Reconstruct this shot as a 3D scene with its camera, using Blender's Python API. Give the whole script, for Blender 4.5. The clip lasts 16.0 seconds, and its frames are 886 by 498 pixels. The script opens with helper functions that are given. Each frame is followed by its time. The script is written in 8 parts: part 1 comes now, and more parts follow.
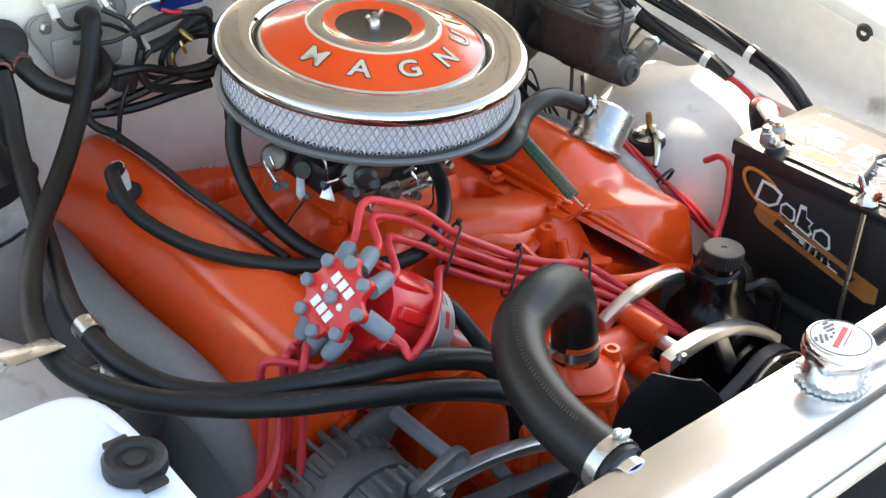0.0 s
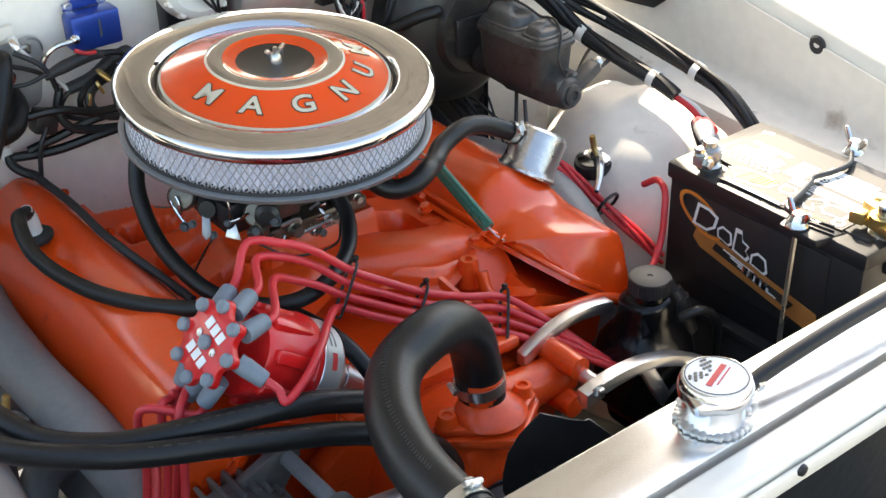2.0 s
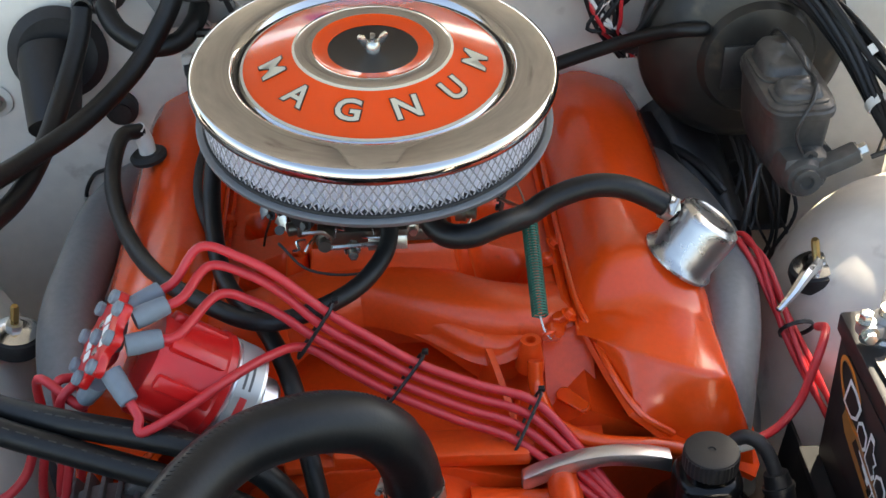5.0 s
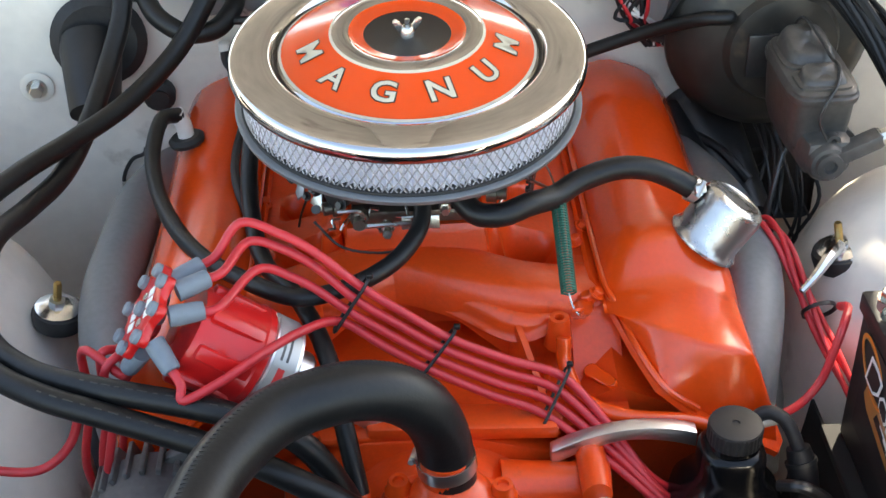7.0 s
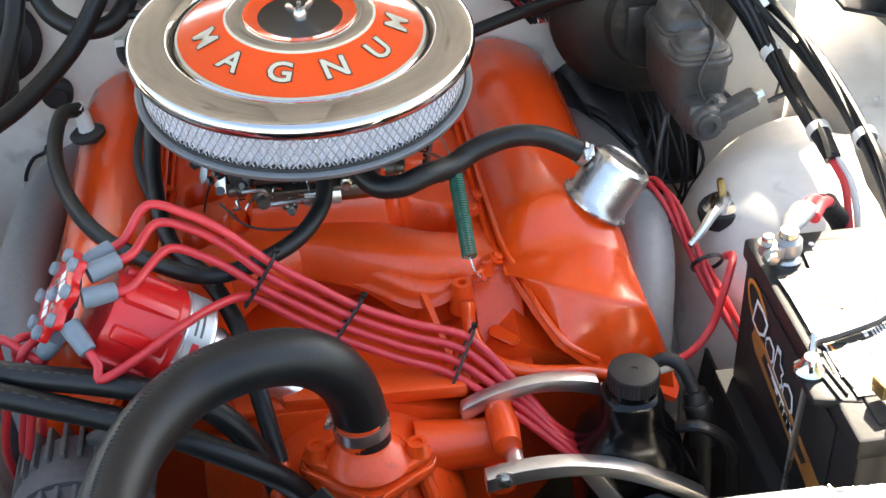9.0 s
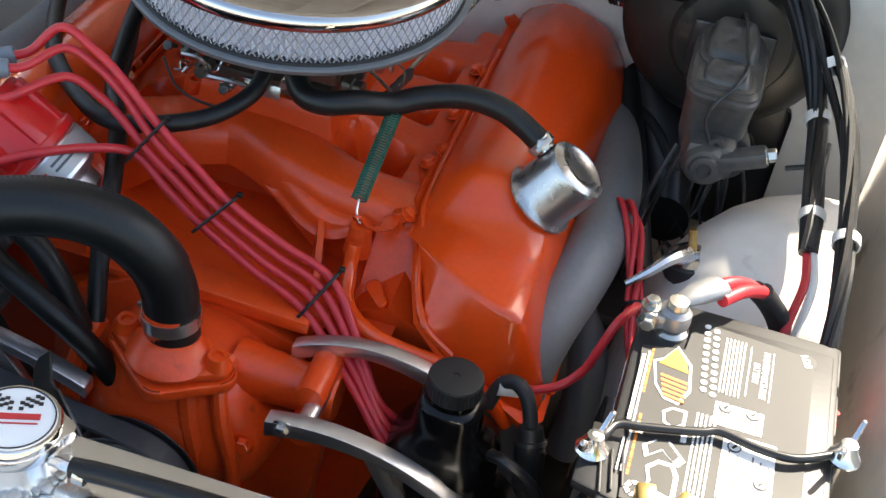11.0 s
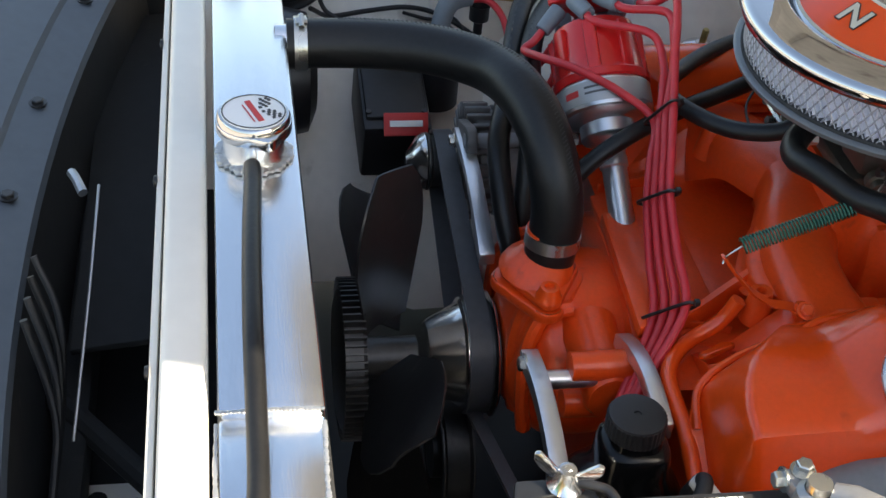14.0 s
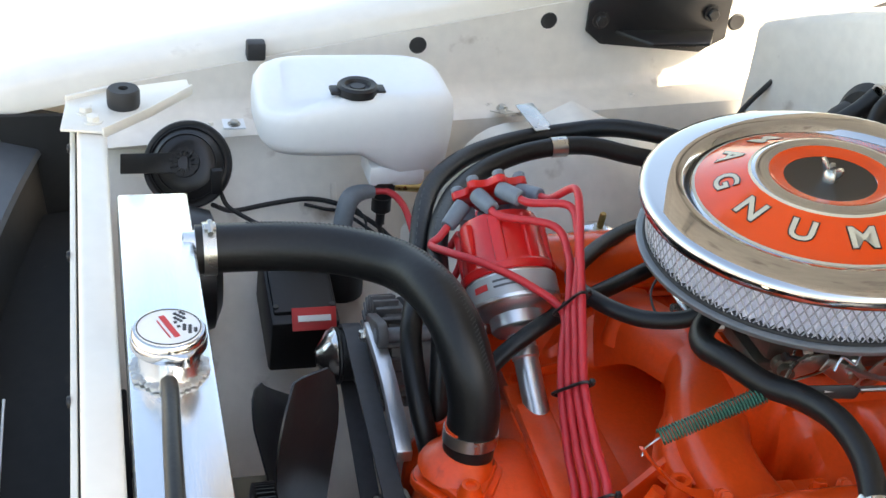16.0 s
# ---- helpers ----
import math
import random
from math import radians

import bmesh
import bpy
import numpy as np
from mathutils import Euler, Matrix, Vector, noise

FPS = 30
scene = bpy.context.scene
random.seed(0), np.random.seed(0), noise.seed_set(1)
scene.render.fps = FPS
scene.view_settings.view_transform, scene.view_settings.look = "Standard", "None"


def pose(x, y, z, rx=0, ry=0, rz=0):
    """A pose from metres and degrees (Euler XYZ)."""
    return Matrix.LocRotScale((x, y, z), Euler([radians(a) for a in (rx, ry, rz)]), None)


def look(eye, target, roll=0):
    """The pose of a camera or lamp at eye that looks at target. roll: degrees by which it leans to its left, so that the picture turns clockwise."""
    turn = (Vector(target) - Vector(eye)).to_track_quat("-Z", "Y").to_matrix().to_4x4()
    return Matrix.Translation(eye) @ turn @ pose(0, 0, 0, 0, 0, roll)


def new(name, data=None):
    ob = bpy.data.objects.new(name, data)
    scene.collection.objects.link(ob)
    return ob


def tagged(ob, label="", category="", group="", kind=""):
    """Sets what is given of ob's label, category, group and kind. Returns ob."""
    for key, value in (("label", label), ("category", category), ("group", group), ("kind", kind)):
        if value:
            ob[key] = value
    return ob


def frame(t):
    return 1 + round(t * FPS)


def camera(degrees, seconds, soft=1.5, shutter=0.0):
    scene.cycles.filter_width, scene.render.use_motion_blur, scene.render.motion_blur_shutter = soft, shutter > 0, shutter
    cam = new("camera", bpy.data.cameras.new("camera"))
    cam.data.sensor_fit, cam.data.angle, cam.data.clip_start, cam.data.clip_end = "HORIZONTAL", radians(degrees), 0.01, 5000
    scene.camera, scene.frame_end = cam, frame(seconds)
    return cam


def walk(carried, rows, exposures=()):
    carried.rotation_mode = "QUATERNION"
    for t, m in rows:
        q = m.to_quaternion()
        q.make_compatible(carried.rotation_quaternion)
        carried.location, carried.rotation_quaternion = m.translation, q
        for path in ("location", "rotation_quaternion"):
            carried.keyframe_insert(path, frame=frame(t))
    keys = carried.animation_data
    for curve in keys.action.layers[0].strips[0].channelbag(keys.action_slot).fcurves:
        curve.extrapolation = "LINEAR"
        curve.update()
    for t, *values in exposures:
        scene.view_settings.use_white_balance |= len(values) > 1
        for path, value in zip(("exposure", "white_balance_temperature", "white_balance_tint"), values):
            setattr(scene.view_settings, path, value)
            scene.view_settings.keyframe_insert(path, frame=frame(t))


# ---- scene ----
cam = camera(37.3, 16.0)
PATH = [
    (0, (-0.853, -1.098, 1.571), (0.273, 0.176, 0.518), 2.2),
    (0.5, (-0.863, -1.095, 1.585), (0.26, 0.174, 0.523), 0.7),
    (1, (-0.852, -1.095, 1.585), (0.318, 0.153, 0.548), -0.1),
    (1.5, (-0.818, -1.105, 1.579), (0.388, 0.108, 0.543), -0.1),
    (2, (-0.67, -1.19, 1.572), (0.359, 0.178, 0.537), -1.7),
    (2.5, (-0.515, -1.314, 1.583), (0.262, 0.232, 0.58), -4.1),
    (3, (-0.456, -1.313, 1.592), (0.249, 0.279, 0.606), -3.1),
    (3.5, (-0.351, -1.195, 1.593), (0.261, 0.405, 0.562), 1.2),
    (4, (-0.203, -1.147, 1.571), (0.294, 0.431, 0.448), -1.9),
    (4.5, (-0.017, -1.144, 1.564), (0.176, 0.48, 0.414), -1.2),
    (4.7, (0.015, -1.136, 1.578), (0.095, 0.487, 0.412), -1.3),
    (6.8, (0.005, -1.17, 1.586), (0.051, 0.451, 0.416), -2.1),
    (7, (0.002, -1.178, 1.583), (0.039, 0.448, 0.42), -1.9),
    (7.5, (-0.011, -1.188, 1.575), (0.036, 0.438, 0.411), -1.3),
    (8, (0.001, -1.187, 1.577), (0.083, 0.429, 0.4), -1.7),
    (8.5, (-0.011, -1.207, 1.592), (0.076, 0.41, 0.418), -0.6),
    (9, (-0.001, -1.237, 1.583), (0.181, 0.381, 0.421), -2.2),
    (9.5, (0.007, -1.254, 1.583), (0.234, 0.352, 0.413), -2.4),
    (10, (0.008, -1.249, 1.566), (0.255, 0.337, 0.372), -0.3),
    (10.2, (0.041, -1.243, 1.566), (0.278, 0.315, 0.334), 2.7),
    (12.3, (0.943, -0.858, 1.48), (-0.319, 0.095, 0.255), 8.7),
    (12.5, (0.961, -0.818, 1.455), (-0.378, 0.032, 0.236), 7.1),
    (13, (0.996, -0.639, 1.468), (-0.458, -0.135, 0.19), 8.0),
    (13.5, (1.004, -0.637, 1.479), (-0.502, -0.327, 0.2), 5.1),
    (14, (1.006, -0.645, 1.5), (-0.554, -0.321, 0.29), 5.6),
    (14.5, (1.003, -0.648, 1.508), (-0.585, -0.265, 0.354), 5.8),
    (15, (0.989, -0.649, 1.525), (-0.617, -0.197, 0.421), 5.2),
    (15.5, (0.985, -0.662, 1.536), (-0.655, -0.183, 0.496), 5.8),
    (16, (0.982, -0.669, 1.536), (-0.677, -0.171, 0.537), 5.9),
]
walk(cam, [(t, look(eye, target, roll)) for t, eye, target, roll in PATH],
     exposures=[(0.0, 2.45, 7900, 8), (1.0, 2.4, 7900, 8), (2.0, 2.2, 7900, 8), (3.5, 2.08, 7800, 8), (4.5, 2.0, 7800, 8), (7.0, 2.48, 7900, 8), (9.0, 2.58, 7700, 8), (10.2, 2.48, 7700, 8), (12.3, 0.65, 6900, 8), (12.7, 0.85, 6900, 8), (13.0, 1.15, 7000, 8), (14.0, 1.45, 7500, 8), (15.0, 2.2, 7900, 8), (16.0, 2.1, 8000, 8)])

# ---- light ----
SUN_ELEVATION, SUN_AZIMUTH = 44.0, 31.0      # degrees above the horizon; degrees from +y towards +x
world = bpy.data.worlds.new("sky")
scene.world = world
world.use_nodes = True
wn = world.node_tree
sky = wn.nodes.new("ShaderNodeTexSky")
sky.sky_type, sky.sun_disc = "NISHITA", False
sky.sun_elevation, sky.sun_rotation = radians(SUN_ELEVATION), radians(SUN_AZIMUTH)
sky.dust_density = 2.0
wn.links.new(sky.outputs[0], wn.nodes["Background"].inputs[0])
wn.nodes["Background"].inputs[1].default_value = 0.15
sun = new("sun", bpy.data.lights.new("sun", "SUN"))
sun.data.energy, sun.data.angle, sun.data.color = 4.5, radians(0.6), (1.0, 0.95, 0.88)
ca, sa = math.cos(radians(SUN_ELEVATION)), math.sin(radians(SUN_ELEVATION))
sun.matrix_world = look((8 * ca * math.sin(radians(SUN_AZIMUTH)), 8 * ca * math.cos(radians(SUN_AZIMUTH)), 8 * sa), (0, 0, 0))


# ---- materials ----
def material(name, colour, rough=0.5, metal=0.0, vary=0.12, grain=60.0, blotch=6.0, bump=0.05, coat=0.0, rough_vary=0.1, streak=None, stain=None, stain_at=0.62):
    """Principled surface with variation at two scales, uneven gloss and fine relief, in object space."""
    m = bpy.data.materials.new(name)
    m.use_nodes = True
    t, link = m.node_tree, m.node_tree.links.new
    p = t.nodes["Principled BSDF"]
    tc = t.nodes.new("ShaderNodeTexCoord")
    where = tc.outputs["Object"]
    if streak:
        mp = t.nodes.new("ShaderNodeMapping")
        mp.inputs["Scale"].default_value = streak
        link(where, mp.inputs[0])
        where = mp.outputs[0]

    def noise_at(scale, detail):
        n = t.nodes.new("ShaderNodeTexNoise")
        n.inputs["Scale"].default_value, n.inputs["Detail"].default_value = scale, detail
        link(where, n.inputs["Vector"])
        return n.outputs[0]
    big, fine = noise_at(blotch, 5), noise_at(grain, 4)
    add = t.nodes.new("ShaderNodeMath")
    add.operation = "ADD"
    link(big, add.inputs[0])
    link(fine, add.inputs[1])
    ramp = t.nodes.new("ShaderNodeMapRange")
    ramp.inputs[1].default_value, ramp.inputs[2].default_value = 0.6, 1.4
    link(add.outputs[0], ramp.inputs[0])
    mix = t.nodes.new("ShaderNodeMix")
    mix.data_type = "RGBA"
    lo, hi = [c * (1 - vary) for c in colour], [min(1, c * (1 + vary)) for c in colour]
    mix.inputs[6].default_value, mix.inputs[7].default_value = (*lo, 1), (*hi, 1)
    link(ramp.outputs[0], mix.inputs[0])
    out = mix.outputs[2]
    if stain:
        spot = t.nodes.new("ShaderNodeMapRange")
        spot.inputs[1].default_value, spot.inputs[2].default_value = stain_at, stain_at + 0.12
        link(noise_at(blotch * 2.7, 8), spot.inputs[0])
        m2 = t.nodes.new("ShaderNodeMix")
        m2.data_type = "RGBA"
        link(spot.outputs[0], m2.inputs[0])
        link(out, m2.inputs[6])
        m2.inputs[7].default_value = (*stain, 1)
        out = m2.outputs[2]
    link(out, p.inputs["Base Color"])
    rr = t.nodes.new("ShaderNodeMapRange")
    rr.inputs[3].default_value, rr.inputs[4].default_value = max(0.01, rough - rough_vary), min(1, rough + rough_vary)
    link(big, rr.inputs[0])
    link(rr.outputs[0], p.inputs["Roughness"])
    p.inputs["Metallic"].default_value = metal
    if coat:
        p.inputs["Coat Weight"].default_value, p.inputs["Coat Roughness"].default_value = coat, 0.08
    if bump:
        b = t.nodes.new("ShaderNodeBump")
        b.inputs["Strength"].default_value, b.inputs["Distance"].default_value = bump, 0.002
        link(fine, b.inputs["Height"])
        link(b.outputs[0], p.inputs["Normal"])
    return m


ORANGE = material("engine orange enamel", (0.80, 0.070, 0.008), 0.22, vary=0.07, grain=180, blotch=9, bump=0.07, coat=0.35, stain=(0.52, 0.045, 0.009), stain_at=0.69)
ORANGE_ROUGH = material("orange cast iron", (0.77, 0.068, 0.009), 0.34, vary=0.1, grain=220, blotch=14, bump=0.16, coat=0.15, stain=(0.42, 0.038, 0.010), stain_at=0.67)
CHROME = material("chrome plate", (0.58, 0.57, 0.56), 0.03, 1.0, vary=0.03, grain=30, blotch=5, bump=0.0, rough_vary=0.015, stain=(0.55, 0.53, 0.5), stain_at=0.72)
CHROME_DULL = material("dull chrome", (0.72, 0.72, 0.72), 0.18, 1.0, vary=0.05, grain=90, bump=0.03, rough_vary=0.06)
BREATHER = material("worn chrome cap", (0.52, 0.51, 0.50), 0.28, 0.95, vary=0.10, grain=40, blotch=26, bump=0.05, rough_vary=0.10, stain=(0.36, 0.34, 0.31), stain_at=0.60)
CONE = material("spun bright metal", (0.88, 0.88, 0.87), 0.20, 1.0, vary=0.05, grain=90, bump=0.03, rough_vary=0.06)
DECAL = material("orange decal", (0.88, 0.072, 0.006), 0.15, vary=0.03, bump=0.0, coat=0.4)
DECAL_CREAM = material("cream decal ink", (0.62, 0.57, 0.45), 0.35, vary=0.04, bump=0.0)
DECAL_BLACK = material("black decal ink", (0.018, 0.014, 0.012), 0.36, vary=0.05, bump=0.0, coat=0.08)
PAPER = material("pleated filter paper", (0.80, 0.80, 0.88), 0.8, vary=0.08, grain=120, bump=0.1)
MESH_WIRE = material("filter screen wire", (0.30, 0.30, 0.33), 0.4, 0.5, vary=0.05, bump=0.0)
GREY_PLATE = material("grey painted plate", (0.17, 0.18, 0.19), 0.4, 0.2, vary=0.1, bump=0.05)
CARB = material("zinc dichromate casting", (0.16, 0.145, 0.12), 0.38, 0.75, vary=0.25, grain=80, blotch=22, bump=0.3)
STEEL = material("zinc plated steel", (0.55, 0.54, 0.50), 0.28, 0.95, vary=0.12, grain=70, blotch=20, bump=0.05)
LEAD = material("dull lead", (0.30, 0.30, 0.305), 0.38, 0.6, vary=0.2, grain=90, blotch=30, bump=0.15)
BRASS = material("brass", (0.60, 0.42, 0.16), 0.3, 0.95, vary=0.15, grain=70, blotch=25, bump=0.06)
RUBBER = material("black rubber hose", (0.0085, 0.0083, 0.0082), 0.42, vary=0.35, grain=200, blotch=12, bump=0.12, rough_vary=0.1)
RUBBER.node_tree.nodes["Principled BSDF"].inputs["Specular IOR Level"].default_value = 0.38
RUBBER_MATT = material("weathered black rubber", (0.022, 0.022, 0.023), 0.6, vary=0.25, grain=160, blotch=14, bump=0.2)
PLASTIC = material("black plastic", (0.012, 0.012, 0.013), 0.5, vary=0.2, grain=150, blotch=10, bump=0.08, stain=(0.028, 0.027, 0.026), stain_at=0.7)
BLACK_PAINT = material("satin black paint", (0.014, 0.014, 0.015), 0.35, vary=0.25, grain=90, blotch=12, bump=0.06, stain=(0.07, 0.06, 0.05), stain_at=0.68)
GLOSS_BLACK = material("gloss black enamel", (0.004, 0.004, 0.0045), 0.20, vary=0.2, grain=90, blotch=14, bump=0.04)
GLOSS_BLACK.node_tree.nodes["Principled BSDF"].inputs["Specular IOR Level"].default_value = 0.28
RED_WIRE = material("red silicone cable", (0.60, 0.030, 0.038), 0.38, vary=0.1, grain=90, blotch=15, bump=0.04)
RED_CAP = material("red moulded cap", (0.62, 0.012, 0.012), 0.3, vary=0.06, grain=120, bump=0.06, coat=0.2)
GREY_BOOT = material("grey silicone boot", (0.17, 0.20, 0.23), 0.5, vary=0.1, grain=140, bump=0.08)
WHITE_INK = material("white ink", (0.8, 0.8, 0.78), 0.5, vary=0.03, bump=0.0)
RED_INK = material("red ink", (0.55, 0.03, 0.03), 0.5, vary=0.03, bump=0.0)
ORANGE_INK = material("orange ink", (0.75, 0.22, 0.03), 0.5, vary=0.04, bump=0.0)
GOLD_INK = material("gold label ink", (0.42, 0.17, 0.045), 0.35, vary=0.3, grain=30, blotch=10, bump=0.0)
HEADER = material("ceramic grey header coating", (0.20, 0.208, 0.215), 0.5, 0.1, vary=0.12, grain=150, blotch=10, bump=0.15)
BODY = material("cream white body paint", (0.74, 0.70, 0.62), 0.35, vary=0.05, grain=40, blotch=3, bump=0.04, coat=0.25, stain=(0.42, 0.36, 0.28), stain_at=0.69)
# Cream underside with its shade put into the colour, dimming the lid's reflection
HOOD_INNER = material("shade-darkened hood underside paint", (0.35, 0.33, 0.30), 0.6, vary=0.2, grain=30, blotch=3, bump=0.1, stain=(0.10, 0.085, 0.07), stain_at=0.6)
BELT = material("worn grey black belt rubber", (0.050, 0.051, 0.055), 0.5, vary=0.2, grain=120, blotch=20, bump=0.1)
# Paint of dark parts, and the black of sheets that stand in for shade
MATT_BLACK = material("matt black paint and gap shade", (0.010, 0.010, 0.010), 0.85, vary=0.3, grain=60, blotch=8, bump=0.1, stain=(0.035, 0.03, 0.026), stain_at=0.66)
BODY_DULL = material("faded cream inner panel paint", (0.78, 0.735, 0.66), 0.45, vary=0.08, grain=50, blotch=5, bump=0.08, stain=(0.40, 0.33, 0.26), stain_at=0.635)
ALUMINIUM = material("brushed aluminium", (0.80, 0.81, 0.82), 0.24, 1.0, vary=0.05, grain=60, blotch=5, bump=0.06, rough_vary=0.08, streak=(1.0, 12.0, 12.0))
ALUMINIUM_CAST = material("cast aluminium", (0.55, 0.55, 0.54), 0.42, 0.9, vary=0.12, grain=160, bump=0.25)
BILLET = material("polished billet aluminium", (0.76, 0.76, 0.77), 0.36, 1.0, vary=0.04, grain=90, bump=0.02, rough_vary=0.05)
BOTTLE = material("translucent white polyethylene", (0.82, 0.84, 0.84), 0.4, vary=0.02, grain=90, blotch=4, bump=0.04)
GREEN = material("green plastic knob", (0.03, 0.34, 0.10), 0.35, vary=0.08, bump=0.03)
GREEN_SPRING = material("green coated spring wire", (0.02, 0.13, 0.09), 0.35, 0.3, vary=0.15, bump=0.0)
BLUE = material("blue anodised cover", (0.015, 0.06, 0.33), 0.3, 0.45, vary=0.1, grain=120, bump=0.06)
DARK_METAL = material("dark phosphated casting", (0.055, 0.055, 0.055), 0.38, 0.6, vary=0.25, grain=110, blotch=12, bump=0.25)
LABEL_SILVER = material("silver foil label", (0.46, 0.46, 0.45), 0.4, 0.5, vary=0.04, bump=0.0)
BOOSTER = material("aged black booster paint", (0.034, 0.031, 0.027), 0.40, 0.3, vary=0.3, grain=60, blotch=8, bump=0.08, stain=(0.11, 0.085, 0.06), stain_at=0.62)
CONCRETE = material("sunlit concrete driveway", (0.42, 0.38, 0.34), 0.85, vary=0.15, grain=40, blotch=1.2, bump=0.4)
ALTERNATOR = material("dusty cast alternator housing", (0.15, 0.145, 0.14), 0.5, 0.35, vary=0.25, grain=120, blotch=16, bump=0.2, stain=(0.24, 0.20, 0.16), stain_at=0.64)
PLATE_GREY = material("grey primer plate", (0.30, 0.29, 0.27), 0.5, 0.0, vary=0.12, grain=60, blotch=8, bump=0.06, stain=(0.18, 0.15, 0.12), stain_at=0.62)
GOLD_BRIGHT = material("bright gold ink", (0.80, 0.40, 0.03), 0.4, vary=0.05, bump=0.0)
MOTOR_CAN = material("pale zinc motor case", (0.62, 0.60, 0.55), 0.38, 0.55, vary=0.08, grain=80, blotch=12, bump=0.05)
SHELL = material("blue grey painted shell", (0.058, 0.070, 0.082), 0.4, vary=0.15, grain=60, blotch=5, bump=0.05, stain=(0.15, 0.14, 0.13), stain_at=0.7)
ZIP = material("black nylon tie", (0.012, 0.012, 0.012), 0.4, vary=0.1, bump=0.0)
WHITE_TAPE = material("white tape", (0.72, 0.70, 0.66), 0.6, vary=0.08, bump=0.05)
HOSE_PRINT = material("worn hose print", (0.045, 0.044, 0.04), 0.6, vary=0.3, bump=0.0)
LABEL_BLACK = material("satin black label film", (0.016, 0.015, 0.015), 0.56, vary=0.1, bump=0.0)
BAR_GREY = material("faded print", (0.09, 0.09, 0.09), 0.5, vary=0.1, bump=0.0)


# ---- building helpers ----
def axes_to(origin, direction, up=(0, 0, 1)):
    """A pose whose z runs along direction."""
    z = Vector(direction).normalized()
    x = Vector(up).cross(z)
    if x.length < 1e-4:
        x = Vector((1, 0, 0))
    x.normalize()
    y = z.cross(x)
    m = Matrix((x, y, z)).transposed().to_4x4()
    m.translation = Vector(origin)
    return m


def lathe(profile, m=Matrix(), seg=32, bm=None):
    """Turns (radius, height) pairs round the z of m."""
    bm = bm or bmesh.new()
    rings = []
    for r, h in profile:
        if r < 1e-6:
            rings.append([bm.verts.new(m @ Vector((0, 0, h)))])
        else:
            rings.append([bm.verts.new(m @ Vector((r * math.cos(2 * math.pi * k / seg), r * math.sin(2 * math.pi * k / seg), h))) for k in range(seg)])
    for a, b in zip(rings, rings[1:]):
        for k in range(seg):
            n = (k + 1) % seg
            quad = [a[k % len(a)], a[n % len(a)], b[n % len(b)], b[k % len(b)]]
            quad = list(dict.fromkeys(quad))
            if len(quad) > 2:
                bm.faces.new(quad)
    return bm


def smooth_path(points, n=6):
    """Catmull-Rom points through the given ones."""
    p = [Vector(q) for q in points]
    p = [p[0] * 2 - p[1]] + p + [p[-1] * 2 - p[-2]]
    out = []
    for i in range(1, len(p) - 2):
        for k in range(n):
            t = k / n
            a, b, c, d = p[i - 1], p[i], p[i + 1], p[i + 2]
            out.append(0.5 * (2 * b + (c - a) * t + (2 * a - 5 * b + 4 * c - d) * t * t + (3 * b - a - 3 * c + d) * t ** 3))
    out.append(p[-2])
    return out


def tube(points, r, seg=12, n=6, bm=None, inner=0.0):
    """A round bar or hose along a smooth path, with closed ends; inner > 0 leaves a bore at the ends. r: a radius, or one for each given point."""
    bm = bm or bmesh.new()
    path = smooth_path(points, n)
    if isinstance(r, (int, float)):
        radii = [r] * len(path)
    else:
        radii = [float(v) for v in np.interp(np.linspace(0, len(r) - 1, len(path)), range(len(r)), r)]
    t0 = (path[1] - path[0]).normalized()
    side = t0.orthogonal().normalized()
    rings = []
    for i, q in enumerate(path):
        t = (path[min(i + 1, len(path) - 1)] - path[max(i - 1, 0)]).normalized()
        side = (side - t * side.dot(t)).normalized()
        up = t.cross(side)
        rings.append([bm.verts.new(q + radii[i] * (math.cos(2 * math.pi * k / seg) * side + math.sin(2 * math.pi * k / seg) * up)) for k in range(seg)])
    for a, b in zip(rings, rings[1:]):
        for k in range(seg):
            bm.faces.new((a[k], a[(k + 1) % seg], b[(k + 1) % seg], b[k]))
    bm.faces.new(rings[0][::-1])
    bm.faces.new(rings[-1])
    return bm


def rbox(centre, size, bevel=0.003, m=None, bm=None, seg=2):
    """A box with rounded edges; m turns it about its centre."""
    own = bmesh.new()
    bmesh.ops.create_cube(own, size=1)
    bmesh.ops.scale(own, vec=Vector(size), verts=own.verts)
    if bevel:
        bmesh.ops.bevel(own, geom=own.edges[:], offset=bevel, segments=seg, affect="EDGES", profile=0.5)
    move = Matrix.Translation(centre) @ (m or Matrix())
    bmesh.ops.transform(own, matrix=move, verts=own.verts)
    return merge(bm, own)


def merge(bm, own):
    if bm is None:
        return own
    me = bpy.data.meshes.new("scratch")
    own.to_mesh(me)
    own.free()
    bm.from_mesh(me)
    bpy.data.meshes.remove(me)
    return bm


def prism(outline, depth, m=Matrix(), bevel=0.0, bm=None, seg=2):
    """A flat outline in x, y pushed up along z by depth."""
    own = bmesh.new()
    low = [own.verts.new((x, y, 0)) for x, y in outline]
    high = [own.verts.new((x, y, depth)) for x, y in outline]
    own.faces.new(low[::-1])
    own.faces.new(high)
    for k in range(len(low)):
        n = (k + 1) % len(low)
        own.faces.new((low[k], low[n], high[n], high[k]))
    bmesh.ops.recalc_face_normals(own, faces=own.faces)
    if bevel:
        bmesh.ops.bevel(own, geom=own.edges[:], offset=bevel, segments=seg, affect="EDGES", profile=0.5)
    bmesh.ops.transform(own, matrix=m, verts=own.verts)
    return merge(bm, own)


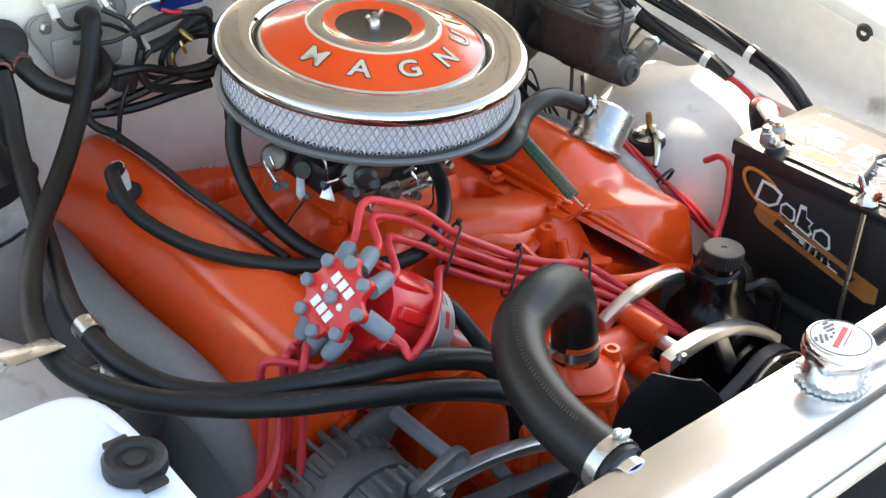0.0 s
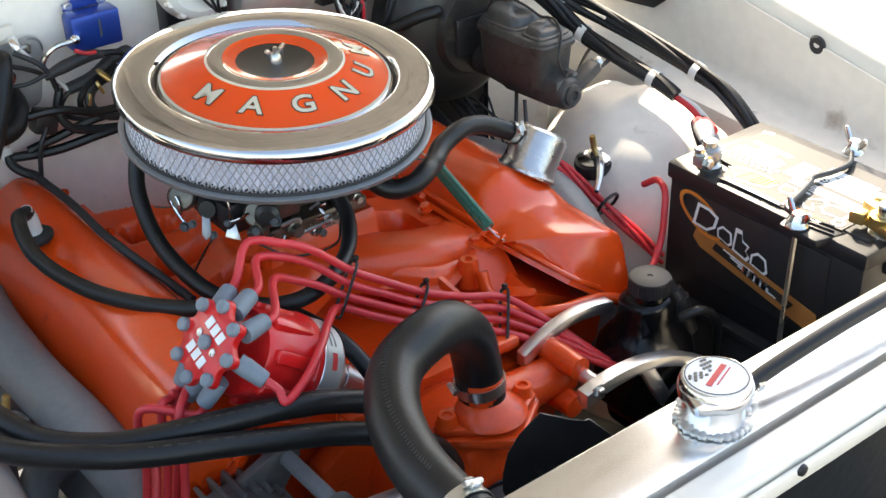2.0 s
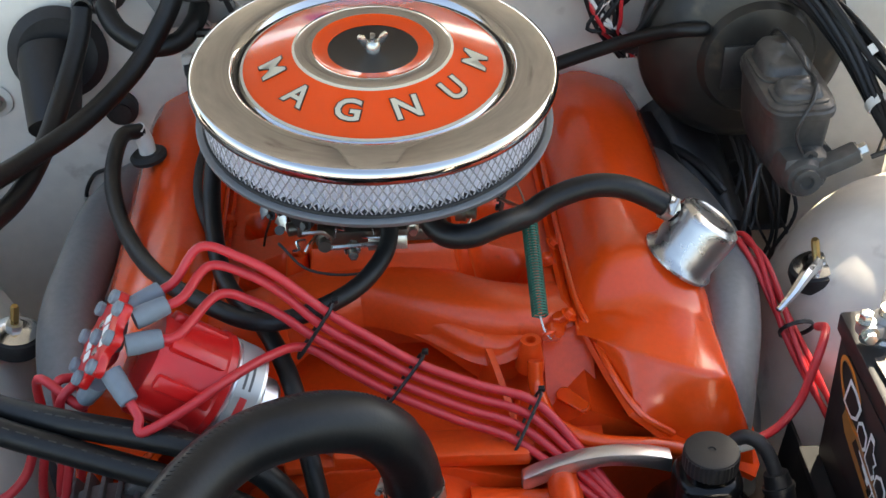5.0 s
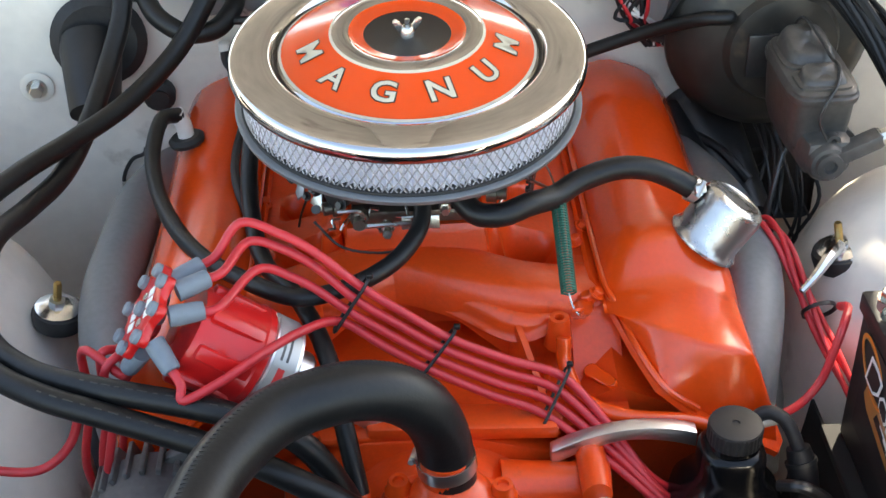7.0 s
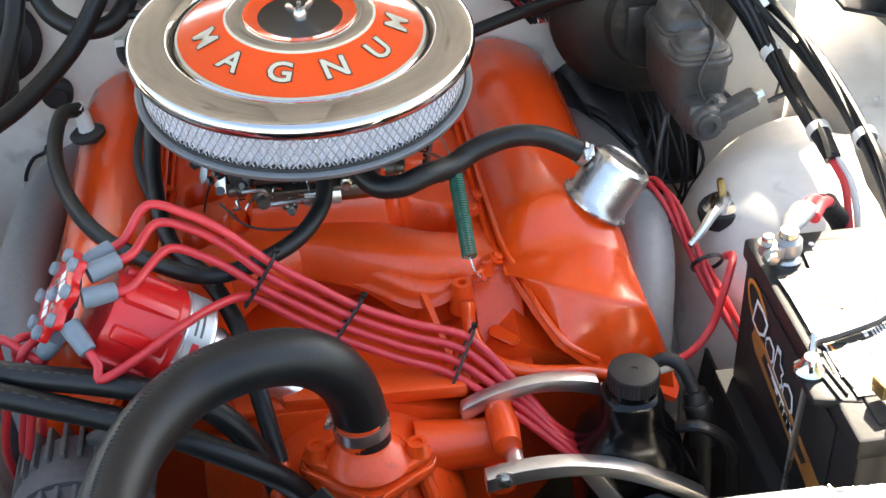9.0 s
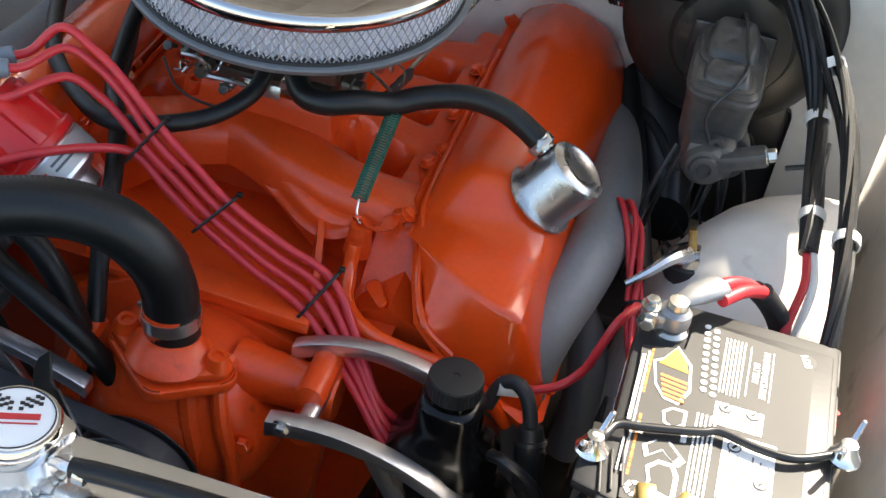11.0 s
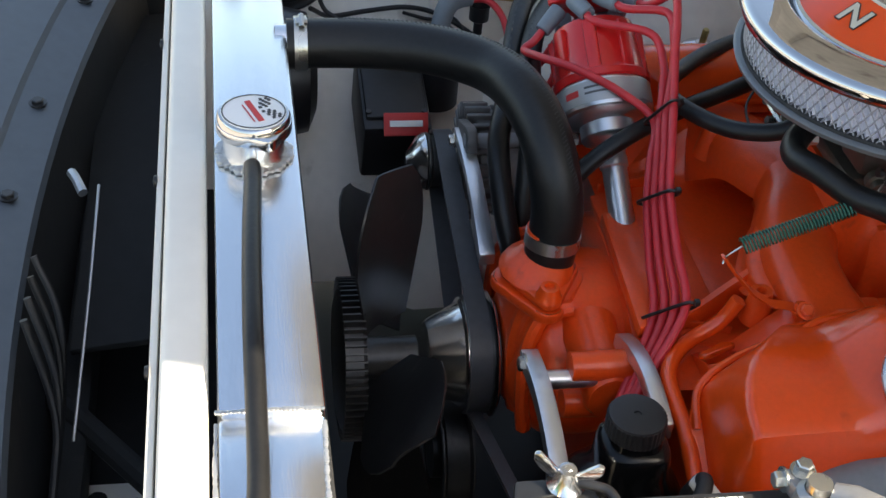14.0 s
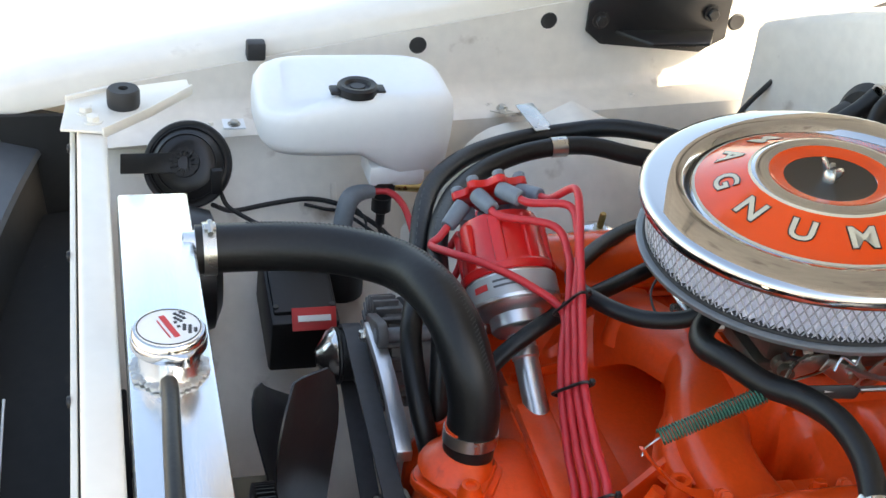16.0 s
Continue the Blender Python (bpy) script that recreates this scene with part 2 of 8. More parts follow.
def loft(sections, closed=True, caps=True, bm=None):
    """Skins rings of points, all with the same count."""
    bm = bm or bmesh.new()
    rings = [[bm.verts.new(p) for p in s] for s in sections]
    c = len(rings[0])
    for a, b in zip(rings, rings[1:]):
        for k in range(c if closed else c - 1):
            bm.faces.new((a[k], a[(k + 1) % c], b[(k + 1) % c], b[k]))
    if caps and closed:
        bm.faces.new(rings[0][::-1])
        bm.faces.new(rings[-1])
    bmesh.ops.recalc_face_normals(bm, faces=bm.faces)
    return bm


def sheet(rows, thickness):
    """A curved panel through a grid of points, with thickness."""
    bm = loft(rows, closed=False)
    bmesh.ops.solidify(bm, geom=bm.faces[:], thickness=thickness)
    bmesh.ops.recalc_face_normals(bm, faces=bm.faces)
    return bm


def mesh_from(bm, name, mat, origin, angle=35):
    bmesh.ops.translate(bm, vec=-Vector(origin), verts=bm.verts)
    me = bpy.data.meshes.new(name)
    bm.to_mesh(me)
    bm.free()
    me.materials.append(mat)
    me.polygons.foreach_set("use_smooth", [True] * len(me.polygons))
    me.set_sharp_from_angle(angle=radians(angle))
    return me


def root_of(ob):
    while ob.parent:
        ob = ob.parent
    return ob


def part(name, bm, mat, parent, label="", angle=35):
    """Links a bmesh, given in world places, as one mesh under a thing or a part."""
    ob = new(name, mesh_from(bm, name, mat, root_of(parent).location, angle))
    ob.parent = parent
    return tagged(ob, label)


def thing(name, at, label, category, group="", kind=""):
    ob = new(name)
    ob.location = at
    ob.empty_display_size = 0.02
    return tagged(ob, label, category, group, kind)


def solo(name, bm, mat, label, category, group="", kind="", angle=35):
    """A thing of one mesh, its origin at its base."""
    xs = [v.co for v in bm.verts]
    base = Vector(((min(v.x for v in xs) + max(v.x for v in xs)) / 2, (min(v.y for v in xs) + max(v.y for v in xs)) / 2, min(v.z for v in xs)))
    ob = new(name, mesh_from(bm, name, mat, base, angle))
    ob.location = base
    return tagged(ob, label, category, group, kind)


def lettering(text, size, depth, offset=0.0):
    """The mesh of a word in the built-in font, centred on the origin, in the x, y plane."""
    cu = bpy.data.curves.new("lettering", "FONT")
    cu.body, cu.size, cu.extrude, cu.offset = text, size, depth, offset
    cu.align_x, cu.align_y = "CENTER", "CENTER"
    cu.resolution_u = 3
    ob = bpy.data.objects.new("lettering", cu)
    scene.collection.objects.link(ob)
    me = bpy.data.meshes.new_from_object(ob.evaluated_get(bpy.context.evaluated_depsgraph_get()))
    bm = bmesh.new()
    bm.from_mesh(me)
    bpy.data.objects.remove(ob)
    bpy.data.meshes.remove(me)
    bpy.data.curves.remove(cu)
    return bm


def bolt(at, direction, r=0.007, h=0.006, bm=None, washer=True):
    """A hexagon head on a washer."""
    m = axes_to(at, direction)
    bm = bm or bmesh.new()
    if washer:
        lathe([(0, 0), (r * 1.45, 0), (r * 1.45, 0.0015), (0, 0.0015)], m, 14, bm)
    lathe([(0, 0.001), (r, 0.001), (r, h), (r * 0.85, h + 0.001), (0, h + 0.001)], m, 6, bm)
    return bm


def placed(bm, m):
    bmesh.ops.transform(bm, matrix=m, verts=bm.verts)
    return bm


def mirrored(bm):
    for v in bm.verts:
        v.co.x = -v.co.x
    bmesh.ops.reverse_faces(bm, faces=bm.faces)
    return bm


def clamp(points, r, width=0.012, label="stainless worm-drive hose clamp", group="hose clamps"):
    """A worm-drive band at a place along a direction, with its screw housing."""
    at, way, side = points
    c = thing("hose_clamp", at, label, "clamp", group)
    m = axes_to(at, way)
    part("band", lathe([(r, -width / 2), (r + 0.0012, -width / 2), (r + 0.0012, width / 2), (r, width / 2), (r, -width / 2)], m, 28), STEEL, c)
    s = Vector(side).normalized()
    part("screw_housing", rbox(Vector(at) + s * (r + 0.0035), (0.012, 0.009, 0.006), 0.0015, axes_to((0, 0, 0), s)), STEEL, c)
    part("screw", lathe([(0, -0.009), (0.003, -0.009), (0.003, 0.009), (0, 0.009)], axes_to(Vector(at) + s * (r + 0.0045), s.cross(Vector(way))), 8), STEEL, c)
    return c

# ---- the setting: ground and body panels ----
solo("ground", rbox((0, 0, -0.05), (120, 120, 0.1), 0), CONCRETE, "pale sunlit concrete driveway under the car", "ground", kind="structure")


def ledge_z(y):
    return 0.775 + 0.055 * y


def step(v, a, b):
    t = min(1.0, max(0.0, (v - a) / (b - a)))
    return t * t * (3 - 2 * t)


def flange_z(y):
    return 0.925 + 0.19 * y if y < 0.2 else 0.963 + 0.08 * (y - 0.2)


def side_panels(s, side):
    """Inner apron, upright flange and outer fender of one side; s is +1 or -1."""
    ys = np.linspace(-0.68, 0.31, 18)
    rows = []
    for y in ys:
        lz, fz = ledge_z(y), flange_z(y)
        tuck = 0.05 * max(0.0, (-y - 0.45) / 0.25) ** 2
        slope = 0.0 if s > 0 else min(1.0, max(0.0, (-y - 0.16) / 0.12))      # splash shield ahead of the passenger's tower
        rows.append([(s * x, y, z) for x, z in ((0.735, fz - 0.012), (0.738, lz + 0.02), (0.730, lz + 0.006), (0.715, lz), (0.672, lz - 0.002), (0.660, lz - 0.006), (0.655 + tuck, lz - 0.02), (0.645 + tuck - 0.03 * slope, 0.66), (0.635 + tuck - 0.165 * slope, 0.52 + 0.045 * slope), (0.62 - 0.22 * slope, 0.36))])
    apron = solo(f"inner_fender_{side}", sheet(rows, 0.003), BODY_DULL, "cream painted inner fender apron with a stepped ledge, dusty", "inner fender", kind="structure", angle=50)
    ys = np.linspace(-1.0, 0.75, 24)
    rows = []
    for y in ys:
        fz = flange_z(y)
        drop = 0.10 * max(0.0, (-y - 0.75) / 0.3) ** 2
        rows.append([(s * x, y, z - drop) for x, z in ((0.7385, fz - 0.030), (0.742, fz + 0.004), (0.752, fz + 0.012), (0.80, fz + 0.016), (0.88, fz + 0.006), (0.93, fz - 0.02), (0.955, fz - 0.08), (0.965, 0.62), (0.955, 0.50))])
    solo(f"fender_{side}", sheet(rows, 0.004), BODY, "cream white car fender in the sun, its edge rolled over", "fender", kind="structure", angle=50)
    # shock tower: a rounded wheelhouse bulge that grows out of the apron
    rows = []
    for i in range(15):
        a = math.pi * (i / 14) - math.pi / 2
        ring = []
        for k in range(13):
            b = math.pi / 2 * k / 12
            z = 0.38 + 0.435 * math.sin(b) ** 0.55 - 0.03 * abs(math.sin(a))
            skirt = 0.0 if s > 0 else max(0.0, 0.69 - z) * step(-math.sin(a), 0.1, 0.6)
            ring.append((s * (0.600 - (0.205 if s > 0 else 0.228) * max(0.0, math.cos(a)) ** 0.8 * max(0.0, math.cos(b)) ** 0.8 - 0.25 * skirt), -0.03 + 0.20 * math.sin(a) * (0.30 + 0.70 * math.cos(b) ** 0.7) - 0.75 * skirt, z))
        rows.append(ring)
    t = thing(f"shock_tower_{side}", (s * 0.5, -0.03, 0.4), "cream painted shock tower with a studded strut top", "shock tower", kind="structure")
    part("tower_shell", sheet(rows, 0.003), BODY_DULL, t, angle=60)
    top = 0.742 if s > 0 else 0.716
    sx, sy = (0.455, -0.045) if s > 0 else (0.388, -0.052)
    part("strut_washer", lathe([(0, 0.0), (0.024, 0.0), (0.024, 0.003), (0.017, 0.006), (0.012, 0.007), (0, 0.007)], axes_to((s * sx, sy, top + 0.006), (-s * 0.22, 0, 1)), 24), CHROME_DULL, t)
    part("rubber_bushing", lathe([(0, -0.012), (0.027, -0.012), (0.029, 0.0), (0.027, 0.006), (0, 0.006)], axes_to((s * sx, sy, top), (-s * 0.22, 0, 1)), 24), RUBBER_MATT, t)
    part("stud", lathe([(0, 0), (0.0045, 0), (0.0045, 0.03), (0.0035, 0.032), (0, 0.032)], axes_to((s * sx, sy, top + 0.01), (-s * 0.22, 0, 1)), 8), BRASS, t)
    part("stud_nut", lathe([(0, 0), (0.009, 0), (0.009, 0.008), (0, 0.008)], axes_to((s * sx, sy, top + 0.011), (-s * 0.22, 0, 1)), 6), STEEL, t)
    # rubber plugs and bolts of the upright flange
    for y, z in ((-0.178, 0.877), (0.045, 0.894)) if s > 0 else ((-0.425, 0.812), (-0.223, 0.846), (-0.03, 0.883), (0.27, 0.88)):
        solo("rubber_plug", lathe([(0, 0), (0.0135, 0), (0.014, 0.002), (0.011, 0.004), (0, 0.003)], axes_to((s * 0.7355, y, z), (-s, 0, 0)), 18), RUBBER_MATT, "round black rubber plug in the fender flange", "plug", "fender plugs")
    for y in (-0.52, -0.30, -0.12, 0.10):
        solo("panel_screw", bolt((s * 0.69, y, ledge_z(y) + 0.001), (0, 0, 1), 0.004, 0.003), BODY_DULL, "small painted screw in the apron ledge", "screw", "apron screws")


side_panels(1, "driver")
side_panels(-1, "passenger")

# firewall and cowl
rows = []
for x in np.linspace(-0.64, 0.64, 25):
    y = 0.305 - 0.05 * max(0.0, (abs(x) - 0.42) / 0.22) ** 2
    top = 1.035 - 0.10 * max(0.0, (abs(x) - 0.20) / 0.4) ** 2
    rows.append([(x, y + 0.02, 0.36), (x, y + 0.012, 0.55), (x, y, 0.70), (x, y, 0.72), (x, y + 0.004, 0.88), (x, y + 0.004, top - 0.012), (x, y + 0.012, top - 0.002), (x, y + 0.03, top + 0.003), (x, y + 0.12, top + 0.012), (x, y + 0.40, top + 0.03)])
solo("firewall", sheet(rows, -0.003), BODY_DULL, "cream painted firewall rolling over into the cowl", "firewall", kind="structure", angle=50)

# radiator support: a top rail over an open panel
sup = thing("radiator_support", (0, -0.68, 0.36), "cream painted sheet metal radiator support with a flat top rail", "radiator support", kind="structure")
part("top_rail", rbox((0.041, -0.678, 0.846), (1.138, 0.034, 0.030), 0.006, seg=3), BODY, sup)
part("rail_lip", rbox((0.032, -0.700, 0.842), (1.096, 0.006, 0.016), 0.002), BODY, sup)
for s in (-1, 1):
    part("side_panel", rbox((s * 0.51, -0.680, 0.60), (0.22, 0.012, 0.46), 0.003), BODY_DULL, sup)
    if s > 0:
        continue
    part("gusset", prism([(-0.436, -0.713), (-0.426, -0.662), (-0.480, -0.612), (-0.545, -0.558), (-0.574, -0.560), (-0.552, -0.640), (-0.518, -0.706)][::-1], 0.004, pose(0, 0, 0.862), 0.0012), BODY, sup)
    part("gusset_lip", prism([(-0.4245, -0.664), (-0.4790, -0.6095), (-0.5450, -0.5545), (-0.5475, -0.5575), (-0.4815, -0.6125), (-0.4270, -0.667)], 0.013, pose(0, 0, 0.858), 0.001), BODY, sup)
    part("gusset_lip", prism([(-0.518, -0.708), (-0.554, -0.641), (-0.550, -0.639), (-0.514, -0.706)], 0.013, pose(0, 0, 0.858), 0.001), BODY, sup)
    b = bolt((-0.480, -0.684, 0.866), (0, 0, 1), 0.008, 0.007)
    part("bolt", bolt((-0.454, -0.676, 0.866), (0, 0, 1), 0.008, 0.007, b), BODY, sup)
    solo("hood_bumper", lathe([(0.006, 0), (0.0185, 0), (0.0195, 0.004), (0.0195, 0.020), (0.0175, 0.023), (0.006, 0.023), (0.005, 0.012), (0, 0.012)], pose(-0.496, -0.640, 0.866), 24), RUBBER_MATT, "round black rubber hood bumper bolted to the support", "bumper", "hood bumpers")
# Unseen black plate, added to keep sunlit ground out of the bay
part("underbody_blocker", rbox((0, -0.18, 0.335), (1.30, 1.06, 0.012), 0.003), BLACK_PAINT, sup)
# Black sheet added for the shade in the gap ahead of the rail
part("gap_shade_sheet", rbox((-0.36, -0.752, 0.60), (0.70, 0.104, 0.008), 0.002, pose(0, 0, 0, 8, 0, 0)), MATT_BLACK, sup)
part("bottom_rail", rbox((0, -0.68, 0.38), (1.22, 0.05, 0.05), 0.006), BODY_DULL, sup)
for y_x in (-0.42, -0.18, 0.06, 0.30):
    part("rivet", lathe([(0, 0), (0.006, 0), (0.005, 0.003), (0, 0.004)], axes_to((y_x, -0.7025, 0.848), (0, -1, 0)), 10), BLACK_PAINT, sup)

# open hood, hinged at the cowl
hood = thing("hood", (0, 0.42, 1.04), "open cream painted car hood, propped up over the engine", "hood")
HOOD_DIR = Vector((0, -0.70, 0.71)).normalized()
sec = []
for k in range(9):
    u = k / 8
    cen = Vector((0, 0.435, 1.105)) + HOOD_DIR * 1.12 * u
    nrm = Vector((0, HOOD_DIR.z, -HOOD_DIR.y))
    sec.append([tuple(cen + Vector((x, 0, 0)) + nrm * (0.03 - 0.05 * (x / 0.68) ** 2)) for x in np.linspace(-0.68, 0.68, 13)])
part("skin", sheet(sec, 0.006), BODY, hood)
# Added sheet that carries the darkened underside colour
part("darkened_underside", sheet([[tuple(Vector(p) - nrm * 0.012) for p in row] for row in sec], 0.003), HOOD_INNER, hood)
for x in (-0.60, 0.0, 0.60):
    part("brace", rbox(Vector((x, 0.435, 1.105)) + HOOD_DIR * 0.56 + Vector((0, -HOOD_DIR.z, HOOD_DIR.y)) * 0.02, (0.09, 0.03, 1.02), 0.008, axes_to((0, 0, 0), HOOD_DIR, up=(0, 1, 0))), HOOD_INNER, hood)

# grille shell ahead of the support
g = thing("grille_shell", (0, -0.9, 0.35), "dark blue-grey grille surround with black gap, wires behind it", "grille")
def shell_y(x):
    return -0.834 + 0.163 * x * x
rows, back = [], []
for x in np.linspace(-0.84, 0.74, 23):
    e = shell_y(x)
    rows.append([(x, e, 0.692), (x, e - 0.004, 0.700), (x, e - 0.05, 0.712), (x, e - 0.055, 0.718), (x, e - 0.15, 0.728), (x, e - 0.20, 0.69), (x, e - 0.21, 0.45)])
    back.append([(x, e - 0.012, 0.700), (x, e - 0.002, 0.60), (x, e + 0.01, 0.45), (x, e + 0.02, 0.32)])
part("surround", sheet(rows, 0.004), SHELL, g)
# Added black sheets close the gap: its shade is their colour
part("back_shade_sheet", sheet(back, 0.004), MATT_BLACK, g)
part("floor_shade_sheet", rbox((-0.05, -0.86, 0.47), (2.0, 0.42, 0.01), 0.002), MATT_BLACK, g)
valance = part("valance_panel", rbox((0.36, -0.765, 0.495), (0.56, 0.110, 0.004), 0.001), BODY_DULL, g, "cream painted lower valance panel with punched holes")
for x, y, r in ((0.100, -0.778, 0.010), (0.111, -0.740, 0.010), (0.141, -0.762, 0.004), (0.190, -0.780, 0.012)):
    part("punched_hole", lathe([(0, 0), (r, 0), (r * 0.9, 0.0012), (0, 0.0010)], pose(x, y, 0.4972), 18), MATT_BLACK, valance)
part("diagonal_strut", tube([(-0.050, -0.868, 0.552), (0.045, -0.793, 0.551), (0.145, -0.713, 0.550)], 0.013, 10), MATT_BLACK, g)
# Another added black sheet, shading the gap's passenger end
part("end_shade_sheet", rbox((-0.728, -0.765, 0.60), (0.010, 0.15, 0.30), 0.002), MATT_BLACK, g)
part("crossbar", rbox((0, -0.80, 0.53), (1.3, 0.03, 0.05), 0.005), MATT_BLACK, g)
for x in (-0.55, -0.30, -0.12, 0.05):
    part("bolt", bolt((x, shell_y(x) - 0.03, 0.708), (0, 0, 1), 0.007, 0.005), DARK_METAL, g)
part("bracket", tube([(-0.185, -0.806, 0.692), (-0.170, -0.800, 0.694), (-0.150, -0.792, 0.690)], 0.0055, 8), ALUMINIUM_CAST, g)
part("rod", tube([(-0.15, -0.775, 0.70), (-0.02, -0.78, 0.66), (0.12, -0.79, 0.60)], 0.0016, 6), ALUMINIUM_CAST, g)
for k in range(4):
    part("cable", tube([(0.02 + 0.03 * k, -0.82, 0.74), (0.05 + 0.03 * k, -0.80, 0.69 - 0.01 * k), (0.10 + 0.03 * k, -0.80, 0.62), (0.2 + 0.05 * k, -0.81, 0.56)], 0.0036, 8), (PLASTIC, RUBBER, RUBBER_MATT, PLASTIC)[k], g)

# ---- radiator ----
rad = thing("radiator", (0.05, -0.62, 0.40), "welded bright aluminium radiator with a flat top tank", "radiator")
tank = part("top_tank", rbox((0.036, -0.618, 0.826), (0.638, 0.074, 0.070), 0.004), ALUMINIUM, rad)
part("end_tank_cap", prism([(0.355, -0.655), (0.455, -0.655), (0.462, -0.60), (0.452, -0.585), (0.355, -0.581)], 0.055, pose(0, 0, 0.798), 0.003), ALUMINIUM, rad)
def weld(points, r=0.0020, bm=None):
    """A row of overlapping beads."""
    bm = bm or bmesh.new()
    path = smooth_path(points, 8)
    total = sum((b - a).length for a, b in zip(path, path[1:]))
    n = max(6, int(total / (1.35 * r)))
    ds = np.cumsum([0] + [(b - a).length for a, b in zip(path, path[1:])])
    for k in range(n):
        d = total * k / (n - 1)
        p = Vector([np.interp(d, ds, [q[i] for q in path]) for i in range(3)])
        bmesh.ops.create_icosphere(bm, subdivisions=1, radius=r * random.uniform(0.7, 1.3), matrix=Matrix.Translation(p) @ Matrix.Diagonal((1, 1, 0.7, 1)))
    return bm
part("weld_seam", weld([(0.356, -0.655, 0.860), (0.356, -0.62, 0.861), (0.356, -0.583, 0.860)]), ALUMINIUM_CAST, rad)
part("weld_seam", weld([(0.362, -0.582, 0.853), (0.41, -0.584, 0.853), (0.452, -0.586, 0.853), (0.461, -0.60, 0.853)]), ALUMINIUM_CAST, rad)
part("weld_seam", weld([(0.36, -0.656, 0.852), (0.41, -0.657, 0.852), (0.455, -0.656, 0.852)]), ALUMINIUM_CAST, rad)
part("tank_lip", rbox((0.06, -0.578, 0.792), (0.74, 0.008, 0.006), 0.0015), DARK_METAL, rad)
core = bmesh.new()
rbox((0.06, -0.618, 0.60), (0.70, 0.050, 0.39), 0.002, bm=core)
part("core", core, DARK_METAL, rad)
for k in range(3):
    part("side_channel", rbox(((-0.292, 0.412, 0.06)[k], -0.618, (0.60, 0.60, 0.40)[k]), ((0.012, 0.065, 0.40), (0.012, 0.065, 0.40), (0.70, 0.07, 0.05))[k], 0.003), ALUMINIUM, rad)
part("hose_inlet", lathe([(0.018, -0.006), (0.020, -0.006), (0.020, 0.03), (0.018, 0.03)], axes_to((-0.187, -0.586, 0.845), (0.02, 1, 0.02)), 24), ALUMINIUM, rad)
part("filler_neck", lathe([(0, 0), (0.030, 0), (0.0285, 0.006), (0.0265, 0.010), (0.0265, 0.026), (0.031, 0.028), (0.031, 0.030), (0, 0.030)], pose(0.042, -0.620, 0.860), 36), ALUMINIUM, rad)
tagged(part("neck_weld", weld([(0.042 + 0.0305 * math.cos(a), -0.620 + 0.0305 * math.sin(a), 0.864) for a in np.linspace(0, 2 * math.pi, 17)], 0.0048), ALUMINIUM_CAST, rad), kind="stuff")
part("overflow_nipple", tube([(0.066, -0.622, 0.878), (0.078, -0.623, 0.878), (0.092, -0.624, 0.877)], 0.004, 10), ALUMINIUM, rad)

cap = thing("pressure_cap", (0.042, -0.620, 0.888), "polished radiator cap with a white round printed top", "radiator cap")
CAP = pose(0.042, -0.620, 0.888, 0, 0, 20)
outline = []
for k in range(72):
    a = 2 * math.pi * k / 72
    ear = max(0.0, math.cos(2 * a)) ** 8
    outline.append(((0.0325 + 0.0075 * ear) * math.cos(a), (0.0325 + 0.0075 * ear) * math.sin(a)))
part("shell", prism(outline, 0.011, CAP, 0.002), CHROME_DULL, cap)
part("crown", lathe([(0.0315, 0.008), (0.0315, 0.014), (0.0300, 0.0165), (0.0285, 0.0170), (0, 0.0170)], CAP, 40), CHROME, cap)
disc = part("printed_disc", lathe([(0.0280, 0.0168), (0.0278, 0.0178), (0, 0.0180)], CAP, 40), WHITE_INK, cap, "white printed disc with a dark ring")
part("dark_ring", lathe([(0.0262, 0.0179), (0.0272, 0.0179), (0.0272, 0.0184), (0.0262, 0.0184), (0.0262, 0.0179)], CAP, 40), DECAL_BLACK, disc)
for s in (-1, 1):
    flag = bmesh.new()
    for i in range(5):
        for j in range(4):
            if (i + j) % 2 == 0:
                rbox((s * (0.0035 + 0.0030 * i), 0.0075 + 0.0026 * j + 0.0012 * i, 0.0183), (0.0030, 0.0026, 0.0006), 0, bm=flag)
    bmesh.ops.transform(flag, matrix=CAP, verts=flag.verts)
    part("chequer_flag", flag, DECAL_BLACK, disc)
part("red_script", placed(rbox((0.002, -0.0055, 0.0184), (0.028, 0.0010, 0.0006), 0, bm=rbox((0, 0.0005, 0.0184), (0.034, 0.0050, 0.0006), 0)), CAP), RED_INK, disc)
oh = thing("overflow_hose", (0.15, -0.622, 0.87), "thin black rubber overflow hose lying on the radiator tank", "hose")
part("hose", tube([(0.084, -0.623, 0.878), (0.11, -0.623, 0.882), (0.18, -0.626, 0.890), (0.25, -0.628, 0.893), (0.31, -0.629, 0.892), (0.355, -0.629, 0.883), (0.40, -0.629, 0.874), (0.44, -0.630, 0.868), (0.472, -0.634, 0.860), (0.494, -0.643, 0.83), (0.499, -0.648, 0.75)], 0.0075, 14), RUBBER, oh)
part("ferrule", lathe([(0.0078, 0), (0.0086, 0), (0.0086, 0.008), (0.0078, 0.008)], axes_to((0.087, -0.623, 0.8765), (1, 0, -0.1)), 16), STEEL, oh)

# ---- engine ----
def bell(v, w):
    return math.exp(-(v / w) ** 2)
eng = thing("engine", (0, 0, 0.36), "orange painted big V8 engine with stamped valve covers", "engine")
sec = []
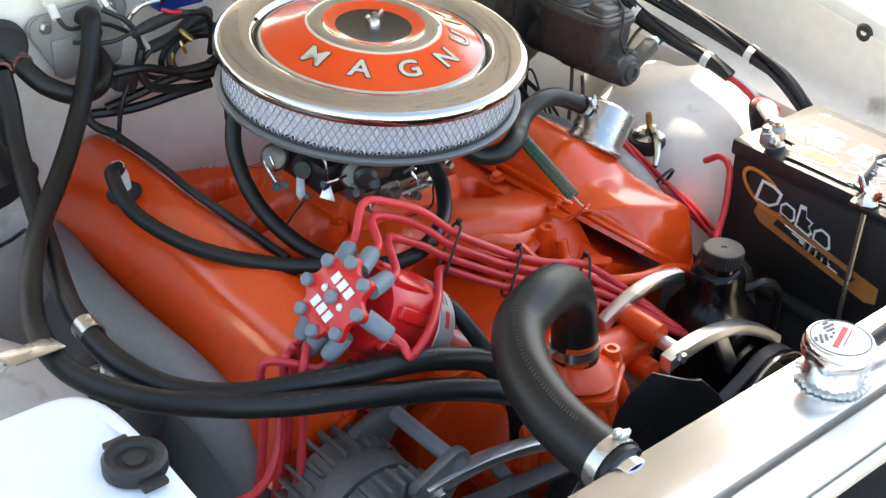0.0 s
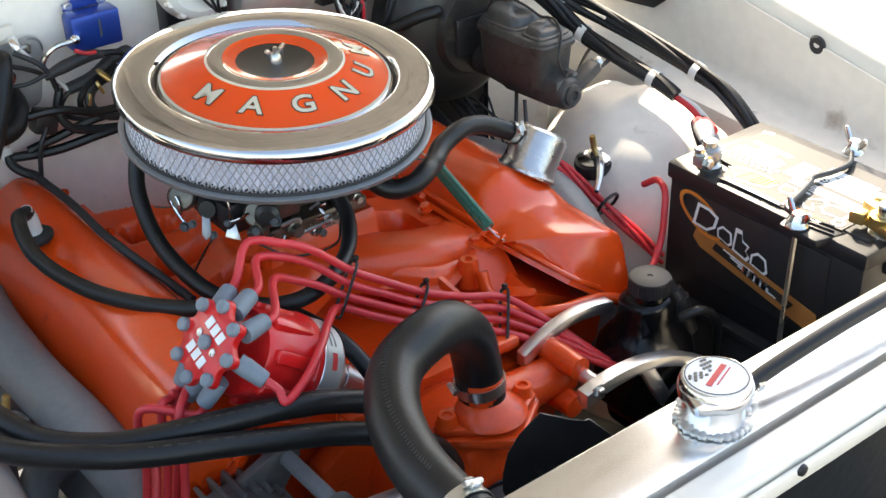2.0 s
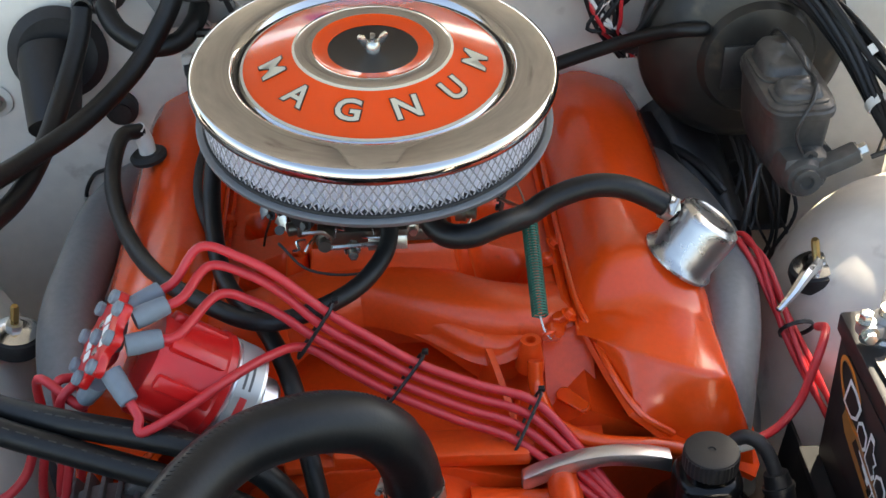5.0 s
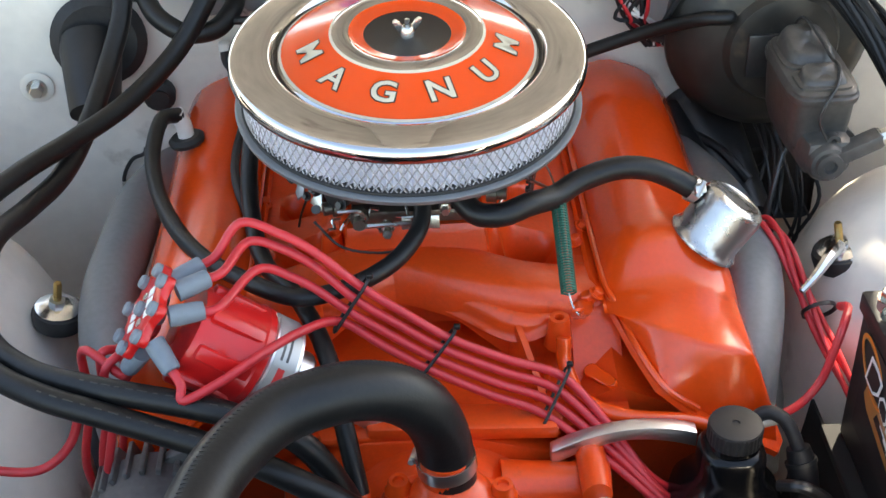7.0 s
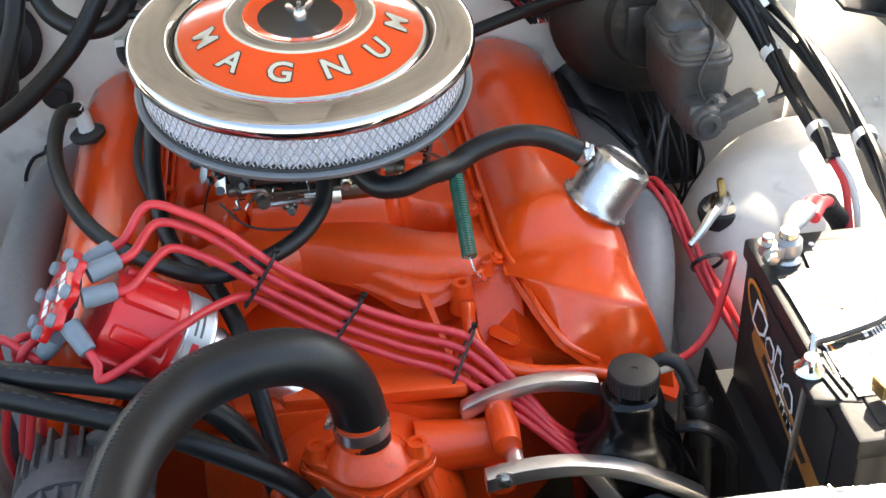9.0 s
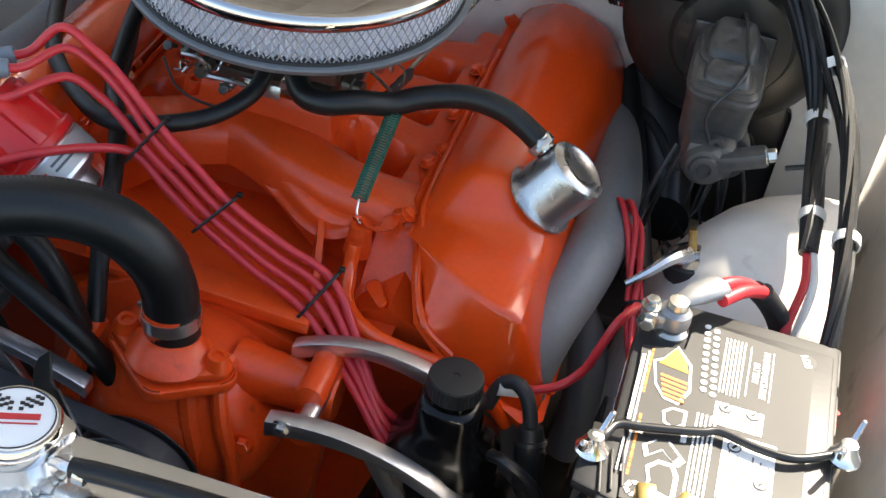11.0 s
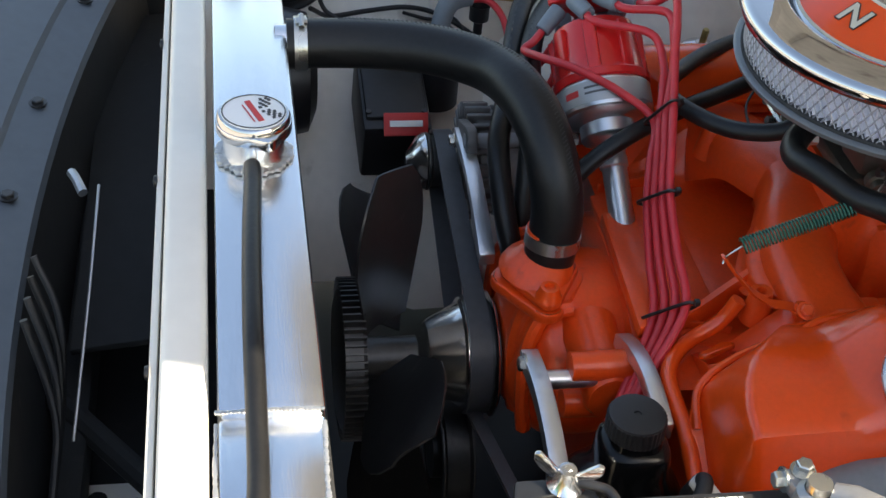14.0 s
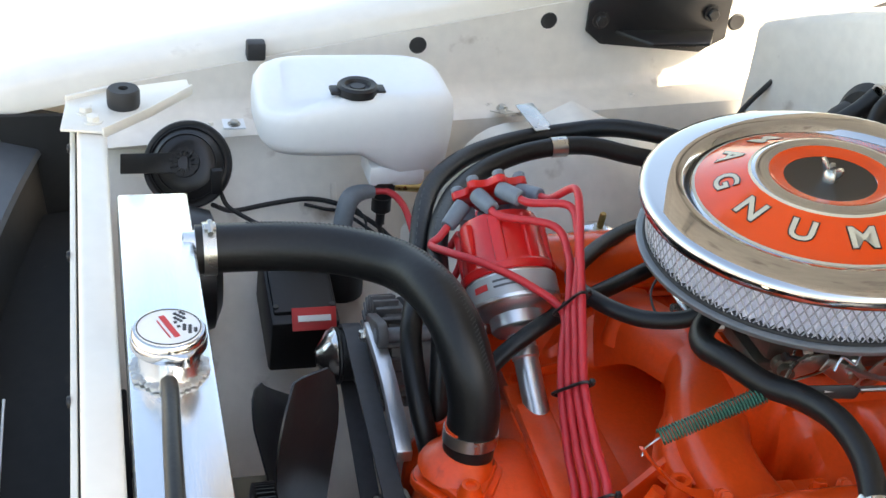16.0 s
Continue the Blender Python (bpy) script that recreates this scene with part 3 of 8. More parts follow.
for y in np.linspace(-0.225, 0.32, 8):
    peak = 0.728 + 0.027 * step(y, -0.20, -0.08)
    sec.append([(x, y, z) for x, z in ((-0.16, 0.36), (-0.20, 0.50), (-0.25, 0.60), (-0.285, 0.670), (-0.18, peak), (-0.12, 0.690), (0.12, 0.690), (0.19, peak), (0.33, 0.655), (0.27, 0.60), (0.20, 0.50), (0.16, 0.36))])
part("block", loft(sec), ORANGE_ROUGH, eng, angle=25)
# intake manifold: flat valley tray, carburettor pad and curved runners that bridge it
NX, NY = 75, 105
def intake_z(x, y):
    ax = abs(x)
    tray = 0.708 + 0.052 * step(ax, 0.120, 0.150) * step(y, -0.195, -0.125)
    z = tray
    runner = 0.0
    for y0, y1 in ((0.0, 0.005), (0.03, 0.10), (0.06, 0.20)):
        cy = y0 + (y1 - y0) * step(ax, 0.02, 0.15)
        d = (y - cy) / 0.034
        runner = max(runner, (1 - d * d) if abs(d) < 1 else 0.0)
    crown = 0.800 - 0.035 * step(ax, 0.03, 0.17)
    if runner > 0:
        z = max(z, z + (crown - z) * min(1.0, 1.35 * runner ** 0.55))
    plenum = (1 - step(ax, 0.085, 0.105)) * step(y, -0.050, -0.040) * (1 - step(y, 0.10, 0.12))
    z = max(z, 0.796 * plenum + z * (1 - plenum))
    pad = (1 - step(ax, 0.072, 0.082)) * (1 - step(abs(y + 0.0), 0.075, 0.085))
    z = max(z, 0.823 * pad + z * (1 - pad))
    if ax > 0.150:
        z = max(z, 0.766 - 0.058 * step(-y, 0.130, 0.215))
    return z
rows = []
for i in range(NX):
    x = -0.200 + 0.40 * i / (NX - 1)
    rows.append([(x, y, intake_z(x, y)) for y in (-0.255 + 0.515 * j / (NY - 1) for j in range(NY))])
part("intake_manifold", loft(rows, closed=False), ORANGE_ROUGH, eng, angle=50)
# the two front runners, arched tubes with raised casting seams
RUNNER_SECTION = ((1.0, -1.0), (1.0, -0.35), (0.985, 0.05), (0.95, 0.38), (0.87, 0.66), (0.74, 0.86), (0.56, 0.965), (0.30, 1.0), (0.0, 1.0), (-0.30, 0.985), (-0.58, 0.91), (-0.80, 0.70), (-0.93, 0.35), (-0.97, -0.2), (-0.97, -1.0))
def runner_section(at, along, half, low, high):
    """A cast section: steep walls under a broad rounded crown."""
    side = Vector((along.y, -along.x, 0)).normalized()
    return [tuple(at + side * (u * half) + Vector((0, 0, high * v if v > 0 else low * v))) for u, v in RUNNER_SECTION]
def front_runner():
    """An arch from the carburettor pad out to the head: its underside is open towards the middle."""
    way = smooth_path([(-0.048, -0.070, 0.764), (0.000, -0.076, 0.764), (0.048, -0.098, 0.762), (0.092, -0.112, 0.757), (0.128, -0.112, 0.750), (0.158, -0.106, 0.742), (0.178, -0.102, 0.738)], 6)
    secs = []
    for i, p in enumerate(way):
        u = i / (len(way) - 1)
        t = (way[min(i + 1, len(way) - 1)] - way[max(i - 1, 0)]).normalized()
        low = 0.008 + 0.050 * step(u, 0.30, 0.62)
        secs.append(runner_section(p, t, 0.043 - 0.004 * bell(u - 0.62, 0.22) + 0.005 * step(u, 0.8, 1.0), low, 0.036 - 0.002 * u))
    return loft(secs)
def runner_bulge():
    """The lens-shaped swelling on the front wall of the driver's runner."""
    secs = []
    for i in range(17):
        u = i / 16
        c = Vector((0.012 + 0.126 * u, -0.108 - 0.056 * math.sin(math.pi * min(1, u * 0.62)) + 0.012 * u, 0.763 + 0.006 * math.sin(2 * math.pi * u) - 0.002 * u))
        h = 0.0008 + 0.0145 * math.sin(math.pi * u) ** 0.7
        d = 0.0006 + 0.0100 * math.sin(math.pi * u) ** 0.6
        secs.append([tuple(c + Vector((0, -d * math.cos(a) + 0.016 * math.sin(a) ** 2 * math.sin(a), h * math.sin(a)))) for a in np.linspace(0, 2 * math.pi, 17)[:-1]])
    return loft(secs)
part("runner_bulge", runner_bulge(), ORANGE_ROUGH, eng, angle=70)
part("runner", front_runner(), ORANGE_ROUGH, eng, angle=50)
part("runner", mirrored(placed(front_runner(), Matrix.Translation((0.030, 0.004, 0)))), ORANGE_ROUGH, eng, angle=50)
for s in (1, -1):
    part("runner_flange", prism([(0.150, -0.142), (0.176, -0.146), (0.184, -0.06), (0.150, -0.058)][::s], 0.010, pose(0, 0, 0.758) @ Matrix.Diagonal((s, 1, 1, 1)), 0.003), ORANGE_ROUGH, eng)
    part("tray_lip", rbox((s * 0.118, -0.215, 0.712), (0.005, 0.075, 0.012), 0.002, pose(0, 0, 0, 0, 0, -s * 14)), ORANGE_ROUGH, eng)
part("cast_gusset", loft([[(x, y, 0.706), (x + 0.012, y + 0.004, 0.706), (x + 0.009, y + 0.003, z), (x + 0.003, y + 0.001, z)] for x, y, z in ((0.086, -0.135, 0.764), (0.090, -0.160, 0.762), (0.098, -0.185, 0.748), (0.106, -0.212, 0.732), (0.112, -0.235, 0.719))]), ORANGE_ROUGH, eng)
part("front_deck", prism([(-0.055, -0.262), (0.128, -0.270), (0.118, -0.232), (-0.060, -0.226)], 0.016, pose(0, 0, 0.704), 0.004), ORANGE_ROUGH, eng)
for x, y, z in ((0.138, -0.165, 0.759), (-0.088, -0.050, 0.792), (-0.108, -0.138, 0.778), (-0.122, -0.100, 0.778)):
    part("threaded_boss", lathe([(0.015, -0.02), (0.012, 0), (0.0105, 0.012), (0.0098, 0.014), (0.0050, 0.014), (0.0046, 0.006), (0, 0.006)], pose(x, y, z - 0.004, 0, 0, 0), 18), ORANGE_ROUGH, eng)
for s in (-1, 1):
    for y in (-0.14, -0.04, 0.06, 0.16):
        part("intake_bolt", bolt((s * 0.170, y, 0.770), (-s * 0.3, 0, 0.95), 0.007, 0.007), ORANGE, eng)
for row, n in ((0, 9), (1, 7)):
    for k in range(n):
        part("cast_figure", rbox((-0.040 + 0.009 * k, -0.056 - 0.011 * row, 0.8000), (0.006, 0.007, 0.003), 0.001), ORANGE_ROUGH, eng)

# valve covers: section from the inner rail over the crown to the outer rail
RAIL = ((0.182, 0.772), (0.350, 0.655))
FRONT = ((0.184, 0.767), (0.190, 0.7715), (0.200, 0.776), (0.214, 0.7805), (0.226, 0.7835), (0.233, 0.7850), (0.241, 0.7852), (0.264, 0.7845), (0.292, 0.7795), (0.307, 0.7755), (0.3165, 0.769), (0.324, 0.754), (0.337, 0.716), (0.349, 0.682), (0.352, 0.658))
REAR = ((0.184, 0.770), (0.188, 0.782), (0.196, 0.796), (0.208, 0.807), (0.222, 0.8155), (0.238, 0.8205), (0.252, 0.8205), (0.276, 0.813), (0.292, 0.805), (0.302, 0.798), (0.310, 0.789), (0.322, 0.770), (0.337, 0.728), (0.350, 0.690), (0.352, 0.658))
def cover_section(y, k, plain=False):
    """k: 0 at the rail, 1 at full height. The crown steps down ahead of the breather to a lower, creased front."""
    w = 1.0 if plain else step(y, -0.150, -0.088)
    nose = step(-y, 0.12, 0.235)
    out = []
    for (xf, zf), (xr, zr) in zip(FRONT, REAR):
        x, z = xf + (xr - xf) * w, zf + (zr - zf) * w
        u = min(1.0, max(0.0, (x - 0.182) / 0.168))
        bx, bz = RAIL[0][0] + (RAIL[1][0] - RAIL[0][0]) * u, RAIL[0][1] + (RAIL[1][1] - RAIL[0][1]) * u
        high = 0.070 * max(0.0, 1 - u / 0.6) ** 1.3
        low = 0.13 * max(0.0, 1 - u / 0.28)
        back = (low + (high - low) * k) * nose + 0.012 * step(u, 0.8, 1.0) * step(-y, 0.18, 0.23)
        out.append((bx + (x - bx) * k, y + back, bz + (z - bz) * k))
    return out
def banked(bm, s):
    """The passenger's bank is the driver's, mirrored, and set a little nearer and narrower."""
    if s > 0:
        return bm
    for v in bm.verts:
        v.co.x = 0.170 + (v.co.x - 0.182) * 0.80
    return mirrored(bm)
STATIONS = ((-0.250, 0.02), (-0.2485, 0.15), (-0.245, 0.38), (-0.240, 0.64), (-0.235, 0.86), (-0.233, 0.915), (-0.230, 0.945), (-0.226, 0.955), (-0.20, 0.975), (-0.17, 0.985), (-0.15, 0.99), (-0.14, 0.995), (-0.128, 1.0), (-0.122, 1.0), (-0.116, 1.0), (-0.110, 1.0), (-0.104, 1.0), (-0.098, 1.0), (-0.092, 1.0), (-0.07, 0.995), (-0.02, 0.985), (0.06, 0.98), (0.16, 0.985), (0.24, 0.985), (0.285, 0.95), (0.303, 0.80), (0.312, 0.50), (0.314, 0.02))
for s in (1, -1):
    vc = part("valve_cover", banked(loft([cover_section(y, k, s < 0) for y, k in STATIONS], closed=False), s), ORANGE, eng, "stamped orange valve cover", angle=28)
    outline = ((0.03, -0.135), (-0.03, -0.11), (-0.03, 0.305), (0.0, 0.322), (1.0, 0.322), (1.05, 0.305), (1.05, -0.232), (0.98, -0.257), (0.42, -0.260), (0.25, -0.247), (0.15, -0.205))
    ring_ = []
    for drop in (0.0, 0.006):
        ring_.append([(RAIL[0][0] + 0.168 * u - 0.57 * drop, y, RAIL[0][1] - 0.117 * u - 0.82 * drop + 0.001) for u, y in outline])
    part("rail", banked(loft(ring_), s), ORANGE, vc)
    for y, inner in ((-0.14, 1), (-0.02, 1), (0.15, 1), (0.28, 1), (-0.19, 0), (0.05, 0)):
        part("rail_bolt", banked(bolt((0.177 if inner else 0.354, y, 0.776 if inner else 0.655), (0.57, 0, 0.82), 0.006, 0.006), s), ORANGE, vc)
    part("inner_seam", banked(tube([(0.262, -0.256, 0.722), (0.232, -0.249, 0.742), (0.212, -0.212, 0.757), (0.198, -0.155, 0.769), (0.188, -0.118, 0.777), (0.185, 0.0, 0.780), (0.185, 0.2, 0.780)], 0.0036, 8), s), ORANGE, vc)
# front of the block, timing cover and water pump housing
part("front_plate", prism([(-0.10, -0.262), (0.13, -0.262), (0.15, -0.18), (-0.12, -0.18)], 0.010, pose(0, 0, 0.700), 0.003), ORANGE_ROUGH, eng)
part("timing_cover", prism([(-0.13, 0.36), (0.13, 0.36), (0.15, 0.55), (0.13, 0.68), (0.05, 0.705), (-0.06, 0.705), (-0.14, 0.66), (-0.15, 0.5)], 0.03, Matrix(((1, 0, 0, 0), (0, 0, -1, -0.235), (0, 1, 0, 0), (0, 0, 0, 1))), 0.004), ORANGE_ROUGH, eng)
pump = part("water_pump_housing", loft([[(0.015 + rx * math.cos(a), y, 0.605 + rz * math.sin(a) + lift * max(0, math.sin(a))) for a in np.linspace(0, 2 * math.pi, 29)[:-1]] for y, rx, rz, lift in ((-0.262, 0.10, 0.085, 0.01), (-0.30, 0.105, 0.085, 0.012), (-0.335, 0.10, 0.085, 0.012), (-0.350, 0.085, 0.075, 0.008), (-0.362, 0.070, 0.062, 0.0), (-0.372, 0.050, 0.048, 0.0))]), ORANGE_ROUGH, eng, angle=50)
for x0, x1, r in ((-0.062, -0.075, 0.010), (-0.015, -0.012, 0.009), (0.040, 0.058, 0.012), (0.070, 0.092, 0.008)):
    part("housing_rib", tube([(x0, -0.318, 0.698), (x0 * 0.95 + x1 * 0.05, -0.345, 0.690), ((x0 + x1) / 2, -0.360, 0.655), (x1, -0.362, 0.61), (x1, -0.355, 0.56)], r, 10), ORANGE_ROUGH, pump)
part("neck_base", loft([[(0.014 + rx * math.cos(a), -0.330 + ry * math.sin(a), z) for a in np.linspace(0, 2 * math.pi, 29)[:-1]] for rx, ry, z in ((0.082, 0.044, 0.650), (0.068, 0.038, 0.668), (0.058, 0.034, 0.682), (0.056, 0.034, 0.692))]), ORANGE_ROUGH, pump, angle=50)
part("bracket_arm", loft([[(x, -0.300 + ry * math.cos(a), 0.672 + rz * math.sin(a)) for a in np.linspace(0, 2 * math.pi, 17)[:-1]] for x, ry, rz in ((0.07, 0.030, 0.028), (0.10, 0.026, 0.026), (0.135, 0.024, 0.024), (0.165, 0.026, 0.028), (0.172, 0.022, 0.024))]), ORANGE_ROUGH, pump)
for x, z in ((0.150, 0.650), (0.155, 0.700)):
    part("bracket_lug", lathe([(0, -0.03), (0.014, -0.03), (0.015, 0.0), (0.014, 0.03), (0.006, 0.032), (0, 0.032)], axes_to((x, -0.310, z), (0, -1, 0)), 16), ORANGE_ROUGH, pump)
for x, z in ((-0.075, 0.64), (0.10, 0.63), (0.09, 0.57), (-0.07, 0.55)):
    part("housing_bolt", bolt((x, -0.352, z), (0, -1, 0.1), 0.008, 0.008), ORANGE, pump)
# thermostat housing with the hose neck
NECK = Vector((0.020, -0.336, 0.742))
def rounded_hull(circles, n=72):
    """The outline round a set of (x, y, r) discs."""
    out = []
    for k in range(n):
        d = (math.cos(2 * math.pi * k / n), math.sin(2 * math.pi * k / n))
        x, y, r = max(circles, key=lambda c: c[0] * d[0] + c[1] * d[1] + c[2])
        out.append((x + r * d[0], y + r * d[1]))
    return out
EARS = ((0.068, -0.343), (-0.026, -0.332), (0.024, -0.372))
part("thermostat_gasket_flange", prism(rounded_hull([(EARS[0][0], EARS[0][1], 0.0175), (EARS[1][0], EARS[1][1], 0.0175), (EARS[2][0], EARS[2][1], 0.018), (0.020, -0.322, 0.026)]), 0.012, pose(0, 0, 0.690), 0.003), ORANGE_ROUGH, eng)
th = part("thermostat_housing", prism(rounded_hull([(EARS[0][0], EARS[0][1], 0.0135), (EARS[1][0], EARS[1][1], 0.0135), (EARS[2][0], EARS[2][1] + 0.005, 0.014), (0.020, -0.326, 0.023)]), 0.010, pose(0, 0, 0.7025), 0.004), ORANGE_ROUGH, eng)
part("housing_dome", loft([[(cx + r * math.cos(a), cy + r * k * math.sin(a), z) for a in np.linspace(0, 2 * math.pi, 33)[:-1]] for cx, cy, r, k, z in ((0.022, -0.346, 0.040, 0.92, 0.711), (0.021, -0.344, 0.038, 0.92, 0.716), (0.020, -0.341, 0.033, 0.94, 0.721), (0.019, -0.338, 0.028, 0.97, 0.725), (0.018, -0.336, 0.0245, 1.0, 0.729))]), ORANGE_ROUGH, th, angle=60)
part("outlet_neck", lathe([(0.0235, -0.02), (0.0235, 0.03), (0.0, 0.03)], axes_to((0.018, -0.335, 0.725), (-0.04, 0.0, 1)), 30), ORANGE_ROUGH, th)
for x, y in EARS[:2]:
    part("housing_bolt", lathe([(0.0135, 0.0), (0.0115, 0.004), (0.0098, 0.010), (0.0090, 0.0125), (0.0055, 0.0125), (0.0048, 0.009), (0, 0.009)], axes_to((x, y, 0.711), (0, 0, 1)), 20), ORANGE, th)
part("dipstick_tube", tube([(0.140, -0.186, 0.760), (0.141, -0.200, 0.735), (0.155, -0.235, 0.722), (0.195, -0.262, 0.722), (0.255, -0.262, 0.712), (0.300, -0.262, 0.690), (0.325, -0.255, 0.655)], 0.0075, 12), ORANGE, eng)
TAB = axes_to((0.176, -0.213, 0.7285), (-0.47, -0.12, 0.87))
tab_ends = [TAB.inverted() @ Vector(p) for p in ((0.166, -0.200, 0.728), (0.185, -0.226, 0.730))]
part("lifting_tab", prism(rounded_hull([(tab_ends[0].x, tab_ends[0].y, 0.0075), (tab_ends[1].x, tab_ends[1].y, 0.0055)]), 0.005, TAB, 0.0015), ORANGE, eng)
part("spring_tab", loft([[(x - 0.003 + 0.5 * w, y, z - 0.002), (x + 0.5 * w, y + 0.002, z), (x - 0.5 * w, y + 0.002, z), (x - 0.003 - 0.5 * w, y, z - 0.002)] for x, y, z, w in ((0.166, -0.146, 0.772, 0.014), (0.164, -0.168, 0.775, 0.013), (0.158, -0.186, 0.784, 0.011), (0.152, -0.202, 0.800, 0.009), (0.150, -0.211, 0.811, 0.010), (0.150, -0.216, 0.818, 0.009), (0.150, -0.218, 0.820, 0.005))]), ORANGE, eng)
# exhaust headers
for s in (1, -1):
    hd = thing("exhaust_header", (s * 0.38, 0.0, 0.45), "satin grey coated exhaust header tube beside the valve cover", "exhaust header", "exhaust headers")
    path = ((0.30, 0.315, 0.66), (0.324, 0.263, 0.692), (0.338, 0.197, 0.708), (0.349, 0.130, 0.722), (0.359, 0.040, 0.735), (0.360, -0.040, 0.736), (0.351, -0.105, 0.728), (0.333, -0.170, 0.702), (0.322, -0.205, 0.65), (0.318, -0.215, 0.55)) if s > 0 else ((0.275, 0.315, 0.66), (0.298, 0.26, 0.700), (0.325, 0.16, 0.718), (0.333, 0.05, 0.723), (0.334, -0.03, 0.726), (0.328, -0.09, 0.720), (0.316, -0.145, 0.695), (0.300, -0.185, 0.64), (0.292, -0.20, 0.55))
    main = tube([(s * x, y, z) for x, y, z in path], 0.031, 20)
    part("primary_tube", main, HEADER, hd)
    for y in (0.10, -0.02):
        part("primary_tube", tube([(s * 0.30, y + 0.02, 0.60), (s * 0.355, y + 0.0, 0.615), (s * 0.385, y - 0.05, 0.58), (s * 0.385, y - 0.08, 0.48)], 0.022, 16), HEADER, hd)
    part("flange", rbox((s * 0.315, 0.03, 0.60), (0.012, 0.50, 0.07), 0.004, pose(0, 0, 0, 0, -s * 30, 0)), HEADER, hd)

# ---- air cleaner ----
AC = pose(0.0004, 0.0016, 0.990, 4.57, 1.16, 0)
ac = thing("air_cleaner", (0, 0, 0.93), "round chrome air cleaner with an orange printed lid", "air cleaner")
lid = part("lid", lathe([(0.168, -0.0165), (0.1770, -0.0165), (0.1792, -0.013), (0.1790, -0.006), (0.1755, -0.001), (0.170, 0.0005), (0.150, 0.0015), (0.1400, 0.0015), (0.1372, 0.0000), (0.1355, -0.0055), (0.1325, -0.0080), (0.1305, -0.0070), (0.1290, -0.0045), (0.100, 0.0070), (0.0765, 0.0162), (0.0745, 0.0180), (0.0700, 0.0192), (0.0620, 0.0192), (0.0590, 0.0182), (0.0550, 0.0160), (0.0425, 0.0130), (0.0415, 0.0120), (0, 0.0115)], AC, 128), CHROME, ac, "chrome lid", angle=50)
def dome(r):
    return float(np.interp(r, (0.0425, 0.055, 0.059, 0.062, 0.070, 0.0745, 0.0765, 0.1, 0.129), (0.0130, 0.0160, 0.0182, 0.0192, 0.0192, 0.0180, 0.0162, 0.0070, -0.0045)))
def decal(name, r0, r1, mat, lift, label=""):
    rs = np.linspace(r0, r1, 6)
    bm = lathe([(r, dome(r) + lift) for r in rs] + [(r1, dome(r1) + lift - 0.0004)], AC, 128)
    return part(name, bm, mat, lid, label, angle=60)
decal("orange_band", 0.0775, 0.1258, DECAL, 0.0006, "orange printed band")
decal("cream_border", 0.1258, 0.1285, DECAL_CREAM, 0.0006)
decal("cream_border", 0.0750, 0.0775, DECAL_CREAM, 0.0006)
decal("orange_ring", 0.0435, 0.0580, DECAL, 0.0006)
# Shade of the groove, painted as a black ring on the chrome
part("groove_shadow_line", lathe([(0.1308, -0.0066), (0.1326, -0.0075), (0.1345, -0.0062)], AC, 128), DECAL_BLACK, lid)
part("black_centre", lathe([(0.0432, 0.0136), (0.030, 0.0124), (0.0, 0.0120)], AC, 64), DECAL_BLACK, lid)
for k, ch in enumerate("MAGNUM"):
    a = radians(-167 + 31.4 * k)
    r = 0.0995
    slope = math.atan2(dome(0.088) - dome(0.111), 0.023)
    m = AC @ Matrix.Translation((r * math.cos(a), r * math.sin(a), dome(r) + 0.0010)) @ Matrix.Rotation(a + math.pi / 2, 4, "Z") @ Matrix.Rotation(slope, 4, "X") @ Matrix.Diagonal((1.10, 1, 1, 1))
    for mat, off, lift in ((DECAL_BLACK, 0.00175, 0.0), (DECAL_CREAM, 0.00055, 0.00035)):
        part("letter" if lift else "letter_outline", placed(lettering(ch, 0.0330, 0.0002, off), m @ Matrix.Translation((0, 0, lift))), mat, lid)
WN = AC @ Matrix.Translation((0, 0, 0.0115)) @ Matrix.Scale(0.82, 4)
wing = part("wing_nut", lathe([(0.004, 0.0), (0.0095, 0.0), (0.0088, 0.009), (0.006, 0.013), (0, 0.013)], WN, 16), STEEL, ac, "zinc wing nut")
for s in (-1, 1):
    part("wing", prism([(0.004, 0.002), (0.009, 0.004), (0.017, 0.014), (0.0185, 0.021), (0.015, 0.024), (0.010, 0.021), (0.004, 0.012)] if s > 0 else [(-0.004, 0.002), (-0.004, 0.012), (-0.010, 0.021), (-0.015, 0.024), (-0.0185, 0.021), (-0.017, 0.014), (-0.009, 0.004)], 0.0035, WN @ pose(0, 0, 0, 0, 0, 12) @ Matrix(((1, 0, 0, 0), (0, 0, -1, 0.0017), (0, 1, 0, 0), (0, 0, 0, 1))), 0.0012), STEEL, wing)
part("stud", lathe([(0, 0), (0.003, 0), (0.003, 0.022), (0, 0.023)], WN, 8), STEEL, wing)
pleats = bmesh.new()
n = 320
lo = [pleats.verts.new(((0.1655 if k % 2 else 0.159) * math.cos(2 * math.pi * k / n), (0.1655 if k % 2 else 0.159) * math.sin(2 * math.pi * k / n), -0.0600)) for k in range(n)]
hi = [pleats.verts.new((v.co.x, v.co.y, -0.014)) for v in lo]
for k in range(n):
    pleats.faces.new((lo[k], lo[(k + 1) % n], hi[(k + 1) % n], hi[k]))
fe = part("filter_element", placed(pleats, AC), PAPER, ac, "white pleated filter element", angle=10)
screen = bmesh.new()
N, ROWS = 122, 3
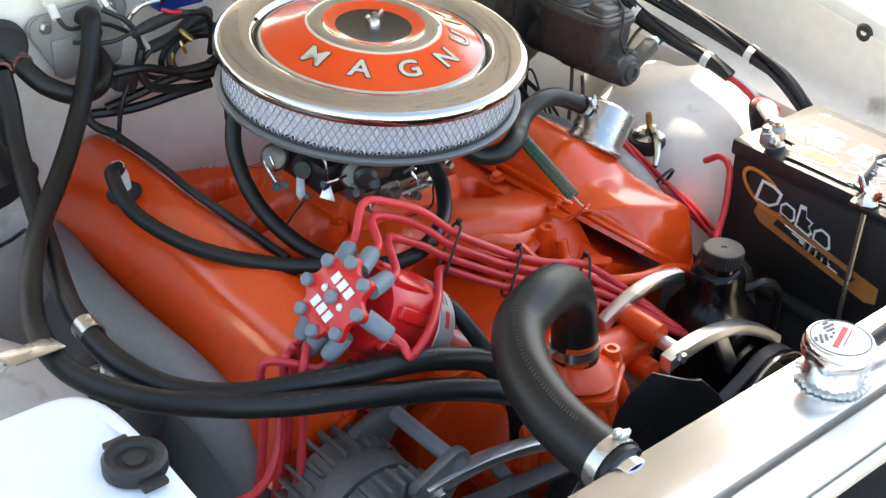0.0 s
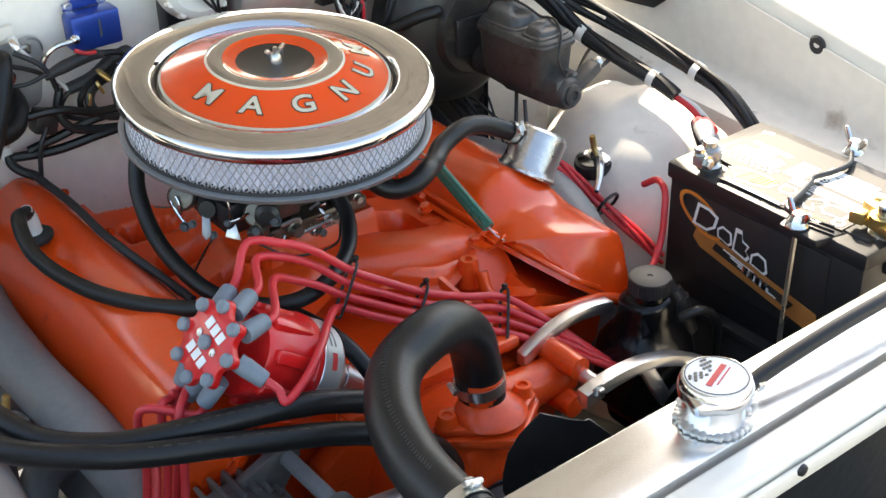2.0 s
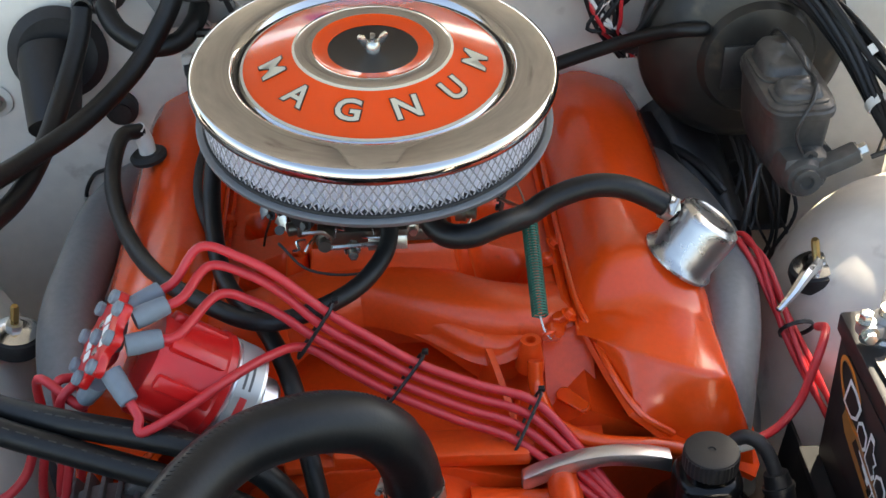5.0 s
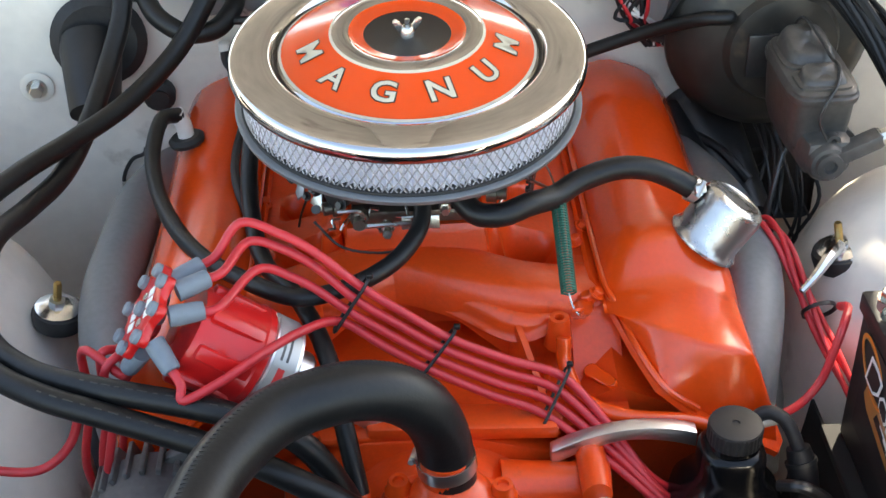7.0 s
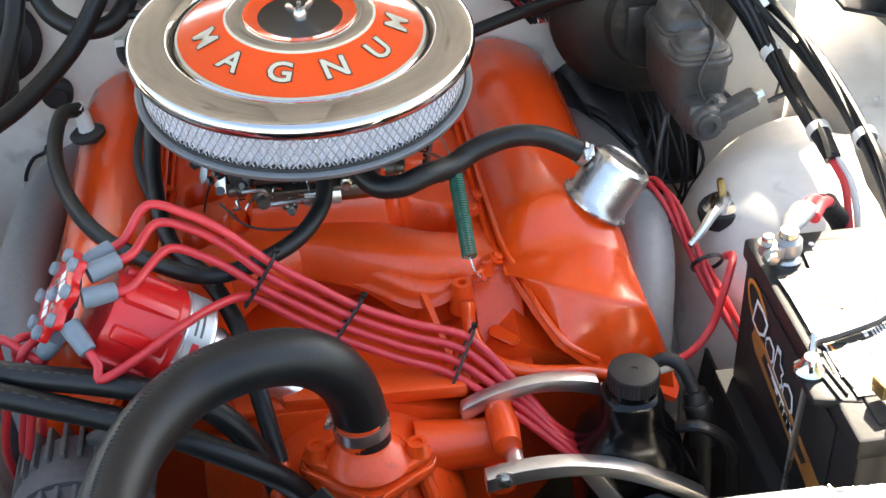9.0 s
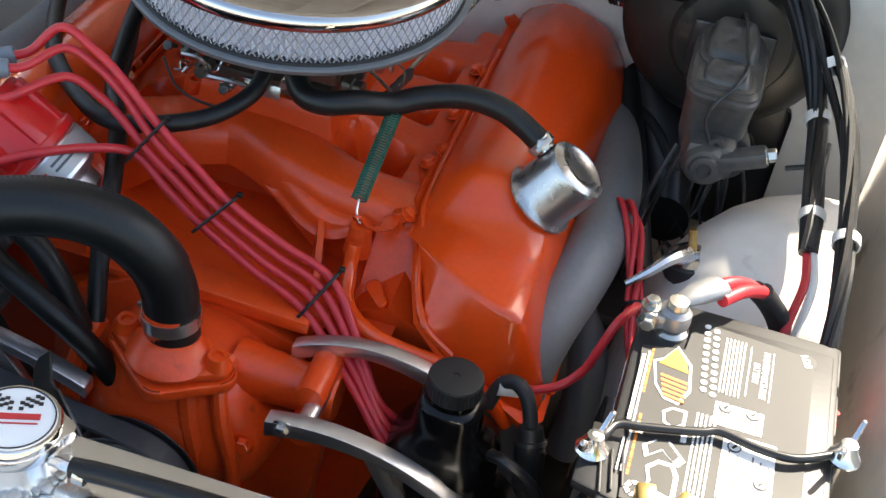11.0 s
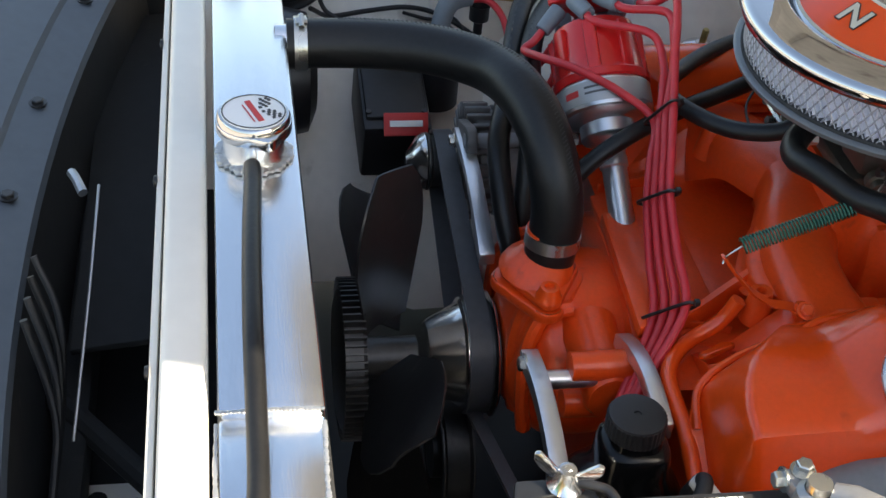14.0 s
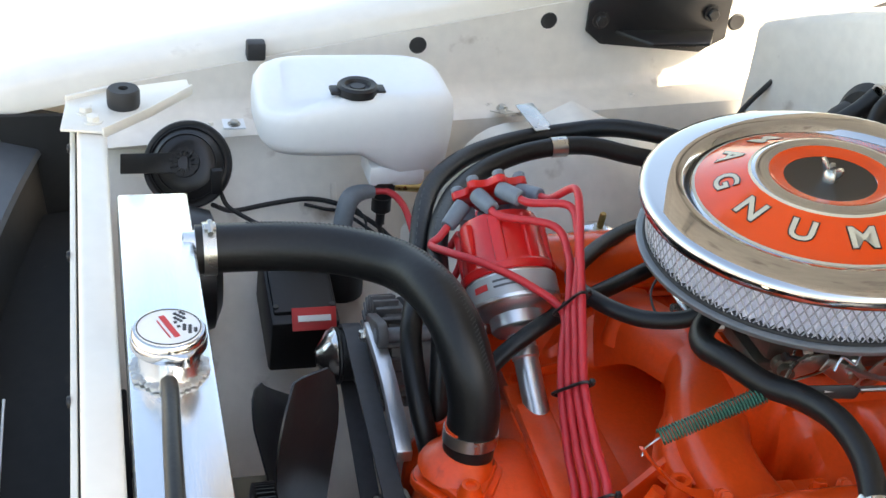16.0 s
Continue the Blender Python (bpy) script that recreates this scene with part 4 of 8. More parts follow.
for d in (1, -1):
    for k in range(N):
        ringv = []
        for j in range(ROWS * 2 + 1):
            h = -0.0585 + 0.0435 * j / (ROWS * 2)
            a = 2 * math.pi * (k + (j % 2) * 0.5 * d) / N
            c, s_ = math.cos(a), math.sin(a)
            t = Vector((-s_, c, 0))
            p = Vector((0.1675 * c, 0.1675 * s_, h))
            ringv.append([screen.verts.new(p + t * 0.0009), screen.verts.new(p + Vector((c, s_, 0)) * 0.0008), screen.verts.new(p - t * 0.0009)])
        for a_, b_ in zip(ringv, ringv[1:]):
            for q in range(2):
                screen.faces.new((a_[q], a_[q + 1], b_[q + 1], b_[q]))
tagged(part("wire_screen", placed(screen, AC), MESH_WIRE, fe, "expanded metal screen"), kind="stuff")
for z in (-0.058, -0.0155):
    part("seal_ring", lathe([(0.160, -0.003), (0.1700, -0.003), (0.1705, 0), (0.1700, 0.002), (0.160, 0.002)], AC @ Matrix.Translation((0, 0, z)), 96), RUBBER_MATT if z < -0.05 else MESH_WIRE, fe)
part("base_pan", lathe([(0.05, -0.012), (0.12, -0.010), (0.168, -0.006), (0.1755, -0.003), (0.1770, 0.002), (0.1745, 0.004), (0.160, 0.001), (0.05, 0.0)], AC @ Matrix.Translation((0, 0, -0.062)), 96), GREY_PLATE, ac, "grey base pan", angle=60)

# ---- carburettor ----
cb = thing("carburetor", (0, 0, 0.823), "four-barrel carburetor with zinc linkage", "carburetor")
part("base_plate", rbox((0, 0.01, 0.832), (0.13, 0.16, 0.016), 0.004), CARB, cb)
part("main_body", rbox((0, 0.015, 0.862), (0.10, 0.13, 0.045), 0.008), CARB, cb)
part("air_horn", lathe([(0, 0), (0.062, 0), (0.060, 0.02), (0.066, 0.035), (0.066, 0.045), (0, 0.045)], pose(0, 0.0, 0.884), 32), CARB, cb)
for s in (-1, 1):
    part("float_bowl", rbox((s * 0.045, -0.040, 0.862), (0.05, 0.05, 0.035), 0.006), CARB, cb)
    part("float_bowl", rbox((s * 0.055, 0.055, 0.866), (0.06, 0.055, 0.04), 0.006), CARB, cb)
part("name_tag", rbox((0.005, -0.0995, 0.846), (0.038, 0.003, 0.014), 0.0008, pose(0, 0, 0, -14, 0, 0)), STEEL, cb, "stamped metal tag")
for i, (p, d, r, h) in enumerate((((-0.055, -0.095, 0.855), (0, -1, 0), 0.009, 0.02), ((-0.028, -0.097, 0.842), (0, -1, 0.2), 0.007, 0.024), ((-0.075, -0.07, 0.850), (-1, -0.3, 0), 0.010, 0.018), ((0.03, -0.095, 0.862), (0, -1, 0), 0.006, 0.014), ((0.075, -0.05, 0.846), (1, -0.2, 0), 0.011, 0.02), ((0.075, 0.02, 0.848), (1, 0, 0), 0.008, 0.03))):
    part("fitting", lathe([(0, 0), (r, 0), (r, h * 0.5), (r * 0.7, h * 0.55), (r * 0.7, h), (0, h)], axes_to(p, d), 6 if i % 2 else 14), STEEL if i % 2 else CARB, cb)
part("vacuum_choke_pod", lathe([(0, 0), (0.012, 0), (0.014, 0.003), (0.014, 0.010), (0.009, 0.014), (0, 0.014)], axes_to((-0.072, -0.080, 0.872), (-0.7, -1, 0)), 24), DARK_METAL, cb)
for pts, r in ((((-0.075, -0.112, 0.870), (-0.055, -0.115, 0.872), (-0.05, -0.108, 0.858)), 0.002), (((-0.05, -0.112, 0.852), (-0.02, -0.116, 0.856), (0.0, -0.11, 0.852)), 0.0025), (((-0.10, -0.10, 0.852), (-0.07, -0.125, 0.836), (-0.02, -0.13, 0.834), (0.0, -0.112, 0.85)), 0.0013), (((0.085, -0.03, 0.86), (0.11, -0.06, 0.868), (0.142, -0.09, 0.868)), 0.0018), (((0.085, 0.0, 0.85), (0.12, 0.03, 0.853), (0.14, 0.10, 0.857)), 0.003)):
    part("linkage_rod", tube(pts, r, 6), STEEL if r > 0.0015 else RUBBER_MATT, cb)
for a, at in ((20, (0.088, -0.035, 0.850)), (-30, (0.094, 0.0, 0.846)), (50, (0.10, 0.035, 0.842))):
    part("throttle_lever", prism([(-0.008, -0.02), (0.008, -0.02), (0.010, 0.01), (0.004, 0.026), (-0.005, 0.026), (-0.010, 0.01)], 0.0025, Matrix.Translation(at) @ pose(0, 0, 0, 0, 90, 0) @ pose(0, 0, 0, 0, 0, a), 0.0008), STEEL, cb)
br_ = part("cable_bracket", prism([(0, 0), (0.055, 0.002), (0.060, 0.012), (0.050, 0.016), (0.0, 0.012)], 0.0025, pose(0.118, -0.055, 0.838, 80, 0, 78), 0.0008), DARK_METAL, cb, "dark slotted throttle cable bracket")
for k in range(3):
    part("slot", rbox((0.1165 + 0.0025 * k, -0.046 + 0.016 * k, 0.8445), (0.004, 0.008, 0.004), 0.001, pose(0, 0, 0, 0, 0, -12)), BLACK_PAINT, br_)
part("throttle_cable", tube([(0.122, -0.030, 0.846), (0.130, 0.02, 0.850), (0.145, 0.09, 0.858), (0.165, 0.17, 0.872), (0.19, 0.25, 0.88)], 0.0028, 8), STEEL, cb)
# choke pod, pump housing and bent rods on the passenger's side
SIDE = Vector((-0.55, -0.72, 0.42))
part("choke_pod", lathe([(0, -0.016), (0.013, -0.016), (0.0165, -0.010), (0.0165, 0.0), (0.0135, 0.004), (0.006, 0.006), (0, 0.006)], axes_to((-0.122, 0.026, 0.864), SIDE), 26), CARB, cb)
part("pump_housing", lathe([(0, -0.026), (0.017, -0.026), (0.018, -0.008), (0.016, 0.004), (0.011, 0.008), (0.010, 0.012), (0, 0.012)], axes_to((-0.104, -0.010, 0.860), (-0.8, -0.6, 0.25)), 26), BLACK_PAINT, cb)
part("pump_housing", lathe([(0, -0.022), (0.014, -0.022), (0.016, -0.004), (0.013, 0.003), (0, 0.004)], axes_to((-0.078, -0.066, 0.866), SIDE), 24), CARB, cb)
part("side_casting", rbox((-0.080, 0.000, 0.854), (0.050, 0.090, 0.040), 0.008), BLACK_PAINT, cb)
for pts, r in ((((-0.134, 0.030, 0.862), (-0.132, 0.024, 0.851), (-0.129, 0.016, 0.840), (-0.126, 0.010, 0.832)), 0.0020), (((-0.131, 0.022, 0.870), (-0.130, 0.017, 0.860), (-0.130, 0.016, 0.849)), 0.0018), (((-0.146, 0.050, 0.850), (-0.138, 0.036, 0.852), (-0.131, 0.024, 0.856)), 0.0010), (((-0.101, -0.042, 0.884), (-0.100, -0.046, 0.870), (-0.100, -0.046, 0.855)), 0.0017), (((-0.103, -0.042, 0.853), (-0.094, -0.056, 0.861), (-0.090, -0.066, 0.870)), 0.0018), (((-0.112, -0.022, 0.830), (-0.118, -0.012, 0.812), (-0.124, 0.000, 0.790), (-0.130, 0.016, 0.760)), 0.0013)):
    part("linkage_rod", tube(pts, r, 7), CHROME_DULL if r > 0.0015 else DARK_METAL, cb)
for at, r in (((-0.129, 0.012, 0.834), 0.0055), ((-0.124, 0.002, 0.840), 0.0045), ((-0.112, -0.022, 0.832), 0.0045), ((-0.103, -0.043, 0.853), 0.0038), ((-0.072, -0.096, 0.868), 0.006)):
    part("pivot_screw", bolt(at, SIDE, r * 0.75, 0.005), DARK_METAL, cb)
part("fan_lever", prism([(-0.004, 0.010), (0.003, 0.011), (0.009, -0.009), (-0.009, -0.004)], 0.002, axes_to((-0.099, -0.045, 0.840), SIDE), 0.0006), STEEL, cb)
part("drop_lever", prism([(-0.004, 0.014), (0.004, 0.014), (0.006, -0.012), (0.000, -0.020), (-0.005, -0.012)], 0.0025, axes_to((-0.116, -0.016, 0.846), SIDE), 0.0008), LEAD, cb)
# small levers, screws and clips of the linkage, front and driver's side
rnd = random.Random(21)
for k in range(16):
    if k < 8:
        at = Vector((-0.095 + 0.0125 * k + rnd.uniform(-0.004, 0.004), -0.092 + rnd.uniform(-0.012, 0.004), 0.856 + rnd.uniform(-0.014, 0.018)))
    else:
        at = Vector((0.078 + rnd.uniform(-0.006, 0.020), -0.070 + 0.014 * (k - 8), 0.846 + rnd.uniform(-0.016, 0.018)))
    d = Vector((rnd.uniform(-1, 1), rnd.uniform(-1, 0.4), rnd.uniform(-0.7, 0.7))).normalized()
    l = rnd.uniform(0.008, 0.020)
    kind = k % 3
    if kind == 0:
        part("linkage_screw", lathe([(0, -l), (0.0025, -l), (0.0025, 0), (0.0048, 0), (0.0048, 0.004), (0, 0.0045)], axes_to(at, d), 8), DARK_METAL, cb)
    elif kind == 1:
        part("linkage_clip", tube([at - d * l, at, at + d.orthogonal() * l * 0.7, at + d.orthogonal() * l * 0.7 + d * l * 0.8], 0.0016, 6, 4), CHROME_DULL, cb)
    else:
        part("linkage_plate", prism([(-l * 0.7, -0.004), (l * 0.6, -0.005), (l * 0.8, 0.0), (l * 0.5, 0.006), (-l * 0.7, 0.004)], 0.002, axes_to(at, d), 0.0006), STEEL, cb)

def coil_spring(a, b, r, wire, turns, bm=None):
    a, b = Vector(a), Vector(b)
    m = axes_to(a, b - a)
    L = (b - a).length
    return tube([m @ Vector((r * math.cos(2 * math.pi * k / 8), r * math.sin(2 * math.pi * k / 8), L * k / (8 * turns))) for k in range(8 * turns + 1)], wire, 5, 1, bm)
sp = thing("return_spring", (0.142, -0.15, 0.82), "green coated throttle return spring stretched over the manifold", "spring")
part("coil", coil_spring((0.142, -0.198, 0.824), (0.142, -0.104, 0.864), 0.0072, 0.00105, 34), GREEN_SPRING, sp)
part("hook", tube([(0.142, -0.104, 0.864), (0.140, -0.085, 0.872), (0.134, -0.05, 0.876), (0.12, -0.03, 0.872)], 0.001, 5), STEEL, sp)
part("hook", tube([(0.142, -0.198, 0.824), (0.144, -0.208, 0.818), (0.147, -0.214, 0.815), (0.150, -0.216, 0.811)], 0.001, 5), STEEL, sp)

# ---- breather cap on the driver's valve cover ----
BRP, BRD = Vector((0.293, -0.086, 0.795)), Vector((0.56, 0.06, 0.82)).normalized()
br = thing("oil_breather", BRP, "worn chrome breather cap on the valve cover", "breather")
BM = axes_to(BRP, BRD)
part("body", lathe([(0, 0), (0.0375, 0), (0.0392, 0.0015), (0.0392, 0.004), (0.0375, 0.006), (0.0345, 0.012), (0.0345, 0.050), (0.0325, 0.057), (0.027, 0.0605), (0.0245, 0.0610), (0.0225, 0.0595), (0, 0.0595)], BM, 48), BREATHER, br, angle=40)
part("hose_nipple", tube([(0.302, -0.079, 0.842), (0.290, -0.074, 0.848), (0.278, -0.071, 0.855)], 0.0095, 14), CHROME_DULL, br)
bh0 = Vector((0.289, -0.073, 0.849))
bh = thing("breather_hose", (0.15, -0.10, 0.85), "black rubber breather hose from the air cleaner to the chrome cap", "hose")
part("hose", tube([bh0, (0.262, -0.066, 0.863), (0.236, -0.066, 0.875), (0.203, -0.072, 0.881), (0.165, -0.084, 0.876), (0.138, -0.104, 0.872), (0.110, -0.128, 0.880), (0.082, -0.138, 0.876), (0.056, -0.130, 0.876), (0.040, -0.108, 0.893), (0.030, -0.095, 0.925)], 0.0118, 16), RUBBER, bh)
clamp((bh0 + Vector((-0.006, 0.001, 0.003)), (-0.85, 0.1, 0.5), (0.2, -0.8, 0.5)), 0.0125, 0.009)

# ---- distributor ----
DB = Vector((-0.043, -0.240, 0.712))
DA = (Vector((-0.247, -0.254, 0.873)) - DB).normalized()
DL = (Vector((-0.247, -0.254, 0.873)) - DB).length
DM = axes_to(DB, DA, up=(0, 1, 0))
ds = thing("distributor", DB, "red-capped distributor on a polished aluminium shaft housing", "distributor")
part("shaft_housing", lathe([(0, -0.03), (0.0132, -0.03), (0.0132, 0.060), (0.0150, 0.062), (0.0150, 0.072), (0.0142, 0.073), (0.0142, 0.079), (0.0160, 0.081), (0.0160, 0.087), (0.0270, 0.091), (0.0300, 0.095), (0.0300, 0.108), (0.0420, 0.115), (0.0445, 0.120)], DM, 40), BILLET, ds, "polished aluminium shaft housing")
bd = part("base_bowl", lathe([(0.0445, 0.116), (0.0495, 0.1175), (0.0500, 0.119), (0.0500, 0.146), (0.0480, 0.148), (0, 0.148)], DM, 44), BILLET, ds)
part("label_band", lathe([(0.0502, 0.121), (0.0506, 0.121), (0.0506, 0.144), (0.0502, 0.144), (0.0502, 0.121)], DM, 44), LABEL_SILVER, bd, "silver printed label band")
for a, mat, w, h in ((303, RED_INK, 0.34, 0.007), (335, BAR_GREY, 0.50, 0.0025)):
    bars = bmesh.new()
    for j in range(1 if mat is RED_INK else 2):
        vs = []
        for q in range(5):
            aa = radians(a) + w * (q / 4 - 0.5)
            z0 = 0.130 + 0.006 * j
            vs.append((bars.verts.new(DM @ Vector((0.0509 * math.cos(aa), 0.0509 * math.sin(aa), z0))), bars.verts.new(DM @ Vector((0.0509 * math.cos(aa), 0.0509 * math.sin(aa), z0 + h)))))
        for p, q in zip(vs, vs[1:]):
            bars.faces.new((p[0], q[0], q[1], p[1]))
    part("print_bar", bars, mat, bd)
cp = part("cap", lathe([(0.0490, 0.1475), (0.0515, 0.149), (0.0520, 0.156), (0.0475, 0.162), (0.0450, 0.190), (0.0440, 0.212), (0.042, 0.216), (0, 0.216)], DM, 40), RED_CAP, ds, "red moulded cap", angle=40)
for k in range(8):
    a = 2 * math.pi * (k + 0.5) / 8
    part("cap_rib", placed(rbox((0.0455, 0, 0.182), (0.010, 0.014, 0.056), 0.003), DM @ Matrix.Rotation(a, 4, "Z")), RED_CAP, cp)
# retainer plate with a lobe at each terminal
outl = []
for k in range(96):
    a = 2 * math.pi * k / 96
    outl.append(((0.0385 + 0.0065 * max(0, math.cos(8 * a)) ** 0.7 - 0.004 * max(0, -math.cos(8 * a))) * math.cos(a), (0.0385 + 0.0065 * max(0, math.cos(8 * a)) ** 0.7 - 0.004 * max(0, -math.cos(8 * a))) * math.sin(a)))
TOP = DL - 0.012
rt = part("wire_retainer", prism(outl, 0.009, DM @ Matrix.Translation((0, 0, TOP)), 0.0018), RED_CAP, ds, "red scalloped wire retainer")
for k in range(8):
    a = 2 * math.pi * k / 8
    part("screw", lathe([(0, 0), (0.0068, 0), (0.0068, 0.004), (0.0055, 0.0058), (0, 0.006)], DM @ Matrix.Translation((0.0375 * math.cos(a), 0.0375 * math.sin(a), TOP + 0.009)), 16), GREY_BOOT, rt)
part("screw", lathe([(0, 0), (0.0072, 0), (0.0072, 0.004), (0.0058, 0.0058), (0, 0.006)], DM @ Matrix.Translation((0, 0, TOP + 0.009)), 16), GREY_BOOT, rt)
for a in (75, 255):
    part("rivet", lathe([(0, 0), (0.0042, 0), (0.004, 0.0012), (0, 0.002)], DM @ Matrix.Translation((0.0145 * math.cos(radians(a)), 0.0145 * math.sin(radians(a)), TOP + 0.009)), 12), STEEL, rt)
for s in (1, -1):
    logo = bmesh.new()
    for i in range(3):
        prism([(-0.0046 + (i - 1) * 0.0116, 0.0098), (0.0040 + (i - 1) * 0.0116, 0.0098), (0.0052 + (i - 1) * 0.0116, 0.0210), (-0.0034 + (i - 1) * 0.0116, 0.0210)], 0.0008, bm=logo)
    bmesh.ops.transform(logo, matrix=DM @ Matrix.Translation((0, 0, TOP + 0.0094)) @ Matrix.Rotation(radians(255) + (math.pi if s < 0 else 0), 4, "Z"), verts=logo.verts)
    part("white_mark", logo, WHITE_INK, rt)

# plug wires: boots round the cap, then red cables
def boot_and_wire(k, pts, boot_len=0.031, tilt=0.65):
    """One plug wire from terminal k; pts: the way it goes after its boot."""
    a = 2 * math.pi * k / 8
    out = Vector((math.cos(a), math.sin(a), 0))
    p0 = DM @ (Vector((0, 0, TOP - 0.006)) + out * 0.034)
    toward = (Vector(pts[0]) - p0).normalized()
    way = (DM.to_3x3() @ (out * 0.38 + Vector((0, 0, -tilt * 0.70))) + toward * 1.0).normalized()
    p1 = p0 + way * boot_len
    w = thing("plug_wire", p1, "red silicone spark plug wire with a grey boot", "plug wire", "plug wires")
    part("boot", tube([p0, p0 + way * boot_len * 0.3, p0 + way * boot_len * 0.9, p1], [0.0095, 0.0098, 0.0088, 0.0072], 14), GREY_BOOT, w, "grey boot")
    part("cable", tube([p1 - way * 0.006, p1 + way * 0.014] + [Vector(q) for q in pts], 0.00435, 12, 7), RED_WIRE, w)
    return w
T1, T1B = Vector((-0.048, -0.208, 0.856)), Vector((-0.078, -0.219, 0.813))
T2, T2B = Vector((0.030, -0.224, 0.804)), Vector((0.000, -0.240, 0.770))
T3, T3B = Vector((0.138, -0.230, 0.755)), Vector((0.113, -0.258, 0.717))
def along(a, b, i):
    return a + (b - a) * ((i + 0.5) / 4)
def bundle(i, before):
    t1, t2, t3 = along(T1, T1B, i), along(T2, T2B, i), along(T3, T3B, i)
    end = Vector((0.215 + 0.010 * i, -0.300 - 0.012 * i, 0.675 - 0.010 * i))
    return [Vector(q) for q in before] + [t1, (t1 + t2) / 2 + Vector((0, 0, -0.001)), t2, (t2 + t3) / 2 + Vector((0, 0, -0.002)), t3, (t3 + end) / 2 + Vector((0, 0, 0.004)), end, end + Vector((0.06, 0.03, -0.06))]
W0 = [(-0.184, -0.190, 0.908), (-0.158, -0.190, 0.916), (-0.123, -0.195, 0.905), (-0.092, -0.203, 0.888)]
W1 = [(-0.180, -0.206, 0.904), (-0.152, -0.196, 0.899), (-0.119, -0.196, 0.887), (-0.090, -0.202, 0.868)]
W2 = [(-0.172, -0.232, 0.892), (-0.145, -0.212, 0.879), (-0.115, -0.204, 0.862), (-0.092, -0.208, 0.848)]
W3 = [(-0.206, -0.326, 0.826), (-0.174, -0.314, 0.835), (-0.140, -0.287, 0.841), (-0.106, -0.248, 0.834)]
free = list(range(8))
def take(p):
    """The free terminal that lies nearest to the way towards p."""
    q = DM.inverted() @ Vector(p)
    a = math.atan2(q.y, q.x)
    k = min(free, key=lambda n: abs((2 * math.pi * n / 8 - a + math.pi) % (2 * math.pi) - math.pi))
    free.remove(k)
    return k
for i, before in enumerate((W0, W1, W2)):
    boot_and_wire(take(before[0]), bundle(i, before[1:]))
boot_and_wire(take((-0.22, -0.33, 0.85)), bundle(3, W3))
for i, end in enumerate(((-0.290, -0.226, 0.74), (-0.308, -0.238, 0.74), (-0.326, -0.230, 0.74), (-0.300, -0.258, 0.74))):
    k = take((end[0] - 0.05, end[1], 0.70))
    boot_and_wire(k, [(end[0] + 0.014, end[1] - 0.004, 0.812), (end[0] + 0.010, end[1] - 0.006, 0.75), (end[0] - 0.006, end[1] - 0.012, 0.67), (end[0] - 0.004 * i, end[1] + 0.02 * i, 0.54)], 0.031, 0.65)
for a, b in ((T1, T1B), (T2, T2B), (T3, T3B)):
    z = thing("zip_tie", (a + b) / 2, "black nylon zip tie round the red plug wires", "zip tie", "zip ties")
    d = (a - b).normalized()
    n_ = d.cross(Vector((1, -0.1, -0.5)).normalized()).normalized()
    ups = a + d * 0.004
    dns = b - d * 0.004
    loop = [ups, ups + n_ * 0.0062 - d * 0.004, (ups + dns) / 2 + n_ * 0.0068, dns + n_ * 0.0062 + d * 0.004, dns, dns - n_ * 0.0062 + d * 0.004, (ups + dns) / 2 - n_ * 0.0068, ups - n_ * 0.0062 - d * 0.004, ups]
    part("strap", tube(loop, 0.0017, 6, 4), ZIP, z)
    part("head", rbox(ups + d * 0.003, (0.006, 0.005, 0.005), 0.001), ZIP, z)

# ---- hoses ----
uh = thing("upper_radiator_hose", NECK, "thick black ribbed upper radiator hose arching to the radiator", "hose")
HOSE = [(0.020, -0.334, 0.722), (0.015, -0.331, 0.772), (0.001, -0.337, 0.812), (-0.028, -0.346, 0.842), (-0.070, -0.361, 0.857), (-0.122, -0.384, 0.855), (-0.160, -0.433, 0.852), (-0.180, -0.489, 0.848), (-0.186, -0.538, 0.846), (-0.187, -0.580, 0.845)]
part("hose", tube(HOSE, 0.0255, 28, 10), RUBBER, uh)
rib = bmesh.new()
path = smooth_path(HOSE, 40)
for q in range(60, len(path) - 50, 3):
    t = (path[q + 1] - path[q]).normalized()
    side = t.cross(Vector((0, 0, 1))).normalized()
    up = side.cross(t)
    rbox(path[q] + up * 0.02475 + side * 0.004, (0.010, 0.0012, 0.0008), 0, Matrix((side, t, up)).transposed().to_4x4() @ Matrix.Rotation(0.5, 4, "Z"), rib)
part("moulded_stitch", rib, RUBBER_MATT, uh)
clamp(((0.018, -0.3325, 0.744), (-0.10, 0.04, 1), (-1, 0.3, 0)), 0.0262, 0.013)
clamp(((-0.187, -0.566, 0.8455), (-0.02, -1, -0.03), (0.3, 0.0, 1)), 0.0265, 0.013)
